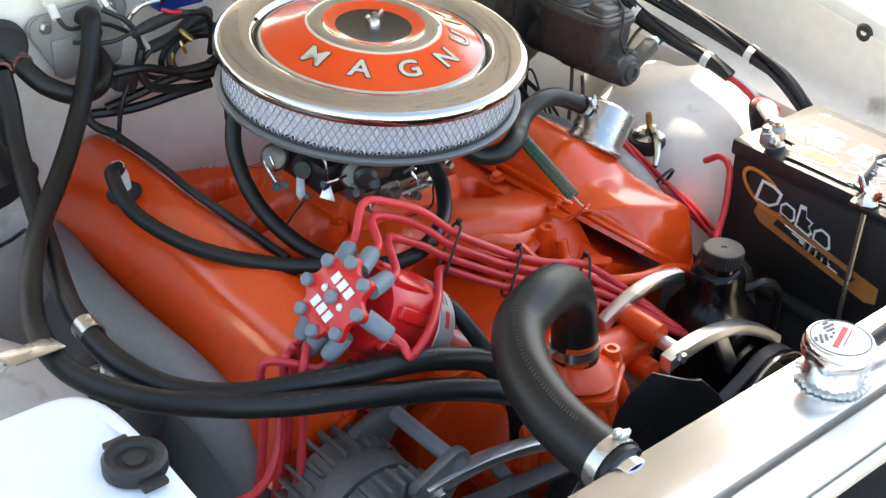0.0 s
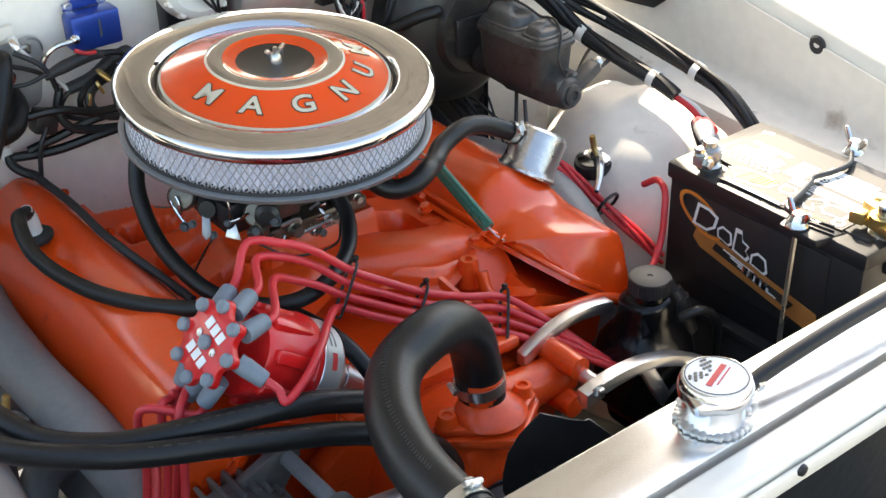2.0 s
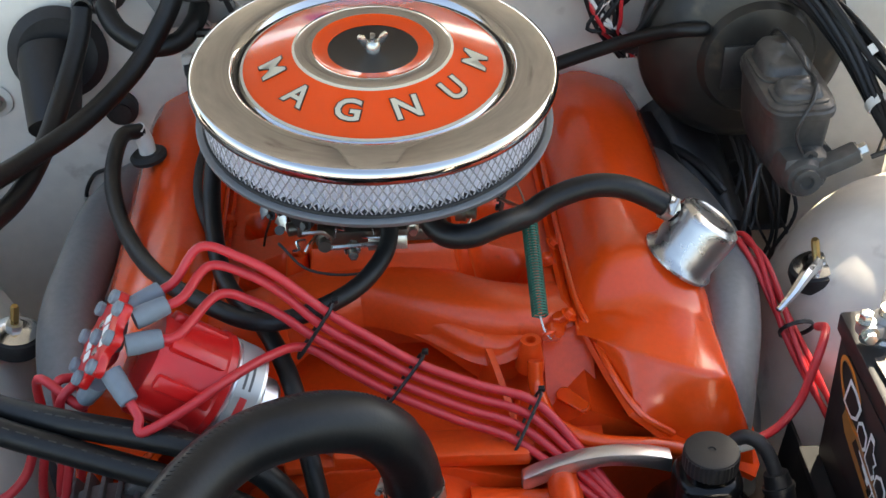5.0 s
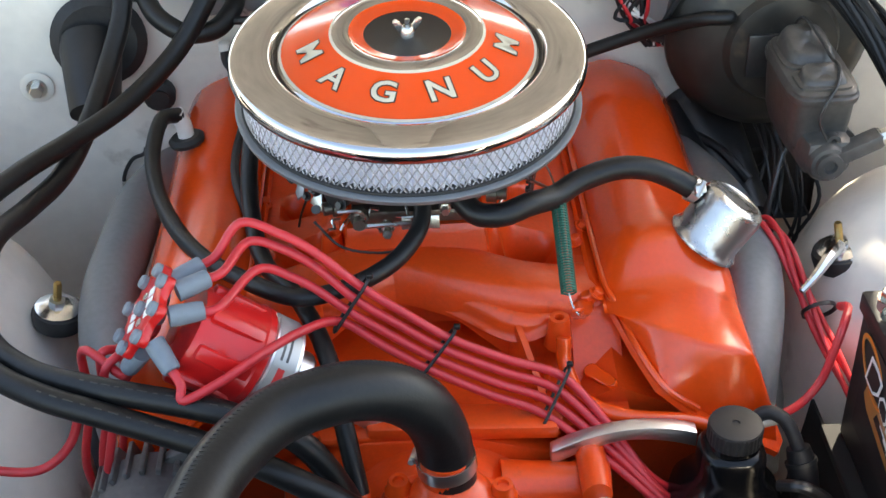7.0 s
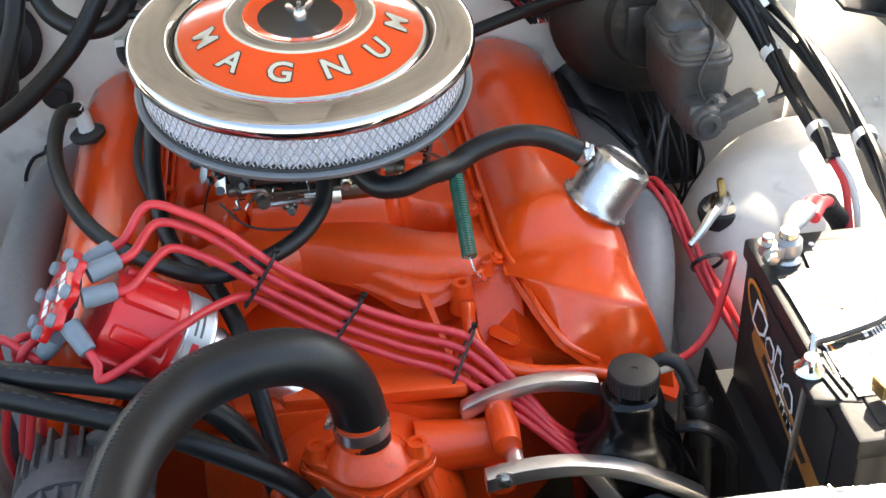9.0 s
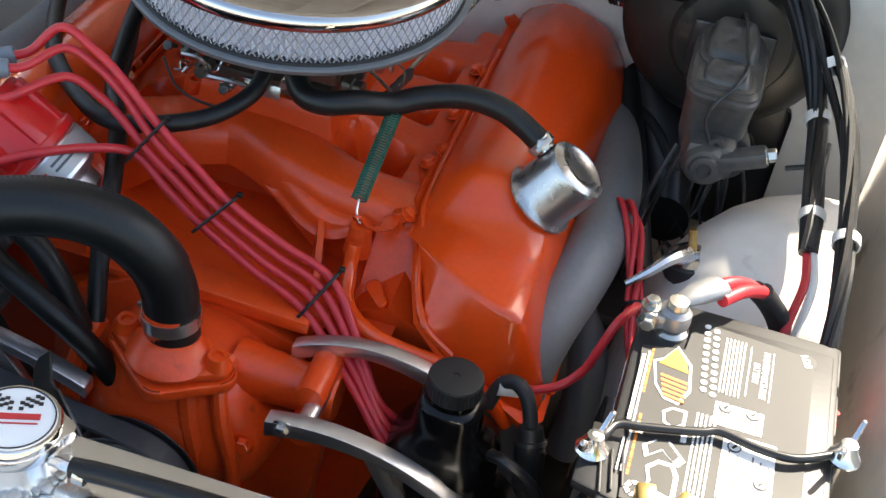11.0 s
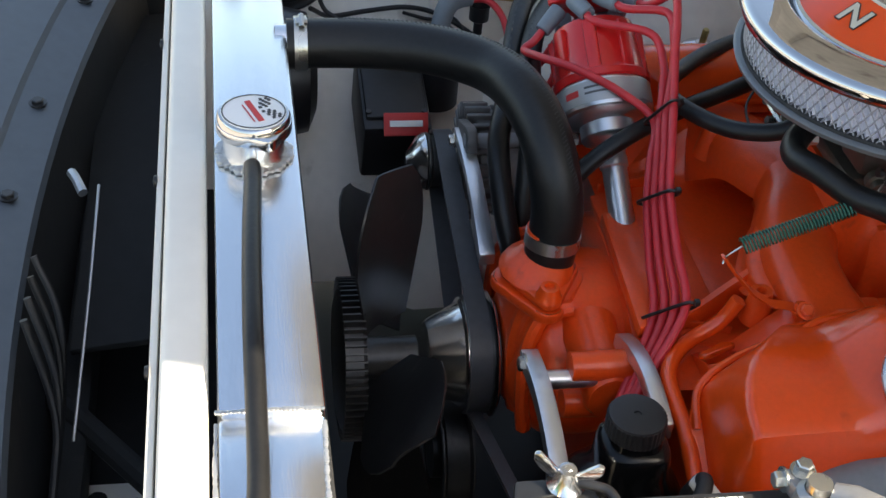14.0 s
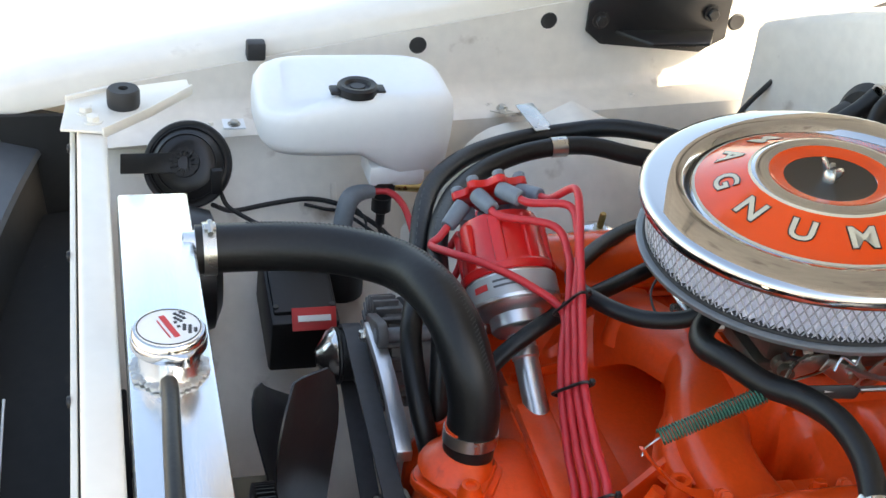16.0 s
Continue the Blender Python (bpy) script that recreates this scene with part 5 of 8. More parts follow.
HH = [[(-0.020, -0.345, 0.640), (-0.060, -0.362, 0.715), (-0.115, -0.364, 0.762), (-0.172, -0.348, 0.784), (-0.229, -0.333, 0.797), (-0.282, -0.319, 0.808), (-0.334, -0.301, 0.815), (-0.382, -0.272, 0.819), (-0.434, -0.220, 0.820), (-0.467, -0.150, 0.822), (-0.468, -0.085, 0.831), (-0.448, -0.030, 0.845), (-0.415, 0.030, 0.848), (-0.375, 0.092, 0.846), (-0.325, 0.150, 0.856), (-0.272, 0.205, 0.888), (-0.234, 0.240, 0.935), (-0.214, 0.265, 0.975), (-0.210, 0.293, 0.966)],
      [(-0.060, -0.340, 0.640), (-0.072, -0.340, 0.710), (-0.108, -0.333, 0.775), (-0.158, -0.326, 0.802), (-0.207, -0.318, 0.814), (-0.254, -0.305, 0.816), (-0.298, -0.288, 0.814), (-0.356, -0.258, 0.810), (-0.403, -0.213, 0.813), (-0.428, -0.148, 0.824), (-0.426, -0.075, 0.832), (-0.408, -0.010, 0.824), (-0.386, 0.060, 0.820), (-0.368, 0.130, 0.838), (-0.350, 0.200, 0.876), (-0.336, 0.240, 0.912), (-0.331, 0.262, 0.938)],
      [(-0.305, 0.268, 0.942), (-0.302, 0.255, 0.934), (-0.288, 0.240, 0.918), (-0.258, 0.232, 0.902), (-0.225, 0.240, 0.902), (-0.206, 0.262, 0.915), (-0.202, 0.292, 0.922)]]
for pts in HH:
    h = thing("heater_hose", pts[0], "black rubber heater hose running along the inner fender", "hose", "heater hoses")
    part("hose", tube(pts, 0.0118, 18, 8), RUBBER, h)
    mark = bmesh.new()
    p = smooth_path(pts, 8)
    for q in range(26, 50, 2) if len(pts) > 10 else ():
        t = (p[q + 1] - p[q]).normalized()
        side = t.cross(Vector((0, 0, 1))).normalized()
        up = side.cross(t)
        rbox(p[q] + (up * 0.9 - side * 0.3).normalized() * 0.0118, (0.0045 + 0.0025 * ((q * 7) % 3), 0.0014, 0.0005), 0, Matrix((t, side, up)).transposed().to_4x4(), mark)
    if len(pts) > 10:
        part("print_bar", mark, HOSE_PRINT, h)
hc = thing("hose_clip", (-0.49, -0.085, 0.80), "bent bright metal clip holding the heater hoses", "clip")
part("band", lathe([(0.0120, -0.010), (0.0132, -0.010), (0.0132, 0.010), (0.0120, 0.010), (0.0120, -0.010)], axes_to((-0.428, -0.108, 0.8298), (0.02, 1, 0.07)), 24), STEEL, hc, "flat bright band round one hose")
part("strap", rbox((-0.492, -0.122, 0.842), (0.060, 0.026, 0.0018), 0.0005, pose(0, 0, 0, 0, 10, 12)), STEEL, hc)
part("strap", rbox((-0.548, -0.118, 0.822), (0.075, 0.022, 0.0018), 0.0005, pose(0, 0, 0, 0, -28, 4)), STEEL, hc)
part("tab", rbox((-0.622, -0.112, 0.788), (0.090, 0.024, 0.0018), 0.0005, pose(0, 0, 0, 0, -20, 4)), STEEL, hc)
part("bolt", bolt((-0.665, -0.108, 0.775), (0, 0, 1), 0.006, 0.005), STEEL, hc)
pv = thing("pcv_hose", (-0.2, 0, 0.83), "black rubber hose from a valve cover grommet to the carburetor", "hose")
part("hose", tube([(-0.262, 0.135, 0.848), (-0.280, 0.115, 0.852), (-0.285, 0.06, 0.832), (-0.262, -0.02, 0.820), (-0.220, -0.10, 0.822), (-0.165, -0.160, 0.828), (-0.115, -0.195, 0.832), (-0.070, -0.190, 0.836), (-0.025, -0.160, 0.840), (0.002, -0.125, 0.852), (0.008, -0.098, 0.868), (0.006, -0.07, 0.875)], 0.0088, 14, 8), RUBBER, pv)
part("pcv_valve", tube([(-0.258, 0.135, 0.815), (-0.260, 0.136, 0.836), (-0.266, 0.133, 0.852)], 0.0095, 12), WHITE_TAPE, pv, "pale plastic valve")
part("grommet", lathe([(0, 0), (0.020, 0), (0.021, 0.005), (0.016, 0.009), (0, 0.009)], axes_to((-0.258, 0.135, 0.812), (-0.15, 0, 1)), 24), RUBBER_MATT, pv)
vh = thing("vacuum_hose", (-0.15, 0, 0.80), "black rubber hose dropping from the air cleaner into the valley", "hose")
part("hose", tube([(-0.150, 0.060, 0.925), (-0.168, 0.035, 0.880), (-0.172, -0.02, 0.835), (-0.155, -0.10, 0.808), (-0.115, -0.170, 0.808), (-0.088, -0.235, 0.792), (-0.075, -0.285, 0.757), (-0.062, -0.325, 0.70)], 0.0092, 14, 8), RUBBER, vh)
part("hose", tube([(-0.204, 0.266, 0.825), (-0.199, 0.235, 0.820), (-0.196, 0.190, 0.819), (-0.196, 0.140, 0.819), (-0.198, 0.095, 0.819), (-0.196, 0.055, 0.818), (-0.190, 0.025, 0.812), (-0.178, -0.010, 0.800), (-0.165, -0.060, 0.787)], 0.005, 10, 6), RUBBER_MATT, vh)

# ---- pulleys, belts, fan, accessories ----
def yaxis(x, y, z):
    """A pose whose z points to the front of the car."""
    return axes_to((x, y, z), (0, -1, 0))
def pulley_profile(r, w, hub):
    return [(0, 0), (hub, 0), (hub, 0.002), (r * 0.9, 0.002), (r + 0.004, 0.0), (r + 0.004, 0.002), (r, 0.005), (r, w - 0.005), (r + 0.004, w - 0.002), (r + 0.004, w), (r * 0.9, w), (r * 0.7, w * 0.5), (hub, w * 0.5), (hub, w + 0.004), (0, w + 0.004)]
def belt(a, ra, b, rb, y, w, name="drive_belt"):
    """A flat belt round two pulleys in the x, z plane."""
    ax, az = a
    bx, bz = b
    d = math.hypot(bx - ax, bz - az)
    base = math.atan2(bz - az, bx - ax)
    off = math.acos((ra - rb) / d)
    pts = [(ax + ra * math.cos(base + t), az + ra * math.sin(base + t)) for t in np.linspace(off, 2 * math.pi - off, 30)]
    pts += [(bx + rb * math.cos(base + t), bz + rb * math.sin(base + t)) for t in np.linspace(-off, off, 22)]
    sec = []
    n = len(pts)
    for i in range(n):
        p, q = Vector(pts[i - 1]), Vector(pts[(i + 1) % n])
        t = (q - p).normalized()
        o = Vector((t.y, -t.x))
        c = Vector(pts[i])
        sec.append([(c.x + o.x * e, y + s, c.y + o.y * e) for e, s in ((0.0, -w / 2), (0.004, -w / 2), (0.004, w / 2), (0.0, w / 2))])
    sec.append(sec[0])
    bm = loft(sec, caps=False)
    bmesh.ops.remove_doubles(bm, verts=bm.verts, dist=1e-6)
    bmesh.ops.recalc_face_normals(bm, faces=bm.faces)
    o = thing("drive_belt", (ax, y, az), "black ribbed rubber drive belt over the pulleys", "belt", "drive belts")
    part("belt", bm, BELT, o)
    return o
WP = (0.004, 0.583)
wp = thing("water_pump_pulley", (WP[0], -0.40, WP[1]), "chrome cone-nosed water pump pulley", "pulley")
part("sheave", lathe(pulley_profile(0.058, 0.030, 0.03), yaxis(WP[0], -0.376, WP[1]), 48), DARK_METAL, wp)
part("nose_cone", lathe([(0.056, 0.028), (0.0595, 0.030), (0.0600, 0.033), (0.0570, 0.035), (0.0545, 0.0355), (0.0385, 0.066), (0.0355, 0.069), (0.0, 0.069)], yaxis(WP[0], -0.376, WP[1]), 56), CONE, wp, "bright spun metal cone")
part("rim_ring", lathe([(0.060, 0.002), (0.0655, 0.002), (0.0660, 0.0035), (0.060, 0.005), (0.060, 0.002)], yaxis(WP[0], -0.376, WP[1]), 56), CHROME_DULL, wp)
fan = thing("cooling_fan", (WP[0], -0.50, WP[1] - 0.2), "black steel cooling fan with a finned clutch hub", "fan")
part("shaft", lathe([(0, 0), (0.022, 0), (0.022, 0.06), (0, 0.06)], yaxis(WP[0], -0.455, WP[1]), 20), DARK_METAL, fan)
cl = part("clutch", lathe([(0, 0), (0.07, 0), (0.075, 0.004), (0.075, 0.022), (0.062, 0.026), (0, 0.028)], yaxis(WP[0], -0.512, WP[1]), 40), DARK_METAL, fan)
for k in range(64):
    a = 2 * math.pi * k / 64
    b = rbox((0.078, 0, 0.012), (0.014, 0.0016, 0.022), 0)
    bmesh.ops.transform(b, matrix=yaxis(WP[0], -0.512, WP[1]) @ Matrix.Rotation(a, 4, "Z"), verts=b.verts)
    part("fin", b, DARK_METAL, cl)
for k in range(5):
    a = radians(3 + 72 * k)
    rows = []
    for i in range(9):
        r = 0.045 + 0.18 * i / 8
        half = 0.020 + 0.028 * min(1, i / 4) - (0.034 * max(0, (i - 4) / 4) ** 2.6)
        rows.append([(c * half, r, 0.012 * math.sin(c * 1.2) + c * half * 0.55 - 0.006 * c * c) for c in np.linspace(-1, 1, 7)])
    b = sheet(rows, 0.0022)
    bmesh.ops.transform(b, matrix=yaxis(WP[0], -0.495, WP[1]) @ Matrix.Rotation(a, 4, "Z"), verts=b.verts)
    part("blade", b, BLACK_PAINT, fan, angle=50)
AL = (-0.256, 0.652)
alt = thing("alternator", (AL[0], -0.33, AL[1] - 0.07), "finned cast alternator, dusty dark grey", "alternator")
part("front_housing", lathe([(0, 0), (0.050, 0), (0.062, -0.008), (0.062, -0.03), (0.056, -0.034), (0, -0.034)], yaxis(AL[0], -0.368, AL[1]), 40), ALTERNATOR, alt)
part("stator_ring", lathe([(0.056, 0), (0.065, 0), (0.065, -0.03), (0.056, -0.03), (0.056, 0)], yaxis(AL[0], -0.335, AL[1]), 40), ALTERNATOR, alt)
part("rear_housing", lathe([(0.056, 0), (0.062, -0.002), (0.062, -0.035), (0.048, -0.048), (0, -0.050)], yaxis(AL[0], -0.305, AL[1]), 40), ALTERNATOR, alt)
for k in range(26):
    a = 2 * math.pi * k / 26
    for rr, y0, hh in ((0.060, -0.372, 0.03), (0.059, -0.30, 0.045)):
        b = rbox((rr, 0, -hh / 2), (0.018, 0.005, hh), 0.0015)
        bmesh.ops.transform(b, matrix=yaxis(AL[0], y0, AL[1]) @ Matrix.Rotation(a, 4, "Z"), verts=b.verts)
        part("cooling_fin", b, ALTERNATOR, alt)
part("through_bolt", tube([(-0.190, -0.385, 0.722), (-0.190, -0.33, 0.722), (-0.190, -0.275, 0.722)], 0.0085, 14), HEADER, alt)
for y in (-0.372, -0.272):
    part("mount_ear", prism(rounded_hull([(-0.190, 0.722, 0.016), (AL[0] + 0.045, AL[1] + 0.040, 0.016), (AL[0] + 0.020, AL[1] + 0.058, 0.010)]), 0.012, Matrix(((1, 0, 0, 0), (0, 0, -1, y), (0, 1, 0, 0), (0, 0, 0, 1))), 0.002), ALTERNATOR, alt)
part("pulley", lathe(pulley_profile(0.030, 0.024, 0.014), yaxis(AL[0], -0.390, AL[1]), 36), DARK_METAL, alt)
part("pulley_nose", lathe([(0.030, 0.0), (0.034, 0.002), (0.030, 0.010), (0.018, 0.018), (0.010, 0.024), (0, 0.024)], yaxis(AL[0], -0.414, AL[1]), 28), CHROME_DULL, alt)
belt(WP, 0.0585, AL, 0.033, -0.396, 0.022)
PS = (0.300, 0.590)
belt((0.004, 0.44), 0.075, PS, 0.055, -0.398, 0.014)
cr = thing("crank_pulley", (0.004, -0.40, 0.36), "dark steel crankshaft pulley low on the engine front", "pulley")
part("sheave", lathe(pulley_profile(0.072, 0.034, 0.03), yaxis(0.004, -0.392, 0.44), 40), DARK_METAL, cr)
ps = thing("power_steering_pump", (PS[0], -0.34, 0.53), "black power steering pump with a ribbed reservoir cap", "pump")
part("body", lathe([(0, 0), (0.05, 0), (0.058, 0.008), (0.058, 0.075), (0.05, 0.085), (0, 0.088)], axes_to((PS[0], -0.290, PS[1]), (0, -1, 0)), 32), GLOSS_BLACK, ps)
part("reservoir", loft([[(0.280 + rx * math.copysign(abs(math.cos(a)) ** 0.7, math.cos(a)), -0.318 + ry * math.copysign(abs(math.sin(a)) ** 0.7, math.sin(a)), z) for a in np.linspace(0, 2 * math.pi, 33)[:-1]] for rx, ry, z in ((0.053, 0.053, 0.60), (0.053, 0.053, 0.656), (0.050, 0.050, 0.674), (0.041, 0.041, 0.688), (0.034, 0.034, 0.696), (0.0310, 0.0310, 0.708), (0.0300, 0.0300, 0.728), (0.0270, 0.0270, 0.734), (0.0225, 0.0225, 0.736), (0.021, 0.021, 0.745))]), GLOSS_BLACK, ps, angle=40)
outl = [((0.0242 + 0.0008 * (k % 2)) * math.cos(2 * math.pi * k / 72), (0.0242 + 0.0008 * (k % 2)) * math.sin(2 * math.pi * k / 72)) for k in range(72)]
c = part("filler_cap", prism(outl, 0.0165, pose(0.280, -0.320, 0.744), 0), PLASTIC, ps, "ribbed black filler cap")
part("cap_top", lathe([(0.0242, 0), (0.0236, 0.0016), (0.022, 0.0022), (0.0035, 0.0020), (0.0030, 0.0008), (0.0, 0.0008)], pose(0.280, -0.320, 0.7605), 40), PLASTIC, c)
part("pulley", lathe(pulley_profile(0.054, 0.022, 0.02), yaxis(PS[0], -0.388, PS[1]), 40), DARK_METAL, ps)
part("pulley_ring", lathe([(0.058, 0), (0.0605, 0), (0.0605, 0.003), (0.058, 0.003), (0.058, 0)], yaxis(PS[0], -0.412, PS[1]), 40), CHROME_DULL, ps)
sh = thing("power_steering_hose", (0.35, -0.29, 0.70), "black rubber steering hose with a crimped sleeve by the battery", "hose")
part("hose", tube([(0.306, -0.272, 0.690), (0.314, -0.268, 0.715), (0.326, -0.270, 0.726), (0.340, -0.278, 0.722), (0.350, -0.290, 0.704), (0.357, -0.303, 0.675), (0.362, -0.314, 0.63), (0.364, -0.32, 0.57)], 0.0070, 14, 8), RUBBER_MATT, sh)
part("sleeve", tube([(0.3515, -0.292, 0.700), (0.356, -0.301, 0.680), (0.361, -0.311, 0.645)], [0.0115, 0.0145, 0.0140], 16), PLASTIC, sh)
part("crimp_ring", lathe([(0.0120, -0.002), (0.0155, -0.002), (0.0155, 0.002), (0.0120, 0.002), (0.0120, -0.002)], axes_to((0.3545, -0.298, 0.687), (0.25, -0.5, -0.9)), 18), DARK_METAL, sh)
part("pressure_line", tube([(0.325, -0.33, 0.69), (0.345, -0.345, 0.70), (0.375, -0.345, 0.67), (0.385, -0.34, 0.60)], 0.006, 10, 6), BLACK_PAINT, sh)

def arch(p0, p1, sag, y, depth, height, name, label):
    """A polished plate bracket, arched upwards, standing across the engine's front."""
    (x0, z0), (x1, z1) = p0, p1
    top, low = [], []
    for u in np.linspace(0, 1, 15):
        x, z = x0 + (x1 - x0) * u, z0 + (z1 - z0) * u + sag * 4 * u * (1 - u)
        top.append((x, z))
        low.append((x, z - height * (0.75 + 0.5 * abs(u - 0.5))))
    m = Matrix(((1, 0, 0, 0), (0, 0, -1, y), (0, 1, 0, 0), (0, 0, 0, 1)))
    b = thing(name, (x0, y, min(z0, z1) - height), label, "bracket", "accessory brackets")
    part("plate", prism(top + low[::-1], depth, m, 0.0015), BILLET, b)
    return b, m
b1, m1 = arch((0.118, 0.706), (0.255, 0.722), 0.016, -0.274, 0.015, 0.018, "accessory_bracket", "polished aluminium arched bracket behind the steering pump")
b2, m2 = arch((0.128, 0.700), (0.345, 0.640), 0.030, -0.364, 0.017, 0.018, "accessory_bracket", "polished aluminium arched bracket with cut-outs over the pump pulley")
part("strut", prism([(0.215, 0.690), (0.235, 0.690), (0.300, 0.580), (0.282, 0.575)], 0.010, m2, 0.0015), BILLET, b2)
part("standoff", lathe([(0, 0), (0.009, 0), (0.009, 0.05), (0, 0.05)], axes_to((0.160, -0.366, 0.690), (0, 1, 0)), 16), BILLET, b2)
part("bolt", bolt((0.145, -0.379, 0.697), (0, -1, 0), 0.007, 0.006), STEEL, b2)
b3, m3 = arch((-0.232, 0.714), (-0.040, 0.680), 0.012, -0.372, 0.017, 0.014, "accessory_bracket", "polished aluminium alternator bracket arm")
part("strut", prism([(-0.150, 0.700), (-0.132, 0.698), (-0.070, 0.60), (-0.088, 0.596)], 0.010, m3, 0.0015), BILLET, b3)
part("bolt", bolt((-0.220, -0.390, 0.704), (0, -1, 0), 0.006, 0.005), STEEL, b3)

# ignition box with a small red plate
ib = thing("ignition_box", (-0.42, -0.44, 0.60), "black smooth ignition box with a small red plate, on the apron", "ignition box")
part("body", rbox((-0.420, -0.435, 0.615), (0.14, 0.085, 0.085), 0.005, pose(0, 0, 0, 0, 12, 0)), PLASTIC, ib)
part("lid", rbox((-0.420, -0.435, 0.660), (0.128, 0.076, 0.008), 0.003, pose(0, 0, 0, 0, 12, 0)), PLASTIC, ib)
for x, y in ((-0.475, -0.470), (-0.475, -0.400), (-0.365, -0.470), (-0.365, -0.400)):
    part("lid_screw", lathe([(0, 0), (0.004, 0), (0.0035, 0.002), (0, 0.0025)], axes_to((x, y, 0.664 - 0.21 * (x + 0.42)), (0.21, 0, 1)), 12), DARK_METAL, ib)
tag = part("red_plate", rbox((-0.330, -0.428, 0.656), (0.003, 0.054, 0.028), 0.0008, pose(0, 0, 0, 0, -35, 0)), RED_INK, ib, "small red plate with white script bars")
part("script_bar", rbox((-0.3275, -0.428, 0.6585), (0.002, 0.040, 0.0075), 0.0003, pose(0, 0, 0, 0, -35, 0)), WHITE_INK, tag)
part("script_bar", rbox((-0.3315, -0.428, 0.6495), (0.002, 0.040, 0.0035), 0.0003, pose(0, 0, 0, 0, -35, 0)), DECAL_CREAM, tag)
co = thing("ignition_coil_lead", (-0.43, -0.30, 0.70), "red coil lead with a grey angled boot on the apron", "lead")
part("boot", tube([(-0.470, -0.372, 0.690), (-0.474, -0.368, 0.722), (-0.479, -0.360, 0.740), (-0.484, -0.345, 0.744), (-0.487, -0.330, 0.743)], [0.0125, 0.0125, 0.0130, 0.0105, 0.0085], 14), GREY_BOOT, co, "grey angled boot")
part("lead", tube([(-0.487, -0.332, 0.743), (-0.480, -0.310, 0.745), (-0.452, -0.296, 0.738), (-0.405, -0.292, 0.722), (-0.360, -0.288, 0.715), (-0.330, -0.276, 0.735), (-0.315, -0.262, 0.775)], 0.0045, 12), RED_WIRE, co)
part("coil_top", lathe([(0, 0), (0.012, 0), (0.014, -0.010), (0.030, -0.016), (0.032, -0.022), (0.032, -0.09), (0, -0.09)], axes_to((-0.470, -0.372, 0.695), (0, 0, 1)), 26), PLASTIC, co)

# ---- battery ----
BX0, BX1, BY0, BY1, BZ0, BZ1 = 0.417, 0.592, -0.506, -0.210, 0.645, 0.822
bc = ((BX0 + BX1) / 2, (BY0 + BY1) / 2)
bt = thing("battery", (bc[0], bc[1], BZ0), "black car battery with a printed white and gold label", "battery")
part("case", rbox((bc[0], bc[1], 0.725), (0.168, 0.290, 0.164), 0.006), PLASTIC, bt)
part("cover", rbox((bc[0], bc[1], 0.810), (0.175, 0.296, 0.022), 0.004), PLASTIC, bt, "black battery cover")
part("cover_deck", prism([(0.440, -0.490), (0.586, -0.490), (0.586, -0.228), (0.470, -0.228), (0.462, -0.275), (0.428, -0.290), (0.428, -0.385), (0.440, -0.400)], 0.006, pose(0, 0, 0.818), 0.002), PLASTIC, bt)
part("hold_down_ledge", prism([(0.398, -0.452), (0.440, -0.462), (0.446, -0.388), (0.398, -0.400)], 0.010, pose(0, 0, 0.813), 0.003), PLASTIC, bt)
for k in range(3):
    part("ledge_rib", rbox((0.417 + 0.008 * k, -0.436 + 0.004 * k, 0.8245), (0.0022, 0.046 - 0.004 * k, 0.003), 0.0008, pose(0, 0, 0, 0, 0, 8)), PLASTIC, bt)
for k in range(3):
    part("cover_step", rbox((0.5915, -0.290 + 0.06 * k - 0.06, 0.808), (0.006, 0.05, 0.014), 0.002), PLASTIC, bt)
for s in (-1, 1):
    part("handle_lip", rbox((bc[0], bc[1] + s * 0.148, 0.790), (0.10, 0.008, 0.014), 0.002), PLASTIC, bt)
# top label: lettering reads from the front inner side; a second pane lies along the outer half
LB = Matrix(((0, 1, 0, 0.495), (-1, 0, 0, -0.345), (0, 0, 1, 0.8246), (0, 0, 0, 1)))
tl = part("top_label", placed(prism([(-0.062, -0.070), (0.112, -0.060), (0.112, 0.074), (-0.104, 0.074), (-0.112, -0.030), (-0.070, -0.034)], 0.0006), LB), LABEL_BLACK, bt, "black and white printed top label")
def on_label(bm, m=LB, flip=-1):
    bmesh.ops.transform(bm, matrix=m @ Matrix.Translation((0, 0, 0.0007)) @ Matrix.Diagonal((1, flip, 1, 1)), verts=bm.verts)
    bmesh.ops.recalc_face_normals(bm, faces=bm.faces)
    return bm
def stroke(points, w, lift, name, mat, parent, put):
    """A flat printed stroke of even width along points, one shape of its own."""
    p = [Vector((x, y, 0)) for x, y in points]
    left, right = [], []
    for i, q in enumerate(p):
        t = (p[min(i + 1, len(p) - 1)] - p[max(i - 1, 0)]).normalized()
        n_ = Vector((-t.y, t.x, 0)) * w / 2
        left.append(((q + n_).x, (q + n_).y))
        right.append(((q - n_).x, (q - n_).y))
    return part(name, put(prism(left + right[::-1], 0.0005, Matrix.Translation((0, 0, lift)))), mat, parent)
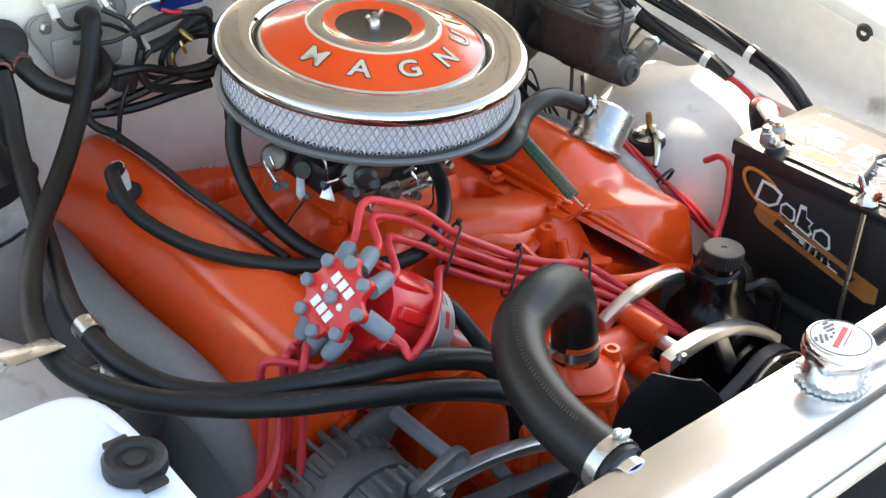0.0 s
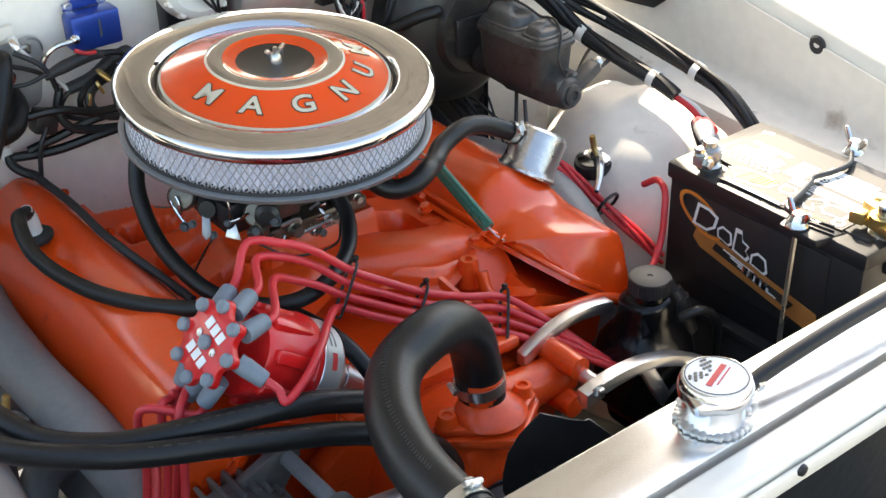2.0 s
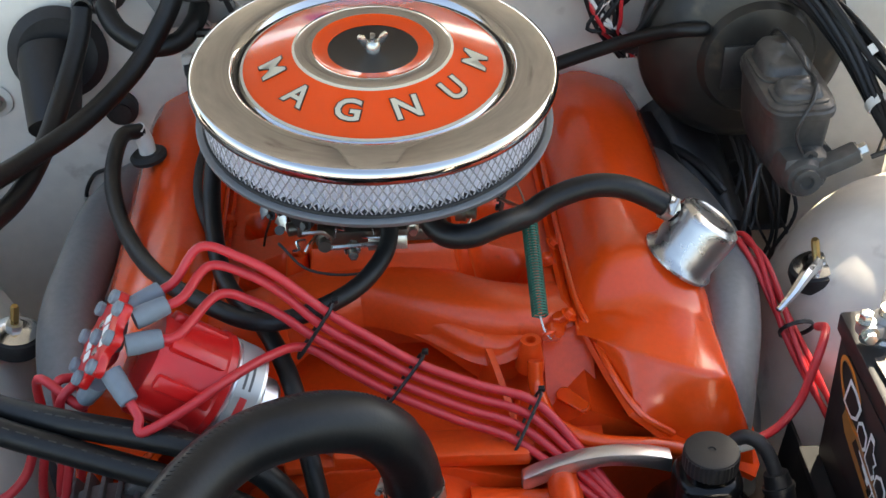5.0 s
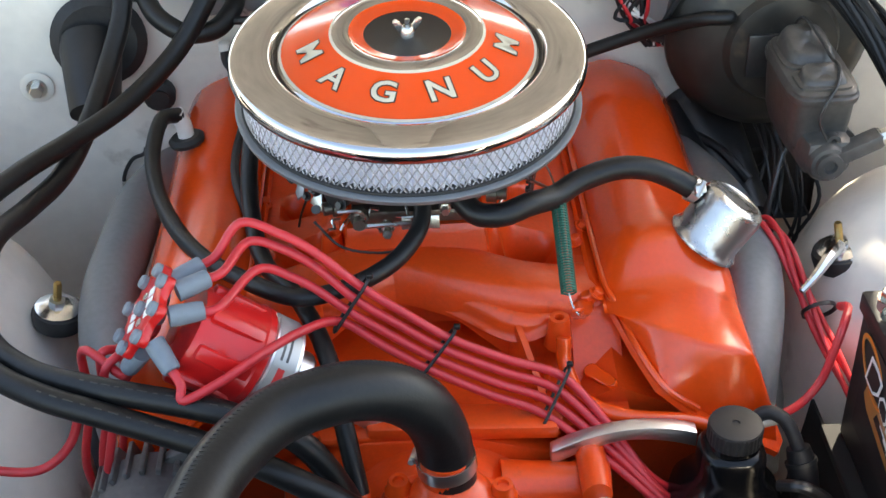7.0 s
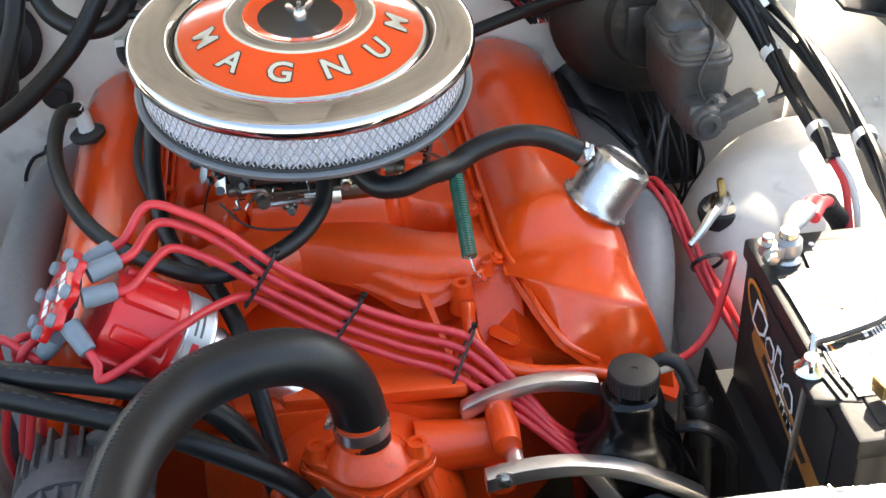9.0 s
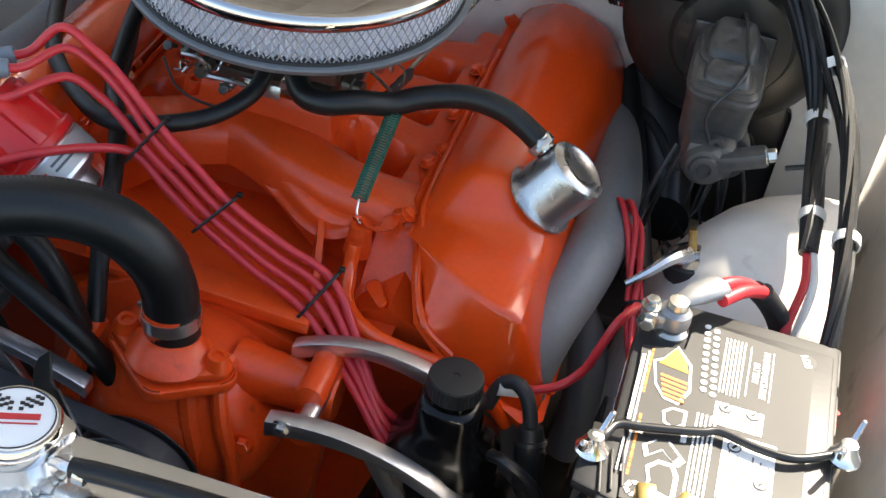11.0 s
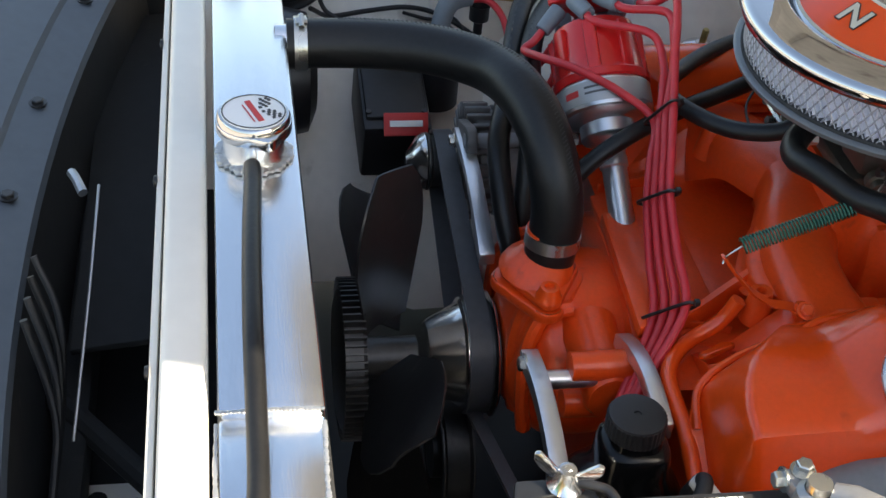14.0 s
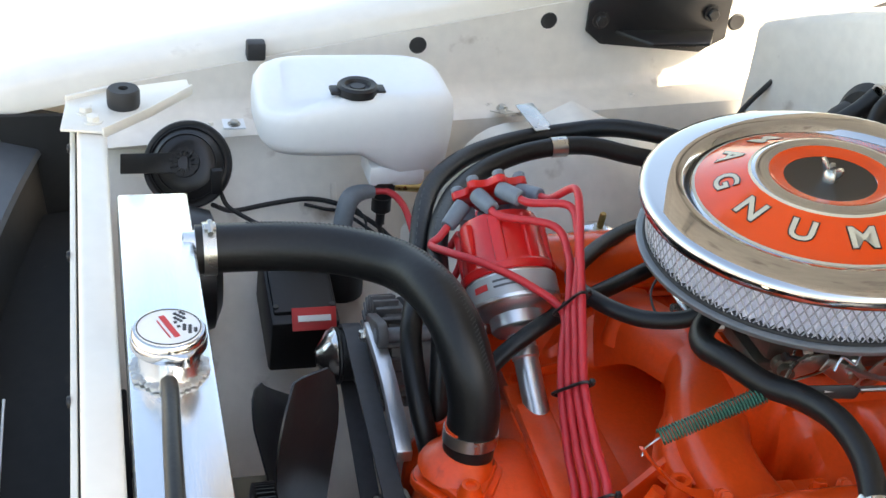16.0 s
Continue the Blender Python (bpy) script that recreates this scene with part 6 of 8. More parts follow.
# large mark: white edged slanted black shapes that touch, closing in a pointed badge with a gold tip
SHAPES = (((0.002, 0.026), (0.016, 0.026), (0.022, 0.033), (0.018, 0.040), (0.008, 0.042), (0.002, 0.036)),
          ((0.024, 0.024), (0.033, 0.024), (0.036, 0.034), (0.050, 0.022), (0.057, 0.026), (0.046, 0.037), (0.056, 0.047), (0.046, 0.050), (0.038, 0.042), (0.036, 0.056), (0.027, 0.056)),
          ((0.058, 0.028), (0.068, 0.024), (0.090, 0.024), (0.087, 0.044), (0.078, 0.042), (0.066, 0.045), (0.058, 0.038)))
for shape in SHAPES:
    shape = [(1.10 * (x - 0.002) + 0.004, 1.12 * (y - 0.040) + 0.039) for x, y in shape]
    cx, cy = sum(q[0] for q in shape) / len(shape), sum(q[1] for q in shape) / len(shape)
    part("white_mark", on_label(prism([(cx + (x - cx) * 1.10, cy + (y - cy) * 1.12) for x, y in shape], 0.0005)), WHITE_INK, tl)
    part("black_mark", on_label(prism([(cx + (x - cx) * 0.84, cy + (y - cy) * 0.82) for x, y in shape], 0.0009)), LABEL_BLACK, tl)
part("white_dot", on_label(lathe([(0.0032, 0), (0.0032, 0.0006), (0, 0.0007)], Matrix.Translation((0.098, 0.030, 0)), 14)), WHITE_INK, tl)
badge = [(-0.071, 0.040), (-0.052, 0.026), (-0.020, 0.023), (-0.001, 0.031), (-0.004, 0.044), (-0.018, 0.053), (-0.046, 0.058), (-0.052, 0.050)]
part("badge_edge", on_label(prism(badge, 0.0005)), WHITE_INK, tl)
part("badge", on_label(prism([(0.90 * (x + 0.033) - 0.033, 0.86 * (y - 0.040) + 0.040) for x, y in badge], 0.0009)), LABEL_BLACK, tl)
part("badge_gold", on_label(prism([(-0.068, 0.041), (-0.053, 0.031), (-0.040, 0.028), (-0.044, 0.053), (-0.050, 0.050)], 0.0013)), GOLD_BRIGHT, tl)
for k in range(5):
    part("badge_stripe", on_label(prism([(-0.029 + 0.0055 * k, 0.027), (-0.026 + 0.0055 * k, 0.027), (-0.029 + 0.0055 * k, 0.050 - 0.0012 * k), (-0.032 + 0.0055 * k, 0.050 - 0.0012 * k)], 0.0013)), ORANGE_INK, tl)
# recycling ring of six white cells
for k in range(6):
    a0 = k * math.pi / 3
    ring = [(0.100 + r * math.cos(a0 + d), 0.050 + r * math.sin(a0 + d)) for r, d in ((0.0045, -0.38), (0.0085, -0.40), (0.0085, 0.40), (0.0045, 0.38))]
    part("ring_mark", on_label(prism(ring, 0.0006)), WHITE_INK, tl)
def print_lines(x0, x1, y0, rows, mat, seed, gap=0.0036, h=0.0018, slant=0.0):
    """Rows of word-like bars too small to read, one mesh of print."""
    rnd = random.Random(seed)
    bm = bmesh.new()
    for row in range(rows):
        x = x0
        while x < x1:
            w = min(rnd.uniform(0.002, 0.009), x1 - x)
            rbox((x + w / 2, y0 - gap * row + slant * (x - x0), 0), (w, h, 0.0005), 0, bm=bm)
            x += w + 0.0011
    return tagged(part("small_print", on_label(bm), mat, tl), kind="stuff")
print_lines(-0.050, 0.030, 0.0665, 1, WHITE_INK, 1, h=0.0030)
print_lines(-0.055, 0.080, 0.0625, 1, WHITE_INK, 2, h=0.0016)
print_lines(-0.060, -0.005, 0.0600, 1, ORANGE_INK, 3, h=0.0020)
print_lines(0.020, 0.088, 0.0580, 1, ORANGE_INK, 5, h=0.0022)
print_lines(0.050, 0.086, 0.0665, 2, WHITE_INK, 6, h=0.0016)
print_lines(0.000, 0.105, 0.0140, 5, WHITE_INK, 7, h=0.0017)
print_lines(-0.100, -0.030, 0.0010, 6, WHITE_INK, 8, h=0.0015, gap=0.0032)
for (x, y, w, h) in ((-0.006, -0.018, 0.026, 0.040), (0.048, -0.030, 0.070, 0.042), (0.096, -0.026, 0.022, 0.034)):
    bx = part("white_panel", on_label(rbox((x, y, 0), (w, h, 0.0006), 0)), WHITE_INK, tl)
    for k in range(6):
        part("panel_bar", on_label(rbox((x + w * 0.08, y + h * (0.36 - 0.15 * k), 0.0006), (w * (0.62 - 0.1 * (k % 3)), 0.0012, 0.0005), 0)), BAR_GREY, bx)
    for q in range(2):
        at = (x - w * 0.30 + w * 0.45 * q * (w > 0.05), y + h * (0.28 - 0.56 * q), 0)
        part("warning_sign", on_label(lathe([(0.0058, 0.0006), (0.0058, 0.0010), (0, 0.0010)], Matrix.Translation(at), 18)), LABEL_BLACK, bx)
        part("warning_sign", on_label(lathe([(0.0046, 0.0010), (0.0046, 0.0013), (0, 0.0013)], Matrix.Translation(at), 18)), WHITE_INK, bx)
        part("warning_sign", on_label(rbox((at[0], at[1], 0.0014), (0.0055, 0.0022, 0.0004), 0, pose(0, 0, 0, 0, 0, 35))), LABEL_BLACK, bx)
for row in range(2):
    for k in range(10):
        part("white_dot", on_label(lathe([(0.0028, 0), (0.0028, 0.0006), (0, 0.0007)], Matrix.Translation((-0.107 + 0.0088 * k + 0.003 * row, 0.0190 - 0.0006 * k - 0.0082 * row, 0)), 12)), WHITE_INK, tl)
for word, y in (("MAINTENANCE-FREE", 0.034), ("BATTERY", 0.0265)):
    bm = lettering(word, 0.0078, 0.0002, 0.0001)
    bmesh.ops.transform(bm, matrix=Matrix.Translation((-0.066, y, 0)) @ Matrix.Diagonal((0.80, 1, 1, 1)), verts=bm.verts)
    part("lettering", on_label(bm, LB, 1), WHITE_INK, tl)
for y in (-0.0205, -0.040):
    part("rule", on_label(rbox((-0.066, y, 0), (0.062, 0.0010, 0.0005), 0)), WHITE_INK, tl)
st = part("date_sticker", lathe([(0.0095, 0), (0.0095, 0.0006), (0, 0.0008)], pose(0.562, -0.246, 0.8242), 24), LABEL_BLACK, bt)
bm = lettering("1/20", 0.0095, 0.0002, 0.0001)
bmesh.ops.transform(bm, matrix=pose(0.562, -0.246, 0.8254, 0, 0, -70), verts=bm.verts)
part("lettering", bm, WHITE_INK, st)
# side label facing the engine: orange halo over a brown gold patch
SL = Matrix(((0, 0, -1, BX0 + 0.0025), (-1, 0, 0, -0.352), (0, 1, 0, 0.740), (0, 0, 0, 1)))
def on_side(bm, lift=0.0):
    bmesh.ops.transform(bm, matrix=SL @ Matrix.Translation((0, 0, lift)), verts=bm.verts)
    bmesh.ops.recalc_face_normals(bm, faces=bm.faces)
    return bm
sl = part("side_label", on_side(rbox((0, 0, 0.0), (0.215, 0.112, 0.002), 0.0008)), LABEL_BLACK, bt, "side label with an orange halo, gold patch and white mark")
part("gold_patch", on_side(prism([(-0.092, -0.004), (-0.080, -0.014), (0.085, -0.050), (0.100, -0.046), (0.100, -0.024), (0.060, -0.016), (-0.060, 0.010), (-0.088, 0.008)], 0.0006), 0.001), GOLD_INK, sl)
part("dark_patch", on_side(prism([(-0.060, -0.008), (0.060, -0.036), (0.068, -0.026), (0.045, -0.020), (-0.055, 0.002)], 0.0009), 0.001), LABEL_BLACK, sl)
for k in range(4):
    part("panel_bar", on_side(rbox((-0.018 + 0.012 * k, -0.006 - 0.0060 * k, 0.0), (0.05, 0.0018, 0.0005), 0, pose(0, 0, 0, 0, 0, -13)), 0.0024), WHITE_INK, sl)
HALO = [(-0.082 + 0.034 * math.cos(a), 0.030 + 0.020 * math.sin(a) - 0.012 * math.cos(a)) for a in np.linspace(0.9, 2 * math.pi + 0.3, 25)]
stroke(HALO, 0.0050, 0.0012, "orange_halo", ORANGE_INK, sl, on_side)
stroke([(x * 0.94 - 0.004, y * 0.94 + 0.002) for x, y in HALO], 0.0014, 0.0018, "gold_line", GOLD_INK, sl, on_side)
for shape in (((-0.092, 0.016), (-0.070, 0.014), (-0.058, 0.022), (-0.054, 0.038), (-0.068, 0.044), (-0.086, 0.045)), ((-0.052, 0.014), (-0.034, 0.008), (-0.030, 0.012), (-0.032, 0.026), (-0.046, 0.030), (-0.053, 0.024)), ((-0.028, 0.006), (-0.020, 0.004), (-0.006, 0.000), (-0.002, 0.006), (-0.008, 0.012), (-0.004, 0.020), (-0.014, 0.024), (-0.016, 0.036), (-0.025, 0.036)), ((0.000, 0.000), (0.022, -0.006), (0.026, -0.002), (0.022, 0.014), (0.010, 0.018), (0.001, 0.012))):
    cx, cy = sum(q[0] for q in shape) / len(shape), sum(q[1] for q in shape) / len(shape)
    part("white_mark", on_side(prism([(cx + (x - cx) * 1.06, cy + (y - cy) * 1.06) for x, y in shape], 0.0006), 0.0026), WHITE_INK, sl)
    part("black_mark", on_side(prism([(cx + (x - cx) * 0.80, cy + (y - cy) * 0.80) for x, y in shape], 0.0009), 0.0028), LABEL_BLACK, sl)
for k in range(4):
    part("silver_mark", on_side(rbox((-0.006 + 0.010 * k, -0.014 - 0.0022 * k, 0), (0.008, 0.011, 0.001), 0.0004, pose(0, 0, 0, 0, 0, -12)), 0.003), CHROME_DULL, sl)
# posts and cable clamps
for x, y in ((0.445, -0.252), (0.468, -0.487)):
    part("post", lathe([(0.016, -0.004), (0.016, 0.004), (0.0135, 0.006), (0.010, 0.008), (0.0085, 0.036), (0, 0.037)], pose(x, y, 0.820), 24), STEEL, bt)
pc = thing("battery_cable_clamp", (0.445, -0.252, 0.835), "grey lead cable clamp on the battery post", "clamp")
part("ring", lathe([(0.0095, 0), (0.0140, 0), (0.0148, 0.004), (0.0140, 0.014), (0.0095, 0.018), (0.0095, 0)], pose(0.445, -0.252, 0.831), 24), LEAD, pc)
part("jaw", rbox((0.428, -0.257, 0.837), (0.020, 0.020, 0.014), 0.003, pose(0, 0, 0, 0, 0, 15)), LEAD, pc)
part("jaw_bolt", bolt((0.424, -0.254, 0.844), (0, 0, 1), 0.0065, 0.008), STEEL, pc)
part("jaw_nut", bolt((0.424, -0.266, 0.837), (0, -1, 0), 0.0065, 0.007), STEEL, pc)
part("barrel", loft([[(Vector((x, y, z)) + Vector((0.8 * math.cos(a) * w, 0.6 * -math.cos(a) * w, math.sin(a) * h)))[:] for a in np.linspace(0, 2 * math.pi, 17)[:-1]] for x, y, z, w, h in ((0.448, -0.243, 0.850, 0.008, 0.004), (0.458, -0.232, 0.852, 0.012, 0.007), (0.474, -0.214, 0.851, 0.013, 0.009), (0.478, -0.210, 0.850, 0.012, 0.008))]), LEAD, pc)
for k in range(2):
    o = 0.013 * k
    rc = thing("battery_cable", (0.48, -0.20, 0.84), "red battery cable running into a black sleeve", "cable", "battery cables")
    part("cable", tube([(0.468 + o, -0.222 - o * 0.2, 0.851 - o * 0.3), (0.484 + o, -0.200, 0.848 - o * 0.4), (0.500 + o * 0.8, -0.182, 0.838 - o * 0.3), (0.516 + o * 0.5, -0.168, 0.822), (0.532 + o * 0.4, -0.160, 0.800)], 0.0062, 12), RED_WIRE, rc)
    part("sleeve", tube([(0.510 + o * 0.6, -0.173, 0.829), (0.524 + o * 0.4, -0.164, 0.812), (0.540 + o * 0.4, -0.158, 0.788), (0.552, -0.158, 0.762 - o)], 0.0090, 12), RUBBER_MATT, rc)
    part("tail", tube([(0.552, -0.158, 0.764 - o), (0.568 + o, -0.160, 0.742), (0.590 + o, -0.165, 0.728), (0.62, -0.18, 0.715 - o)], 0.0060, 10), RED_WIRE, rc)
dk = thing("battery_disconnect", (0.468, -0.515, 0.822), "green knob battery disconnect in a brass clamp", "battery switch")
KN = pose(0.468, -0.527, 0.838, 6, 4, 0)
outl = [((0.0190 + 0.0010 * math.cos(26 * a)) * math.cos(a), (0.0190 + 0.0010 * math.cos(26 * a)) * math.sin(a)) for a in np.linspace(0, 2 * math.pi, 157)[:-1]]
part("knob", prism(outl, 0.015, KN, 0.0), GREEN, dk, "round green plastic knob")
part("knob_rim", lathe([(0.0196, 0), (0.0180, 0.0022), (0.0115, 0.0024), (0.0100, 0.0015), (0.0090, -0.006), (0, -0.006)], KN @ Matrix.Translation((0, 0, 0.015)), 40), GREEN, dk)
part("knob_screw", lathe([(0, 0), (0.0055, 0), (0.0050, 0.0025), (0, 0.003)], KN @ Matrix.Translation((0, 0, 0.0095)), 14), BRASS, dk)
part("brass_body", prism([(-0.020, -0.026), (0.006, -0.030), (0.016, -0.010), (0.018, 0.020), (0.012, 0.046), (-0.014, 0.048), (-0.018, 0.016)], 0.010, pose(0.468, -0.512, 0.829, 0, 0, -4), 0.002), BRASS, dk)
part("brass_collar", lathe([(0.0100, 0), (0.0165, 0), (0.0165, 0.012), (0.0100, 0.012), (0.0100, 0)], pose(0.468, -0.487, 0.833), 24), BRASS, dk)
part("brass_jaw", rbox((0.453, -0.464, 0.840), (0.015, 0.018, 0.015), 0.002, pose(0, 0, 0, 0, 0, 12)), BRASS, dk)
part("brass_jaw", rbox((0.481, -0.462, 0.840), (0.012, 0.022, 0.012), 0.002, pose(0, 0, 0, 0, 0, -16)), BRASS, dk)
part("clamp_bolt", lathe([(0, 0), (0.0100, 0), (0.0100, 0.004), (0.0085, 0.006), (0, 0.0065)], pose(0.468, -0.487, 0.853), 24), CHROME_DULL, dk)
part("wing_screw", lathe([(0, 0), (0.0040, 0), (0.0040, 0.010), (0.0065, 0.012), (0.0060, 0.020), (0, 0.021)], axes_to((0.486, -0.460, 0.838), (1, 0.25, -0.1)), 10), BRASS, dk)
ng = thing("ground_cable", (0.45, -0.55, 0.78), "black ground cable with a silver lug beside the battery", "cable")
part("lug", lathe([(0, 0.014), (0.0085, 0.014), (0.0095, 0.010), (0.0095, 0.0), (0.0075, -0.004), (0.0095, -0.006), (0.0095, -0.012), (0.0080, -0.014), (0.0098, -0.016), (0.0100, -0.034), (0, -0.034)], pose(0.448, -0.553, 0.842, 14, 0, 0), 20), CHROME_DULL, ng)
part("cable", tube([(0.448, -0.546, 0.815), (0.447, -0.541, 0.79), (0.448, -0.535, 0.72), (0.455, -0.53, 0.64)], 0.0085, 12), RUBBER_MATT, ng)
hd_ = thing("battery_hold_down", (0.41, -0.42, 0.83), "bent hold-down rod with zinc wing nuts across the battery", "hold-down")
part("rod", tube([(0.408, -0.416, 0.829), (0.414, -0.405, 0.832), (0.421, -0.391, 0.832), (0.440, -0.386, 0.832), (0.468, -0.378, 0.832), (0.486, -0.372, 0.832), (0.500, -0.366, 0.832), (0.530, -0.372, 0.832), (0.560, -0.371, 0.832), (0.590, -0.352, 0.830), (0.598, -0.349, 0.828)], 0.0036, 12), BLACK_PAINT, hd_)
for (x, y, z) in ((0.407, -0.418, 0.824), (0.598, -0.349, 0.826)):
    part("hook_bolt", tube([(x, y, z + 0.018), (x - 0.002, y, 0.78), (x - 0.005, y, 0.70), (x - 0.004, y, 0.64)], 0.0030, 8), STEEL, hd_)
    wn_ = part("wing_nut", lathe([(0.003, 0), (0.0135, 0), (0.0135, 0.002), (0.0120, 0.004), (0.0085, 0.010), (0.0065, 0.017), (0, 0.018)], pose(x, y, z), 20), CHROME_DULL, hd_)
    for s in (-1, 1):
        wing = [(s * 0.005, 0.004), (s * 0.011, 0.007), (s * 0.019, 0.013), (s * 0.0245, 0.020), (s * 0.0245, 0.026), (s * 0.020, 0.0275), (s * 0.013, 0.021), (s * 0.006, 0.014)]
        part("wing", prism(wing if s > 0 else wing[::-1], 0.004, pose(x, y, z, 0, 0, 68) @ Matrix(((1, 0, 0, 0), (0, 0, -1, 0.002), (0, 1, 0, 0), (0, 0, 0, 1))), 0.0012), CHROME_DULL, wn_)
bt2 = thing("battery_tray", (0.5, -0.36, 0.63), "black painted battery tray bolted to the apron", "tray")
part("tray", rbox((0.505, -0.363, 0.638), (0.20, 0.32, 0.012), 0.003), MATT_BLACK, bt2)
# Added black panel: stands in for the deep shade under the battery
part("shade_panel", rbox((0.402, -0.270, 0.540), (0.004, 0.230, 0.190), 0.0015, pose(0, 0, 0, 0, 6, 0)), MATT_BLACK, bt2)
part("brace", rbox((0.60, -0.363, 0.60), (0.05, 0.28, 0.07), 0.003), BLACK_PAINT, bt2)

# ---- washer bottle and horn on the passenger apron ----
wb = thing("washer_bottle", (-0.56, -0.35, 0.78), "translucent white plastic washer bottle with a black cap", "washer bottle")
body = bmesh.new()
secs = []
for z, k, f in ((0.778, 0.90, 0.0), (0.786, 0.96, 0.0), (0.82, 0.99, 0.0), (0.850, 1.0, 0.0), (0.868, 0.985, 0.1), (0.880, 0.93, 0.3), (0.887, 0.84, 0.6), (0.8885, 0.72, 0.8)):
    ring_ = []
    for a in np.linspace(0, 2 * math.pi, 41)[:-1]:
        c, s_ = math.cos(a), math.sin(a)
        x = -0.560 + 0.080 * k * math.copysign(abs(c) ** 0.45, c)
        y = -0.350 + 0.128 * k * math.copysign(abs(s_) ** 0.45, s_)
        zz = z - 0.050 * step(-y, 0.355, 0.47) * f * step(x, -0.60, -0.48)
        zz += 0.030 * step(-y, 0.322, 0.345) * step(-z, -0.83, -0.79)
        ring_.append((x, y, zz))
    secs.append(ring_)
loft(secs, bm=body)
part("tank", body, BOTTLE, wb, angle=60)
part("sump", rbox((-0.515, -0.300, 0.776), (0.06, 0.075, 0.030), 0.008), BOTTLE, wb)
cp_ = part("cap", lathe([(0.020, 0), (0.026, 0.0), (0.026, 0.010), (0.023, 0.013), (0.017, 0.012), (0.015, 0.008), (0.010, 0.008), (0.009, 0.010), (0, 0.010)], pose(-0.510, -0.354, 0.884), 36), PLASTIC, wb, "black snap cap")
part("cap_tab", rbox((-0.510, -0.382, 0.888), (0.022, 0.014, 0.006), 0.002), PLASTIC, cp_)
part("cap_tab", rbox((-0.510, -0.326, 0.888), (0.022, 0.014, 0.006), 0.002), PLASTIC, cp_)
part("pump", lathe([(0, 0), (0.017, 0), (0.017, -0.022), (0.013, -0.026), (0.013, -0.045), (0.006, -0.05), (0.006, -0.066), (0, -0.066)], pose(-0.500, -0.315, 0.766), 20), PLASTIC, wb)
part("pump_elbow", lathe([(0, 0), (0.008, 0), (0.008, 0.05), (0, 0.05)], axes_to((-0.500, -0.30, 0.757), (0.2, 1, 0)), 14), BRASS, wb)
part("washer_line", tube([(-0.515, -0.315, 0.71), (-0.505, -0.31, 0.68), (-0.48, -0.29, 0.655), (-0.44, -0.27, 0.65), (-0.41, -0.26, 0.64)], 0.0035, 8), RUBBER_MATT, wb)
for y in (-0.492, -0.215):
    part("mount_tab", rbox((-0.655, y, 0.776), (0.03, 0.03, 0.003), 0.001), BOTTLE, wb)
    part("mount_screw", bolt((-0.65, y, 0.778), (0, 0, 1), 0.006, 0.005), STEEL, wb)
wb.location.z -= 0.012
hn = thing("horn", (-0.58, -0.56, 0.66), "round black ribbed car horn on a strap bracket", "horn")
HM = axes_to((-0.575, -0.560, 0.745), (0.75, -0.25, 0.55)) @ Matrix.Scale(0.88, 4)
part("shell", lathe([(0, -0.03), (0.04, -0.03), (0.056, -0.018), (0.062, -0.006), (0.062, 0.0), (0.052, 0.004), (0.048, 0.010), (0.034, 0.016), (0.026, 0.017), (0, 0.017)], HM, 40), BLACK_PAINT, hn)
part("hub", lathe([(0.016, 0.016), (0.022, 0.016), (0.022, 0.024), (0.016, 0.024), (0.016, 0.016)], HM, 24), PLASTIC, hn)
for k in range(12):
    a = 2 * math.pi * k / 12
    b = rbox((0.016, 0, 0.021), (0.012, 0.004, 0.008), 0.001)
    bmesh.ops.transform(b, matrix=HM @ Matrix.Rotation(a, 4, "Z"), verts=b.verts)
    part("rib", b, PLASTIC, hn)
part("strap", placed(rbox((0, 0, 0.019), (0.100, 0.030, 0.005), 0.0015), HM @ Matrix.Rotation(radians(8), 4, "Z") @ Matrix.Translation((-0.045, 0, 0))), BLACK_PAINT, hn)
part("connector", rbox((-0.545, -0.525, 0.735), (0.010, 0.014, 0.035), 0.002), PLASTIC, hn)
part("rim_ring", lathe([(0.0645, -0.006), (0.0665, -0.004), (0.0665, 0.001), (0.0645, 0.003), (0.060, 0.002), (0.0645, -0.006)], HM, 44), BLACK_PAINT, hn)
for rr, zz in ((0.055, 0.0035), (0.044, 0.012)):
    part("shell_ridge", lathe([(rr - 0.0018, zz - 0.001), (rr, zz + 0.0016), (rr + 0.0018, zz - 0.001)], HM, 40), BLACK_PAINT, hn)
part("lead", tube([(-0.545, -0.520, 0.718), (-0.543, -0.512, 0.700), (-0.530, -0.498, 0.694), (-0.50, -0.47, 0.690)], 0.003, 8), RUBBER_MATT, hn)
hl = thing("headlight_bucket", (-0.50, -0.60, 0.60), "black headlight bucket behind the support, in shadow", "headlight bucket")
part("bucket", lathe([(0.05, 0), (0.075, 0.01), (0.085, 0.05), (0.085, 0.06), (0, 0.06)], axes_to((-0.45, -0.53, 0.66), (0, -1, 0)), 32), BLACK_PAINT, hl)
aw = thing("apron_wire", (-0.5, -0.45, 0.70), "thin black wire clipped along the apron", "wire")
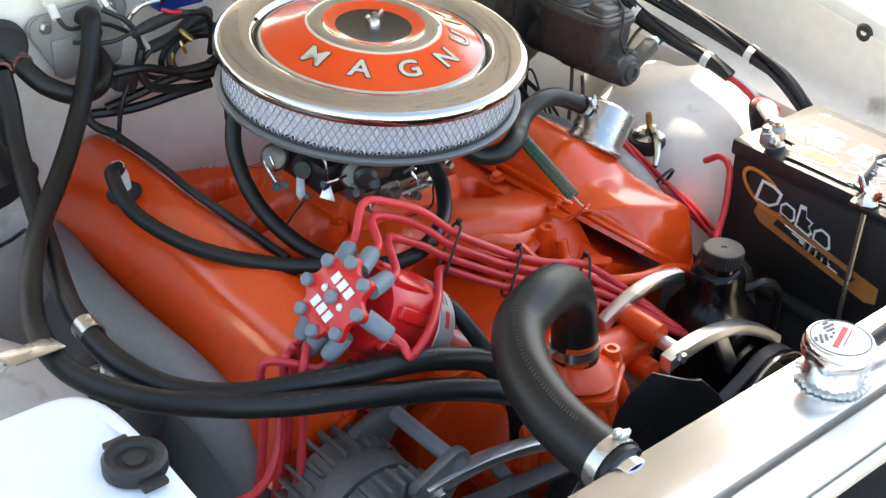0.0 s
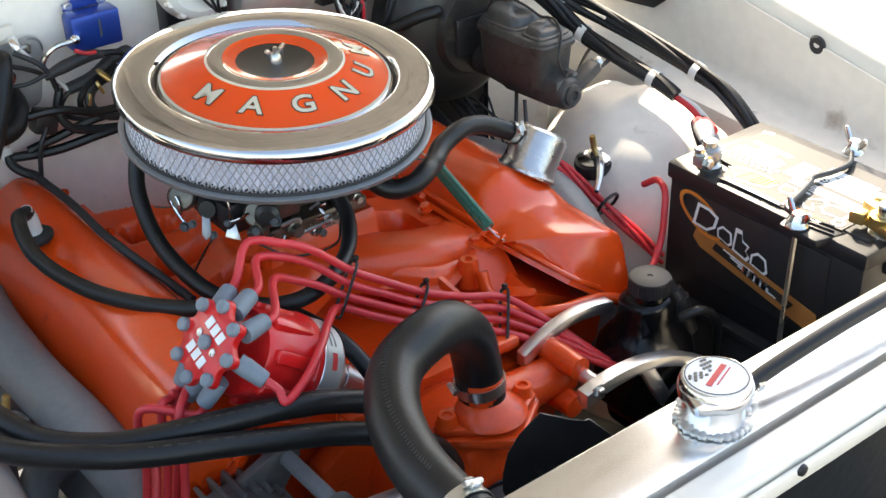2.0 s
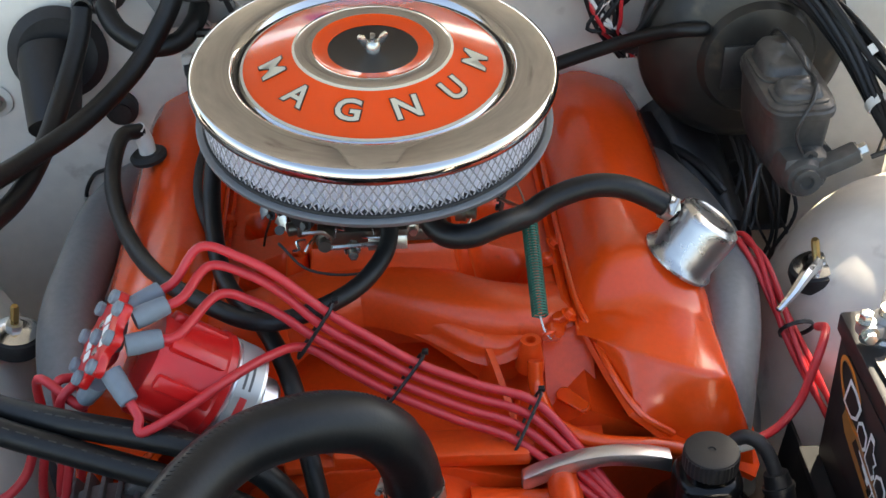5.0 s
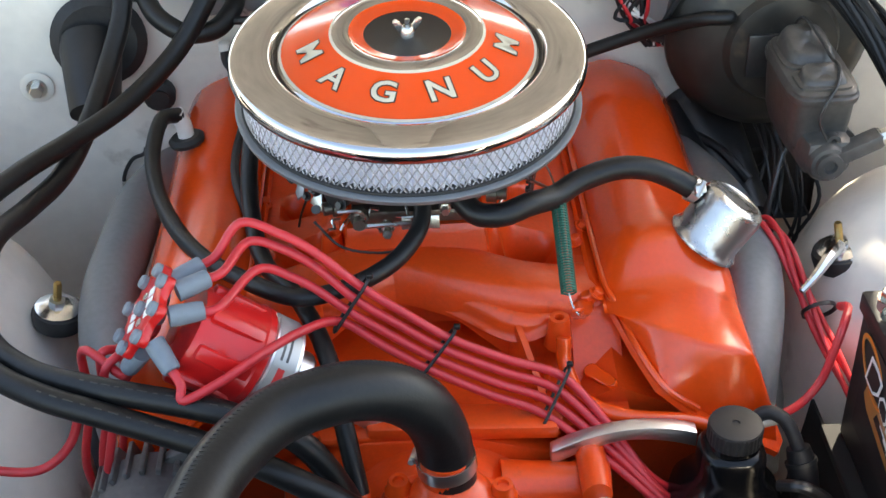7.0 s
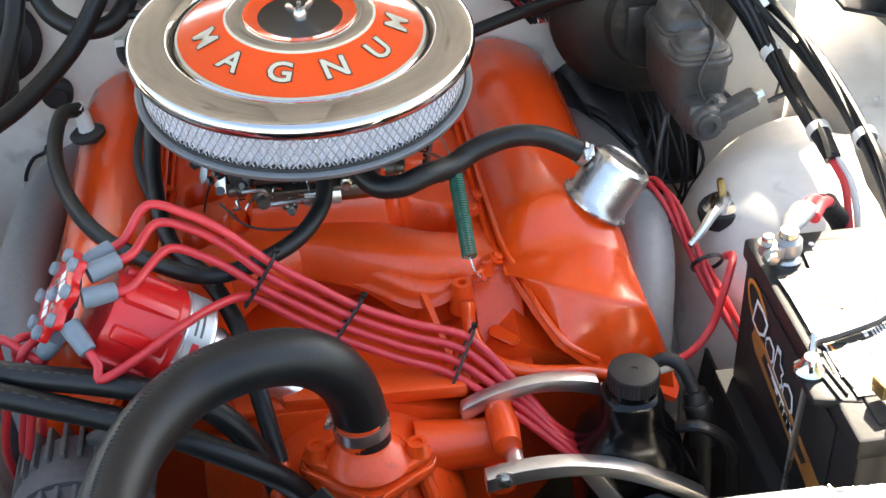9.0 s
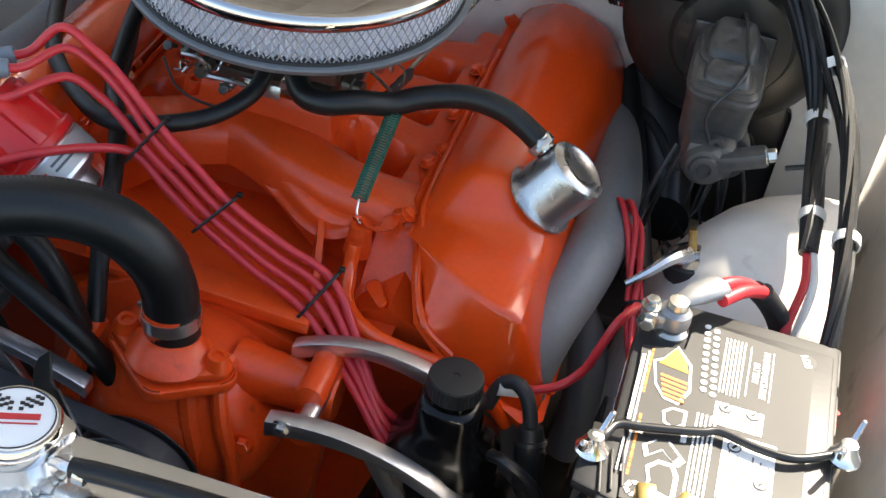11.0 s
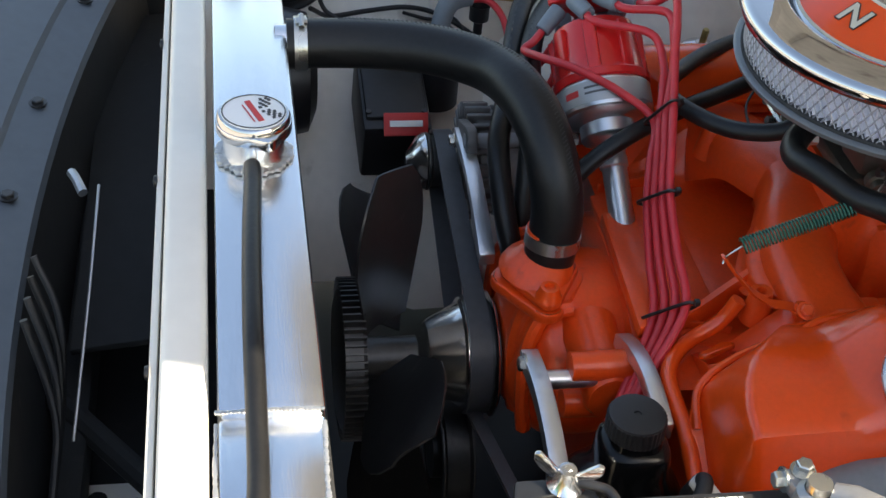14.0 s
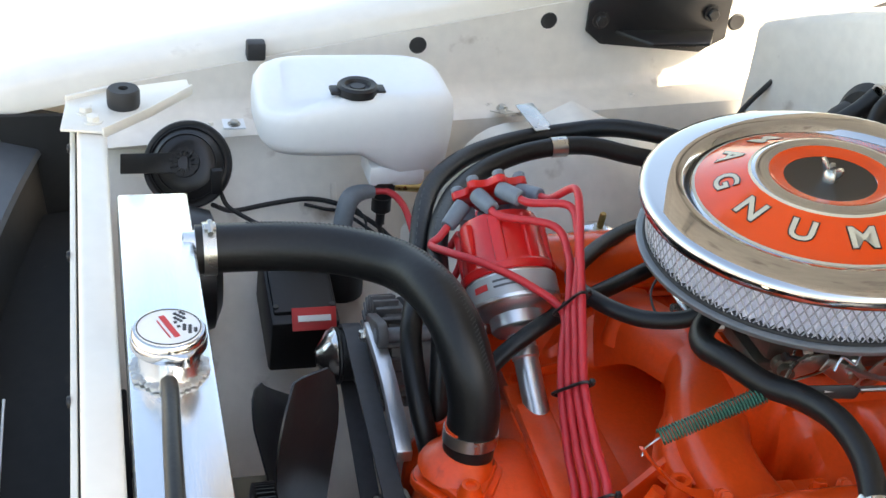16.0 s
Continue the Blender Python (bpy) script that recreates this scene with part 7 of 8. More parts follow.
for pts, r in (((( -0.545, -0.530, 0.70), (-0.585, -0.500, 0.668), (-0.600, -0.450, 0.668), (-0.604, -0.395, 0.672), (-0.598, -0.350, 0.664), (-0.575, -0.305, 0.645), (-0.545, -0.275, 0.625)), 0.0034), (((-0.598, -0.400, 0.667), (-0.597, -0.372, 0.659), (-0.590, -0.345, 0.655), (-0.560, -0.30, 0.632), (-0.51, -0.262, 0.615)), 0.0026), (((-0.602, -0.372, 0.668), (-0.585, -0.335, 0.668), (-0.565, -0.320, 0.656), (-0.54, -0.325, 0.645)), 0.0018)):
    part("wire", tube(pts, r, 8), RUBBER_MATT, aw)
part("clip", rbox((-0.610, -0.358, 0.676), (0.004, 0.008, 0.030), 0.001, pose(0, 0, 0, 0, -30, 0)), BODY_DULL, aw)

# ---- firewall fittings ----
CAST_IRON = material("worn grey cast iron", (0.075, 0.072, 0.068), 0.42, 0.35, vary=0.3, grain=120, blotch=14, bump=0.2, stain=(0.045, 0.035, 0.028), stain_at=0.62)
def on_wall(x, z, y=0.302):
    return axes_to((x, y, z), (0, -1, 0))
bb = thing("voltage_regulator", (-0.09, 0.295, 0.95), "blue anodised regulator box screwed to the firewall", "regulator")
part("cover", rbox((-0.090, 0.283, 0.982), (0.064, 0.030, 0.045), 0.004), BLUE, bb)
part("flange", prism([(-0.028, 0.0), (0.028, 0.0), (0.028, 0.010), (0.016, 0.012), (0.014, 0.020), (-0.014, 0.020), (-0.016, 0.012), (-0.028, 0.010)], 0.003, Matrix.Translation((-0.090, 0.300, 1.004)) @ pose(0, 0, 0, 90, 0, 0), 0.001), BLUE, bb)
for x in (-0.112, -0.068):
    part("screw", bolt((x, 0.297, 1.010), (0, -1, 0), 0.0045, 0.003), CHROME_DULL, bb)
part("terminal", lathe([(0, 0), (0.006, 0), (0.006, 0.014), (0.003, 0.016), (0, 0.02)], axes_to((-0.117, 0.268, 0.982), (-0.5, -0.8, 0.1)), 10), CHROME_DULL, bb)
part("slot_mark", rbox((-0.086, 0.2675, 0.985), (0.0025, 0.0008, 0.022), 0), BAR_GREY, bb)
wp_ = thing("blower_plate", (-0.215, 0.30, 0.88), "grey rounded cover plate bolted to the firewall", "cover plate")
part("plate", prism(rounded_hull([(-0.050, 0.030, 0.016), (0.046, 0.034, 0.018), (0.036, -0.022, 0.016), (-0.022, -0.028, 0.014)]), 0.006, Matrix.Translation((-0.215, 0.300, 0.935)) @ pose(0, 0, 0, 90, 0, 0), 0.003), PLATE_GREY, wp_)
part("inset", rbox((-0.232, 0.293, 0.925), (0.045, 0.004, 0.045), 0.001), PLATE_GREY, wp_)
for x, z in ((-0.258, 0.965), (-0.175, 0.972), (-0.20, 0.895)):
    part("bolt", bolt((x, 0.295, z), (0, -1, 0), 0.006, 0.005), STEEL, wp_)
part("outlet_tube", lathe([(0.008, 0), (0.010, 0), (0.010, 0.03), (0.008, 0.03)], on_wall(-0.212, 0.957), 16), CHROME_DULL, wp_)
bs = thing("ballast_resistor", (-0.235, 0.29, 0.985), "white ceramic strip with two wire terminals on the firewall", "resistor")
part("strip", rbox((-0.222, 0.294, 1.000), (0.075, 0.010, 0.016), 0.002), BODY_DULL, bs)
for x in (-0.252, -0.190):
    part("terminal", lathe([(0, 0), (0.0055, 0), (0.0055, 0.018), (0, 0.018)], axes_to((x, 0.286, 0.994), (0, -0.7, -0.7)), 10), WHITE_TAPE, bs)
part("screw", bolt((-0.225, 0.288, 1.004), (0, -1, 0), 0.006, 0.003), STEEL, bs)
pg = thing("heater_pipe_grommet", (-0.318, 0.296, 0.93), "black rubber grommet with two bright heater pipes in the firewall", "grommet")
part("seal", lathe([(0, 0), (0.036, 0), (0.037, 0.004), (0.030, 0.012), (0.024, 0.010), (0, 0.008)], axes_to((-0.318, 0.299, 0.952), (0, -1, 0)), 32), RUBBER_MATT, pg)
for x, z in ((-0.305, 0.943), (-0.331, 0.940)):
    part("pipe", lathe([(0.009, 0), (0.0125, 0), (0.0125, 0.038), (0.009, 0.038), (0.009, 0)], axes_to((x, 0.298, z), (0, -1, 0)), 18), CHROME_DULL, pg)
gm = thing("heater_grommet", (-0.36, 0.29, 0.90), "large black rubber seal over the heater opening", "grommet")
part("seal", lathe([(0, 0), (0.056, 0), (0.058, 0.006), (0.046, 0.016), (0.038, 0.014), (0, 0.010)], axes_to((-0.375, 0.290, 0.872), (0.12, -1, 0.15)), 36), RUBBER_MATT, gm)
for x, z in ((-0.212, 0.955),):
    part("pipe", lathe([(0.009, 0), (0.0125, 0), (0.0125, 0.04), (0.009, 0.04), (0.009, 0)], axes_to((x, 0.308, z), (0, -1, 0.0)), 18), CHROME_DULL, gm)
part("core_tube", lathe([(0, 0), (0.035, 0), (0.037, 0.02), (0.030, 0.10), (0, 0.10)], axes_to((-0.385, 0.285, 0.875), (0.1, -0.8, -0.6)), 28), PLASTIC, gm)
pl = thing("firewall_plug", (-0.29, 0.28, 0.80), "black rubber plug low on the firewall", "plug")
part("plug", lathe([(0, 0), (0.020, 0), (0.020, 0.014), (0.012, 0.018), (0.012, 0.022), (0, 0.022)], axes_to((-0.315, 0.30, 0.79), (0.1, -1, 0)), 20), RUBBER_MATT, pl)
wm = thing("wiper_motor", (0.13, 0.27, 0.93), "cream and bare metal windshield wiper motor on the firewall", "wiper motor")
part("gear_case", lathe([(0, 0), (0.052, 0), (0.054, 0.006), (0.054, 0.03), (0.050, 0.034), (0.044, 0.036), (0.040, 0.033), (0, 0.031)], axes_to((0.045, 0.290, 1.006), (0.05, -1, 0.35)) @ Matrix.Scale(0.90, 4), 40), BODY, wm)
part("motor_can", lathe([(0, 0), (0.032, 0), (0.035, 0.006), (0.035, 0.105), (0.032, 0.113), (0, 0.115)], axes_to((0.094, 0.266, 0.985), (1, -0.02, -0.08)), 36), MOTOR_CAN, wm)
part("can_screw", lathe([(0, 0), (0.008, 0), (0.008, 0.002), (0, 0.002)], axes_to((0.150, 0.2305, 0.984), (0, -1, 0.1)), 14), STEEL, wm)
for k in range(14):
    a = 2 * math.pi * k / 14
    b = lathe([(0, 0), (0.005, 0), (0.005, 0.012), (0, 0.012)], Matrix.Translation((0.053 * math.cos(a), 0.053 * math.sin(a), 0.02)), 8)
    bmesh.ops.transform(b, matrix=axes_to((0.045, 0.290, 1.006), (0.05, -1, 0.35)) @ Matrix.Scale(0.90, 4), verts=b.verts)
    part("rim_lug", b, BODY, wm)
for k in range(3):
    part("lead", tube([(0.034 + 0.012 * k, 0.257, 1.020), (0.037 + 0.016 * k, 0.25, 1.007), (0.054 + 0.006 * k, 0.248, 0.985), (0.07, 0.25, 0.965)], 0.002, 6), PLASTIC, wm)
part("mount", rbox((0.06, 0.290, 0.965), (0.11, 0.03, 0.05), 0.006), BLACK_PAINT, wm)
bk = thing("bulkhead_connector", (0.265, 0.29, 0.90), "black bulkhead connector with a knot of taped wires", "connector")
part("block", rbox((0.262, 0.285, 0.965), (0.060, 0.035, 0.070), 0.005), PLASTIC, bk)
rnd = random.Random(7)
for k in range(12):
    x0, z0 = 0.262 + rnd.uniform(-0.012, 0.025), 0.955 + rnd.uniform(-0.03, 0.025)
    part("wire", tube([(x0, 0.268, z0), (x0 + rnd.uniform(-0.01, 0.01), 0.250, z0 - 0.012), (x0 + rnd.uniform(-0.015, 0.02), 0.252, z0 - 0.045), (0.285 + rnd.uniform(-0.02, 0.02), 0.262, 0.875), (0.31 + rnd.uniform(-0.02, 0.02), 0.27, 0.84)], 0.0026, 6, 4), (PLASTIC, RUBBER, PLASTIC, WHITE_TAPE, RED_WIRE, PLASTIC)[k % 6], bk)
gr = thing("harness_grommet", (0.322, 0.295, 0.97), "round black grommet where the harness leaves the firewall", "grommet")
part("boot", lathe([(0, 0), (0.022, 0), (0.023, 0.006), (0.016, 0.012), (0.013, 0.026), (0, 0.026)], on_wall(0.322, 0.986), 24), RUBBER_MATT, gr)
# brake booster and master cylinder
bo = thing("brake_booster", (0.43, 0.20, 0.74), "aged black round vacuum brake booster on the firewall", "brake booster")
BOD = Vector((0.06, -1, 0.02))
BOM = axes_to((0.432, 0.290, 0.868), BOD)
part("shell", lathe([(0, 0), (0.10, 0), (0.118, 0.008), (0.124, 0.030), (0.126, 0.036), (0.126, 0.044), (0.121, 0.048), (0.116, 0.070), (0.095, 0.088), (0.070, 0.094), (0.064, 0.104), (0.045, 0.108), (0, 0.108)], BOM, 56), BOOSTER, bo, angle=40)
part("check_valve", lathe([(0, 0), (0.014, 0), (0.014, 0.008), (0.017, 0.010), (0.017, 0.022), (0.010, 0.026), (0, 0.026)], axes_to((0.378, 0.222, 0.905), (-0.1, -1, 0.15)), 20), RUBBER_MATT, bo)
part("front_plate", rbox((0.438, 0.178, 0.868), (0.09, 0.006, 0.055), 0.003), DARK_METAL, bo)
bv = thing("booster_hose", (0.33, 0.2, 0.88), "black vacuum hose from the booster valve behind the engine", "hose")
part("hose", tube([(0.376, 0.200, 0.908), (0.368, 0.190, 0.912), (0.345, 0.195, 0.910), (0.315, 0.215, 0.895), (0.28, 0.235, 0.875), (0.22, 0.245, 0.85), (0.16, 0.24, 0.83)], 0.0085, 12, 8), RUBBER, bv)
mc = thing("master_cylinder", (0.455, 0.08, 0.80), "dark cast iron brake master cylinder with a ribbed wire-bail lid", "master cylinder")
def mc_ring(k, z, n=36, ly=0.068, lx=0.0365):
    out = []
    for a in np.linspace(0, 2 * math.pi, n + 1)[:-1]:
        c, s_ = math.cos(a), math.sin(a)
        out.append((lx * k * math.copysign(abs(c) ** 0.4, c), ly * k * math.copysign(abs(s_) ** 0.4, s_), z))
    return out
MCM = pose(0.438, 0.082, 0.846, 0, 0, 1)
def mc_part(bm):
    bmesh.ops.transform(bm, matrix=MCM, verts=bm.verts)
    return bm
part("reservoir", mc_part(loft([mc_ring(k, z) for k, z in ((0.55, -0.030), (0.80, -0.022), (0.90, -0.008), (0.95, 0.020), (0.98, 0.046))])), CAST_IRON, mc, angle=50)
lid_ = part("lid", mc_part(loft([mc_ring(k, z) for k, z in ((1.03, 0.046), (1.05, 0.049), (1.05, 0.053), (1.01, 0.055), (1.01, 0.058), (0.97, 0.060), (0.86, 0.0605), (0.5, 0.0605))])), CAST_IRON, mc, angle=40)
for y0, l, h, w in ((0.026, 0.036, 0.020, 0.029), (-0.039, 0.020, 0.013, 0.026)):
    part("lid_dome", mc_part(loft([[(w * k * math.copysign(abs(math.cos(a)) ** 0.5, math.cos(a)), y0 + l * k * math.copysign(abs(math.sin(a)) ** 0.5, math.sin(a)), 0.059 + h * q * (1 + 0.25 * math.sin(a))) for a in np.linspace(0, 2 * math.pi, 33)[:-1]] for k, q in ((1.0, 0.0), (0.93, 0.35), (0.85, 0.72), (0.76, 0.93), (0.66, 1.0), (0.1, 1.03))])), CAST_IRON, lid_, angle=45)
    part("lid_step", mc_part(loft([[(w * k * math.copysign(abs(math.cos(a)) ** 0.45, math.cos(a)), y0 + l * k * math.copysign(abs(math.sin(a)) ** 0.45, math.sin(a)), z) for a in np.linspace(0, 2 * math.pi, 33)[:-1]] for k, z in ((1.14, 0.059), (1.12, 0.0625), (1.03, 0.0635), (0.6, 0.0635))])), CAST_IRON, lid_, angle=40)
part("wire_bail", mc_part(tube([(0.000, 0.074, 0.040), (0.001, 0.076, 0.066), (0.004, 0.058, 0.087), (0.010, 0.020, 0.084), (0.016, -0.012, 0.073), (0.017, -0.026, 0.075), (0.016, -0.042, 0.075), (0.008, -0.062, 0.066), (-0.004, -0.074, 0.054), (-0.010, -0.077, 0.036), (-0.004, -0.079, 0.018), (0.006, -0.080, 0.006), (0.011, -0.079, 0.009), (0.008, -0.078, 0.016)], 0.0019, 8)), DARK_METAL, mc)
part("bail_eye", mc_part(lathe([(0.003, -0.004), (0.0075, -0.004), (0.0075, 0.004), (0.003, 0.004), (0.003, -0.004)], axes_to((0.007, -0.078, 0.010), (0, -1, 0)), 14)), CAST_IRON, mc)
part("casting_body", rbox((0.439, 0.050, 0.836), (0.054, 0.11, 0.044), 0.012, pose(0, 0, 0, 0, 0, 5)), CAST_IRON, mc)
part("nose_flange", lathe([(0, 0), (0.0215, 0), (0.0225, 0.004), (0.0225, 0.020), (0.019, 0.026), (0.015, 0.027), (0.014, 0.031), (0.010, 0.032), (0.0075, 0.032), (0.006, 0.028), (0, 0.028)], axes_to((0.440, 0.016, 0.832), (0.05, -1, 0.05)), 28), CAST_IRON, mc)
part("cylinder_bore", lathe([(0, 0), (0.024, 0), (0.024, 0.12), (0.027, 0.124), (0.027, 0.150), (0.022, 0.154), (0.010, 0.155), (0.009, 0.150), (0, 0.150)], axes_to((0.443, 0.178, 0.828), (0.10, -1, 0.0)), 28), DARK_METAL, mc)
part("port_fitting", rbox((0.472, 0.002, 0.847), (0.058, 0.022, 0.018), 0.005, pose(0, 0, 0, 0, -22, 6)), CAST_IRON, mc)
part("port_nut", bolt((0.496, 0.004, 0.857), (0.9, 0.1, 0.35), 0.007, 0.010), STEEL, mc)
for k in range(2):
    part("brake_line", tube([(0.430 - 0.02 * k, 0.09 - 0.04 * k, 0.815), (0.412 - 0.015 * k, 0.07 - 0.04 * k, 0.77), (0.40 - 0.01 * k, 0.06 - 0.04 * k, 0.70), (0.39, 0.05, 0.60)], 0.0028, 8, 6), DARK_METAL, mc)
part("brake_line", tube([(0.52, 0.022, 0.838), (0.545, 0.02, 0.852), (0.555, 0.04, 0.86), (0.56, 0.08, 0.84), (0.57, 0.12, 0.78)], 0.0028, 8, 6), DARK_METAL, mc)
sc = thing("steering_coupler", (0.36, 0.15, 0.62), "dark steering shaft and bracket low behind the header", "steering shaft")
part("shaft", tube([(0.33, 0.29, 0.74), (0.37, 0.18, 0.69), (0.41, 0.06, 0.63)], 0.016, 14), BLACK_PAINT, sc)
part("column_housing", loft([[(0.372 + 0.016 * i + (0.050 - 0.006 * i) * math.cos(a), 0.300 - 0.045 * i, 0.725 - 0.030 * i + (0.044 - 0.004 * i) * math.sin(a)) for a in np.linspace(0, 2 * math.pi, 21)[:-1]] for i in range(4)]), BLACK_PAINT, sc, angle=50)
# Black plate, sized to cover the cream firewall and keep this corner dark
part("toe_fill_plate", rbox((0.445, 0.288, 0.660), (0.180, 0.006, 0.190), 0.010), BLACK_PAINT, sc)
for x, z, r in ((0.405, 0.700, 0.014), (0.452, 0.662, 0.011)):
    part("plate_ring", lathe([(r, 0.0), (r + 0.005, 0.0), (r + 0.004, 0.004), (r, 0.004), (r, 0.0)], axes_to((x, 0.284, z), (0, -1, 0)), 18), DARK_METAL, sc)
part("clamp_arm", tube([(0.350, 0.262, 0.722), (0.385, 0.225, 0.716), (0.418, 0.190, 0.690)], 0.006, 8), DARK_METAL, sc)
wiggle = random.Random(5)
for k in range(9):
    x, y = 0.425 + 0.010 * k, 0.235 - 0.012 * wiggle.random()
    part("loose_wire", tube([(x, 0.270, 0.745 - 0.006 * k), (x + wiggle.uniform(-0.02, 0.02), y, 0.72 + wiggle.uniform(-0.02, 0.02)), (x + wiggle.uniform(-0.03, 0.02), y - 0.05, 0.67 + wiggle.uniform(-0.03, 0.03)), (x + wiggle.uniform(-0.03, 0.01), y - 0.06, 0.61), (x, y - 0.02, 0.55)], wiggle.uniform(0.0018, 0.0032), 7, 6), RUBBER_MATT if k % 3 else DARK_METAL, sc)
part("box", rbox((0.415, 0.03, 0.585), (0.09, 0.12, 0.09), 0.01), DARK_METAL, sc)
# wiring harness along the driver's fender
hr = thing("wiring_harness", (0.45, 0.15, 0.90), "thick black taped wiring harness over the booster and down the fender", "harness")
# two bundles: one over the shock tower to the battery, one along the ledge above it
BUNDLE_A = ((0.290, 0.285, 0.905), (0.325, 0.268, 0.945), (0.372, 0.248, 0.965), (0.425, 0.226, 0.968), (0.475, 0.185, 0.955), (0.515, 0.130, 0.915), (0.538, 0.077, 0.872), (0.546, 0.010, 0.852), (0.551, -0.059, 0.839), (0.553, -0.095, 0.829))
BUNDLE_B = ((0.300, 0.288, 0.945), (0.345, 0.262, 0.972), (0.400, 0.240, 0.982), (0.460, 0.205, 0.972), (0.505, 0.158, 0.940), (0.540, 0.110, 0.912), (0.562, 0.050, 0.893), (0.574, -0.020, 0.877), (0.580, -0.105, 0.858), (0.582, -0.160, 0.842), (0.584, -0.220, 0.80))
rnd = random.Random(8)
def harness_strand(base, spread, r, mat, drop=0):
    pts = []
    ph, tw = rnd.uniform(0, 6.28), rnd.uniform(0.5, 1.1)
    for i, p in enumerate(base[drop:]):
        loose = spread * (1.0 + 1.3 * bell(i + drop - 3, 2.0))
        pts.append(Vector(p) + Vector((0.6 * loose * math.cos(ph + tw * i), 0.6 * loose * math.cos(ph + tw * i + 1), loose * math.sin(ph + tw * i))))
    part("strand", tube(pts, r, 8, 5), mat, hr)
for k in range(6):
    harness_strand(BUNDLE_A, 0.0075, rnd.uniform(0.0036, 0.0058), RUBBER if k % 2 else PLASTIC)
for k in range(7):
    harness_strand(BUNDLE_B, 0.0085, rnd.uniform(0.0034, 0.0052), PLASTIC if k % 2 else RUBBER)
part("taped_sleeve", tube(BUNDLE_A[6:], [0.0085, 0.0105, 0.0110, 0.0095], 12), RUBBER_MATT, hr)
part("taped_sleeve", tube(BUNDLE_B[6:9], [0.006, 0.0095, 0.008], 12), RUBBER_MATT, hr)
for k in range(2):
    part("red_lead", tube([(0.552 + 0.006 * k, -0.090, 0.828), (0.556 + 0.008 * k, -0.125, 0.815), (0.550 + 0.010 * k, -0.16, 0.795), (0.545 + 0.01 * k, -0.19, 0.76)], 0.0042, 10), (RED_WIRE, WHITE_TAPE)[k], hr)
for k in range(4):
    part("strand", tube([(0.335 + 0.01 * k, 0.272, 0.965 - 0.012 * k), (0.33 + 0.015 * k, 0.235, 0.945 - 0.008 * k), (0.31 + 0.012 * k, 0.232, 0.90 - 0.012 * k), (0.295, 0.25, 0.86)], 0.0036, 8, 5), PLASTIC, hr)
for p, d in (((0.551, -0.055, 0.840), (0.05, -1, -0.25)), ((0.540, 0.114, 0.913), (0.4, -0.75, -0.45)), ((0.539, 0.075, 0.871), (0.3, -1, -0.4)), ((0.580, -0.105, 0.858), (0.05, -1, -0.25))):
    part("tape_wrap", lathe([(0.0118, -0.0055), (0.0132, -0.0055), (0.0132, 0.0055), (0.0118, 0.0055), (0.0118, -0.0055)], axes_to(p, d), 18), WHITE_TAPE, hr, "white tape wrap")
# red cables round the driver's shock tower
for k in range(4):
    rw = thing("starter_cable", (0.42, -0.12, 0.66), "red cable bunched with ties beside the shock tower", "cable", "starter cables")
    base = [Vector(p) for p in ((0.362, 0.010, 0.742), (0.376, -0.014, 0.766), (0.392, -0.040, 0.758), (0.404, -0.075, 0.735), (0.414, -0.112, 0.712), (0.428, -0.150, 0.688), (0.448, -0.185, 0.655))]
    pts = [q + Vector((0.0065 * math.cos(1.6 * k + 0.8 * i), 0.004 * math.sin(2.1 * k + i), 0.0065 * math.sin(1.6 * k + 0.8 * i))) for i, q in enumerate(base)]
    c_ = part("cable", tube(pts, 0.0031, 10, 7), RED_WIRE, rw)
rl = thing("battery_feed_cable", (0.40, -0.2, 0.70), "bright red feed cable looping to the battery", "cable")
part("cable", tube([(0.414, -0.176, 0.775), (0.412, -0.200, 0.792), (0.401, -0.224, 0.790), (0.392, -0.234, 0.765), (0.383, -0.240, 0.737), (0.366, -0.248, 0.718), (0.346, -0.258, 0.713), (0.330, -0.264, 0.714)], 0.0043, 10, 7), RED_WIRE, rl)
part("connector", tube([(0.336, -0.262, 0.7135), (0.324, -0.266, 0.7145), (0.312, -0.270, 0.7155)], 0.0085, 12), WHITE_TAPE, rl, "pale crimp connector")
tie = thing("zip_tie", (0.412, -0.10, 0.70), "black nylon zip tie round the red cables", "zip tie", "zip ties")
part("strap", lathe([(0.017, -0.002), (0.019, -0.002), (0.019, 0.002), (0.017, 0.002), (0.017, -0.002)], axes_to((0.420, -0.108, 0.716), (0.1, -0.8, -0.4)), 18), ZIP, tie)
tv = thing("tower_terminal", (0.44, -0.05, 0.745), "bright lug clamped under the strut stud", "lug")
part("lug", tube([(0.450, -0.052, 0.757), (0.434, -0.074, 0.760), (0.416, -0.094, 0.752), (0.398, -0.108, 0.742)], [0.009, 0.007, 0.005, 0.0035], 8), CHROME_DULL, tv)
# loose loom behind the carburettor on the passenger's half of the firewall
lm = thing("wiring_loom", (-0.12, 0.26, 0.88), "tangled black wiring loom with bright connectors on the firewall", "wiring")
part("taped_pouch", tube([(-0.172, 0.250, 0.950), (-0.150, 0.242, 0.960), (-0.118, 0.240, 0.966), (-0.100, 0.244, 0.962)], [0.005, 0.008, 0.0075, 0.005], 12), RUBBER_MATT, lm)
rnd = random.Random(5)
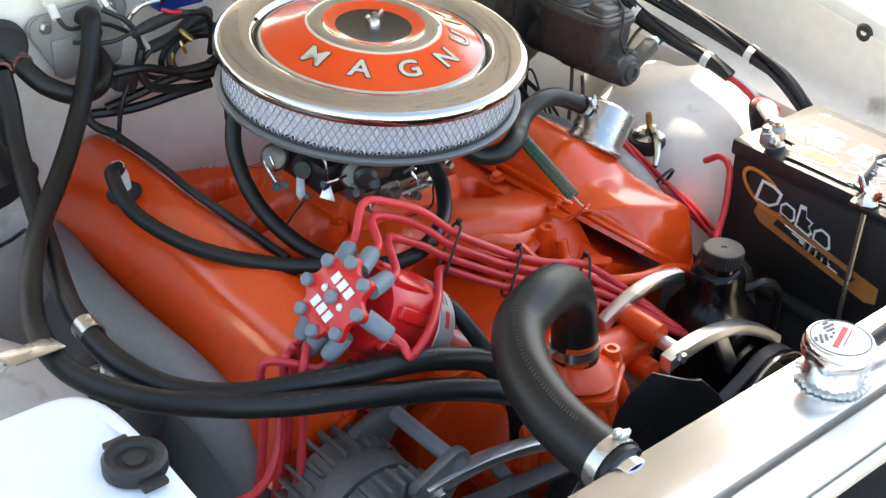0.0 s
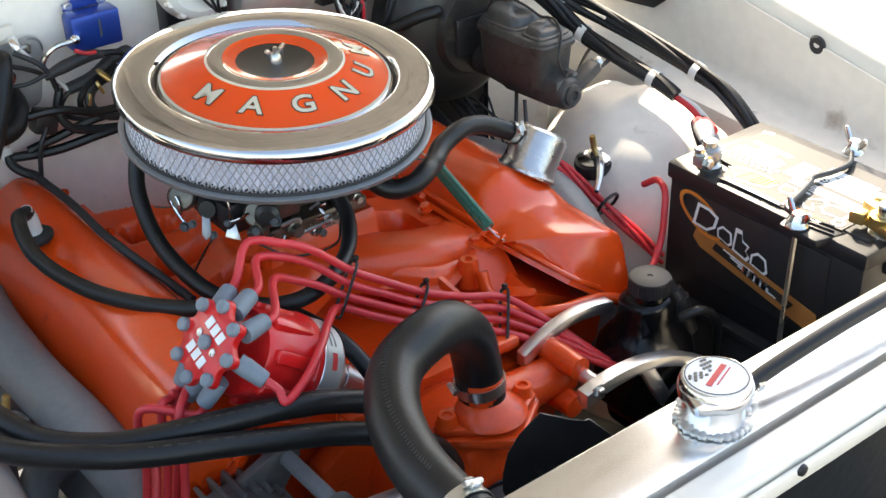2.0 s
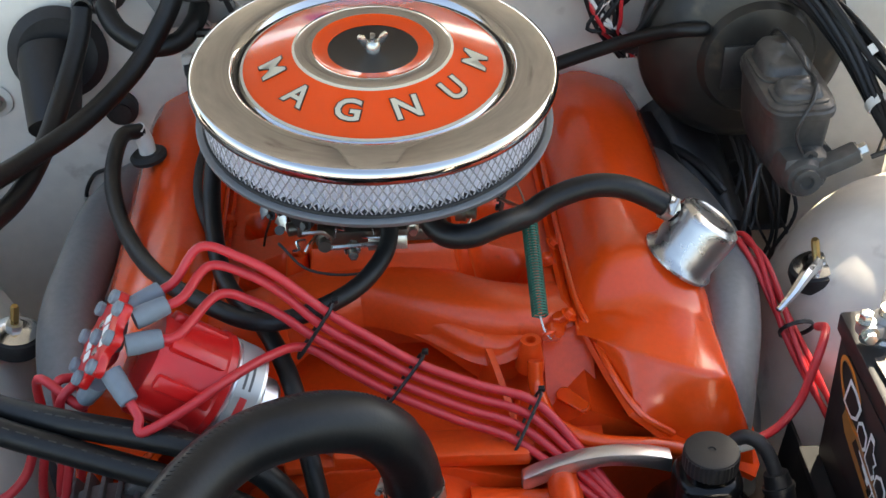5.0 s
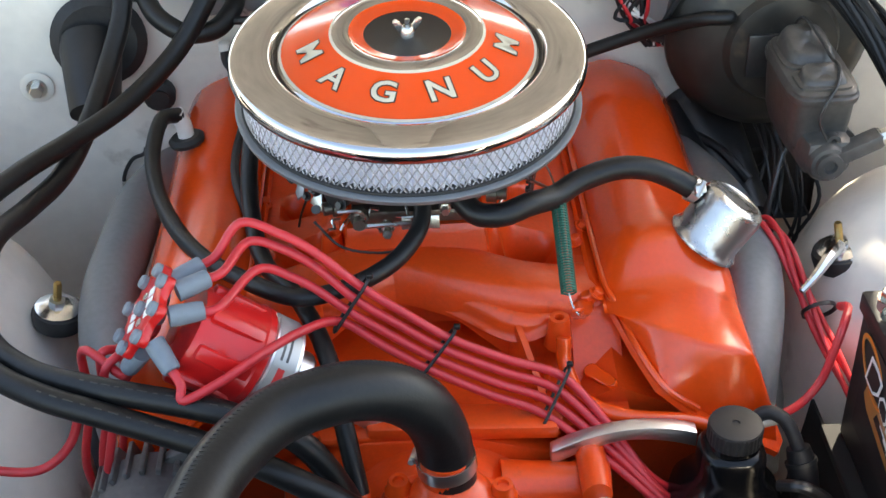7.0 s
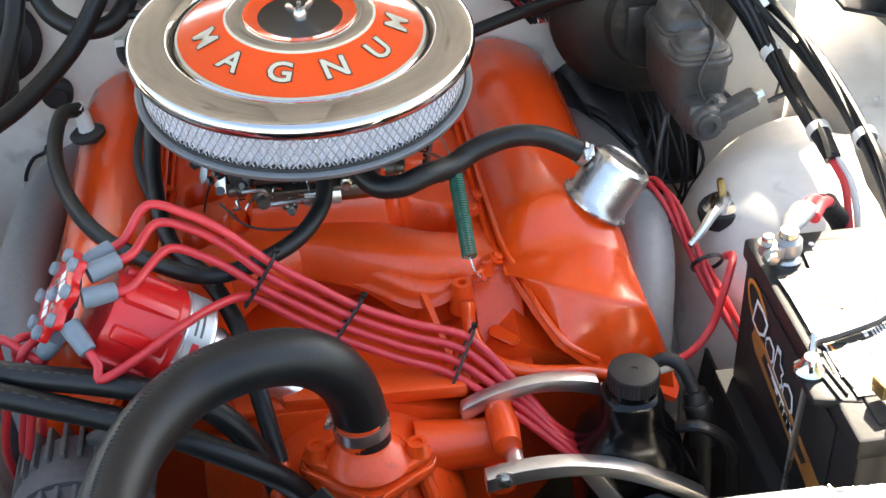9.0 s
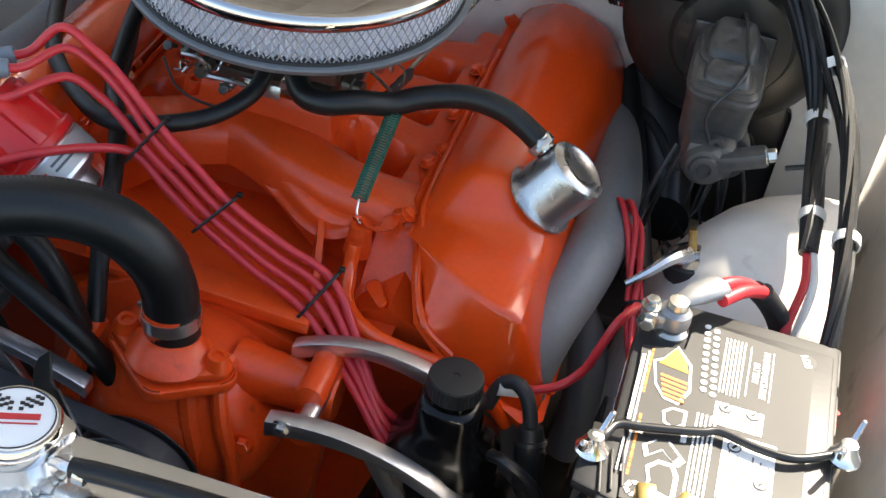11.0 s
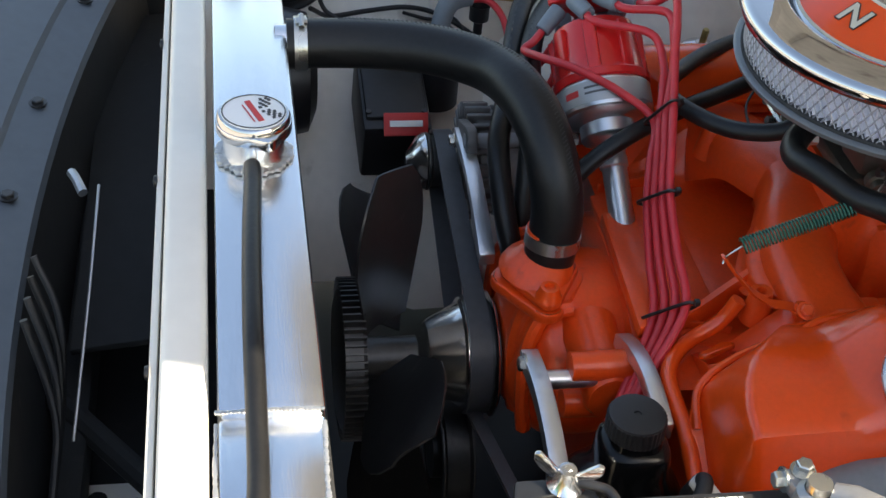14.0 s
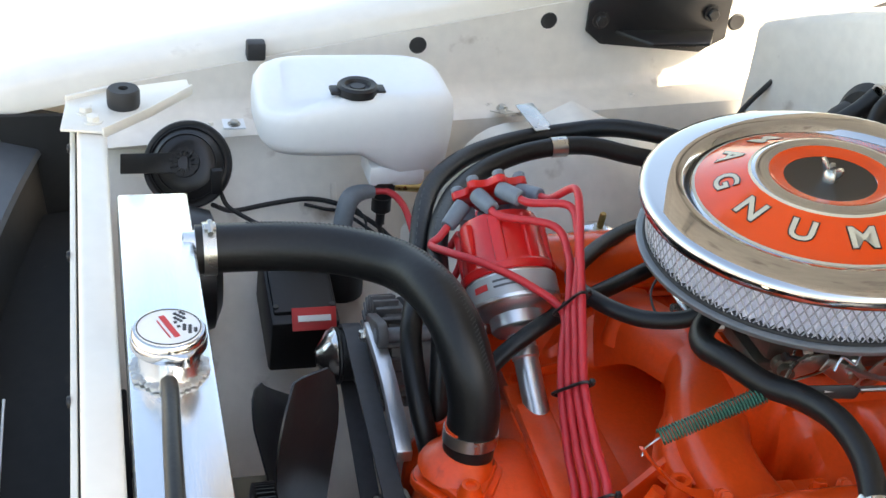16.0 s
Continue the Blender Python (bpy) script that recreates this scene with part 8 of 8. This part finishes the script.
for k in range(4):
    cx, cz, rr = -0.085 + rnd.uniform(-0.008, 0.008), 0.900 + rnd.uniform(-0.006, 0.006), 0.030 + 0.005 * k
    part("loop", tube([(cx + rr * 1.35 * math.cos(a), 0.245 + 0.008 * k + 0.012 * math.sin(a + k), cz + rr * 0.75 * math.sin(a)) for a in np.linspace(0.3 * k, 0.3 * k + 5.6, 12)], 0.0052 - 0.0006 * k, 8, 4), (RUBBER, PLASTIC)[k % 2], lm)
for pts, r in ((((-0.215, 0.255, 0.905), (-0.17, 0.235, 0.912), (-0.12, 0.235, 0.895), (-0.05, 0.25, 0.885)), 0.0055), (((-0.200, 0.262, 0.985), (-0.180, 0.250, 0.972), (-0.168, 0.246, 0.955), (-0.160, 0.25, 0.93)), 0.0035), (((-0.24, 0.265, 0.952), (-0.20, 0.25, 0.948), (-0.165, 0.245, 0.957)), 0.0028), (((-0.10, 0.245, 0.963), (-0.075, 0.238, 0.958), (-0.068, 0.240, 0.93), (-0.066, 0.25, 0.90)), 0.0042), (((-0.18, 0.255, 0.885), (-0.195, 0.25, 0.86), (-0.20, 0.26, 0.80)), 0.0032), (((-0.055, 0.255, 0.88), (-0.05, 0.25, 0.85), (-0.045, 0.255, 0.80)), 0.0026)):
    part("wire", tube(pts, r, 8, 5), (PLASTIC, RUBBER)[r > 0.004], lm)
part("red_wire", tube([(-0.135, 0.238, 0.978), (-0.122, 0.235, 0.972), (-0.110, 0.236, 0.970)], 0.0026, 8), RED_WIRE, lm)
for p, d, l in (((-0.098, 0.236, 0.928), (0.5, -0.5, 0.8), 0.020), ((-0.112, 0.232, 0.918), (0.9, -0.3, 0.4), 0.016), ((-0.130, 0.240, 0.905), (1, -0.2, -0.2), 0.014), ((-0.196, 0.258, 0.988), (0.4, -0.6, 0.5), 0.014)):
    part("connector", prism([(-0.005, 0), (0.005, 0), (0.004, l), (-0.002, l * 1.1), (-0.005, l * 0.8)], 0.004, axes_to(p, d), 0.001), BRASS if p[2] < 0.93 else CHROME_DULL, lm)
# hood hinges
for s, dy in ((1, 0.0), (-1, -0.062)):
    hg = thing("hinge_assembly", (s * 0.72, 0.15, 0.84), "black pressed steel hood hinge bolted to the fender flange", "hinge", "hood hinges")
    m = Matrix(((0, 0, -s, s * 0.722), (1, 0, 0, dy), (0, 1, 0, 0), (0, 0, 0, 1)))
    part("base_plate", prism([(0.085, 0.872), (0.110, 0.852), (0.27, 0.838), (0.31, 0.86), (0.31, 0.925), (0.27, 0.96), (0.22, 0.985), (0.15, 0.975), (0.085, 0.915)], 0.006, m, 0.002), BLACK_PAINT, hg)
    part("side_web", prism([(0.13, 0.0), (0.29, 0.0), (0.26, 0.055), (0.17, 0.055)], 0.006, Matrix(((0, -s, 0, s * 0.718), (1, 0, 0, dy), (0, 0, 1, 0.868), (0, 0, 0, 1))), 0.002), BLACK_PAINT, hg)
    part("arm", rbox((s * 0.695, 0.20 + dy, 0.985), (0.02, 0.17, 0.035), 0.004, pose(0, 0, 0, 28, 0, 0)), BLACK_PAINT, hg)
    part("arm", rbox((s * 0.668, 0.27 + dy, 1.005), (0.014, 0.20, 0.03), 0.004, pose(0, 0, 0, 10, 0, 0)), BLACK_PAINT, hg)
    for y, z in ((0.105, 0.890), (0.28, 0.90), (0.17, 0.955)):
        part("bolt", bolt((s * 0.714, y + dy, z), (-s, 0, 0), 0.009, 0.007), DARK_METAL, hg)
    if s > 0:
        # Out-of-view arm on this side only, added to cast shade on the tower
        part("shading_lift_arm", prism([(0.135, 0.90), (0.205, 0.90), (0.30, 1.06), (0.44, 1.155), (0.42, 1.21), (0.25, 1.135), (0.14, 0.985)], 0.030, Matrix(((0, 0, -s, s * 0.730), (1, 0, 0, dy), (0, 1, 0, 0), (0, 0, 0, 1))), 0.003), BLACK_PAINT, hg)
    part("spring", coil_spring((s * 0.690, 0.10 + dy, 0.965), (s * 0.690, 0.30 + dy, 1.015), 0.012, 0.0022, 16), DARK_METAL, hg)
fc = thing("flange_clip", (-0.735, -0.455, 0.83), "square black rubber stop clipped to the fender flange", "stop")
part("stop", rbox((-0.728, -0.455, 0.842), (0.022, 0.026, 0.026), 0.003), RUBBER_MATT, fc)
fl_ = thing("fender_cable", (-0.66, 0.3, 0.82), "thin black cable climbing the inner fender", "cable")
part("cable", tube([(-0.60, 0.215, 0.755), (-0.605, 0.242, 0.798), (-0.600, 0.276, 0.844), (-0.600, 0.310, 0.887), (-0.602, 0.356, 0.925), (-0.605, 0.430, 0.955), (-0.61, 0.50, 0.97)], 0.004, 8, 7), RUBBER_MATT, fl_)
fs = thing("firewall_stud", (-0.466, 0.300, 0.805), "bright stud and washer on the cream firewall", "stud")
part("washer", lathe([(0.008, 0), (0.020, 0), (0.021, 0.0015), (0.018, 0.003), (0.008, 0.003), (0.008, 0)], axes_to((-0.466, 0.299, 0.805), (0.07, -1, 0)), 26), BODY, fs)
part("stud", bolt((-0.466, 0.297, 0.804), (0.07, -1, 0), 0.009, 0.012), STEEL, fs)
gw = thing("grounding_wire", (-0.37, 0.28, 0.70), "thin dark wire hanging down the cream firewall", "wire")
part("wire", tube([(-0.335, 0.255, 0.735), (-0.345, 0.280, 0.712), (-0.365, 0.295, 0.695), (-0.380, 0.298, 0.668), (-0.382, 0.300, 0.640), (-0.378, 0.303, 0.600), (-0.372, 0.305, 0.57)], 0.0026, 8), RUBBER_MATT, gw)
part("terminal", lathe([(0.0030, 0), (0.0042, 0.001), (0.0042, 0.014), (0.0030, 0.015), (0, 0.015)], axes_to((-0.3805, 0.298, 0.662), (0, 0, -1)), 12), STEEL, gw)
# loose wires on the passenger side of the firewall
fw = thing("firewall_wires", (-0.15, 0.28, 0.90), "tangle of black and white wires across the firewall", "wires")
rnd = random.Random(11)
for k, pts in enumerate((((-0.252, 0.275, 0.985), (-0.24, 0.268, 0.968), (-0.20, 0.27, 0.965), (-0.165, 0.268, 0.945), (-0.145, 0.265, 0.925)), ((-0.190, 0.275, 0.985), (-0.175, 0.262, 0.965), (-0.155, 0.262, 0.94), (-0.142, 0.262, 0.92)), ((-0.124, 0.258, 0.982), (-0.150, 0.262, 0.978), (-0.165, 0.268, 0.96), (-0.160, 0.262, 0.94)), ((-0.142, 0.262, 0.922), (-0.11, 0.26, 0.93), (-0.08, 0.262, 0.945), (-0.055, 0.27, 0.945), (-0.065, 0.27, 0.925)), ((-0.152, 0.265, 0.925), (-0.160, 0.262, 0.90), (-0.150, 0.258, 0.875), (-0.125, 0.255, 0.865), (-0.09, 0.25, 0.86)), ((-0.20, 0.28, 0.85), (-0.16, 0.27, 0.862), (-0.12, 0.26, 0.875), (-0.08, 0.25, 0.88)), ((-0.22, 0.285, 0.845), (-0.17, 0.27, 0.845), (-0.12, 0.255, 0.855), (-0.07, 0.245, 0.862)), ((-0.225, 0.285, 0.85), (-0.223, 0.280, 0.838), (-0.215, 0.274, 0.829), (-0.207, 0.268, 0.825), (-0.203, 0.262, 0.823)))):
    part("wire", tube(pts, (0.0028, 0.0028, 0.0035, 0.008, 0.0055, 0.006, 0.0065, 0.006)[k], 8, 6), (PLASTIC, WHITE_TAPE, STEEL, RUBBER_MATT, PLASTIC, RUBBER, RUBBER, PLASTIC)[k], fw)
part("junction", rbox((-0.175, 0.275, 0.885), (0.03, 0.025, 0.03), 0.004, pose(0, 0, 0, 0, 20, 0)), DARK_METAL, fw)
part("clip", rbox((-0.225, 0.288, 0.850), (0.014, 0.012, 0.022), 0.003), WHITE_TAPE, fw)
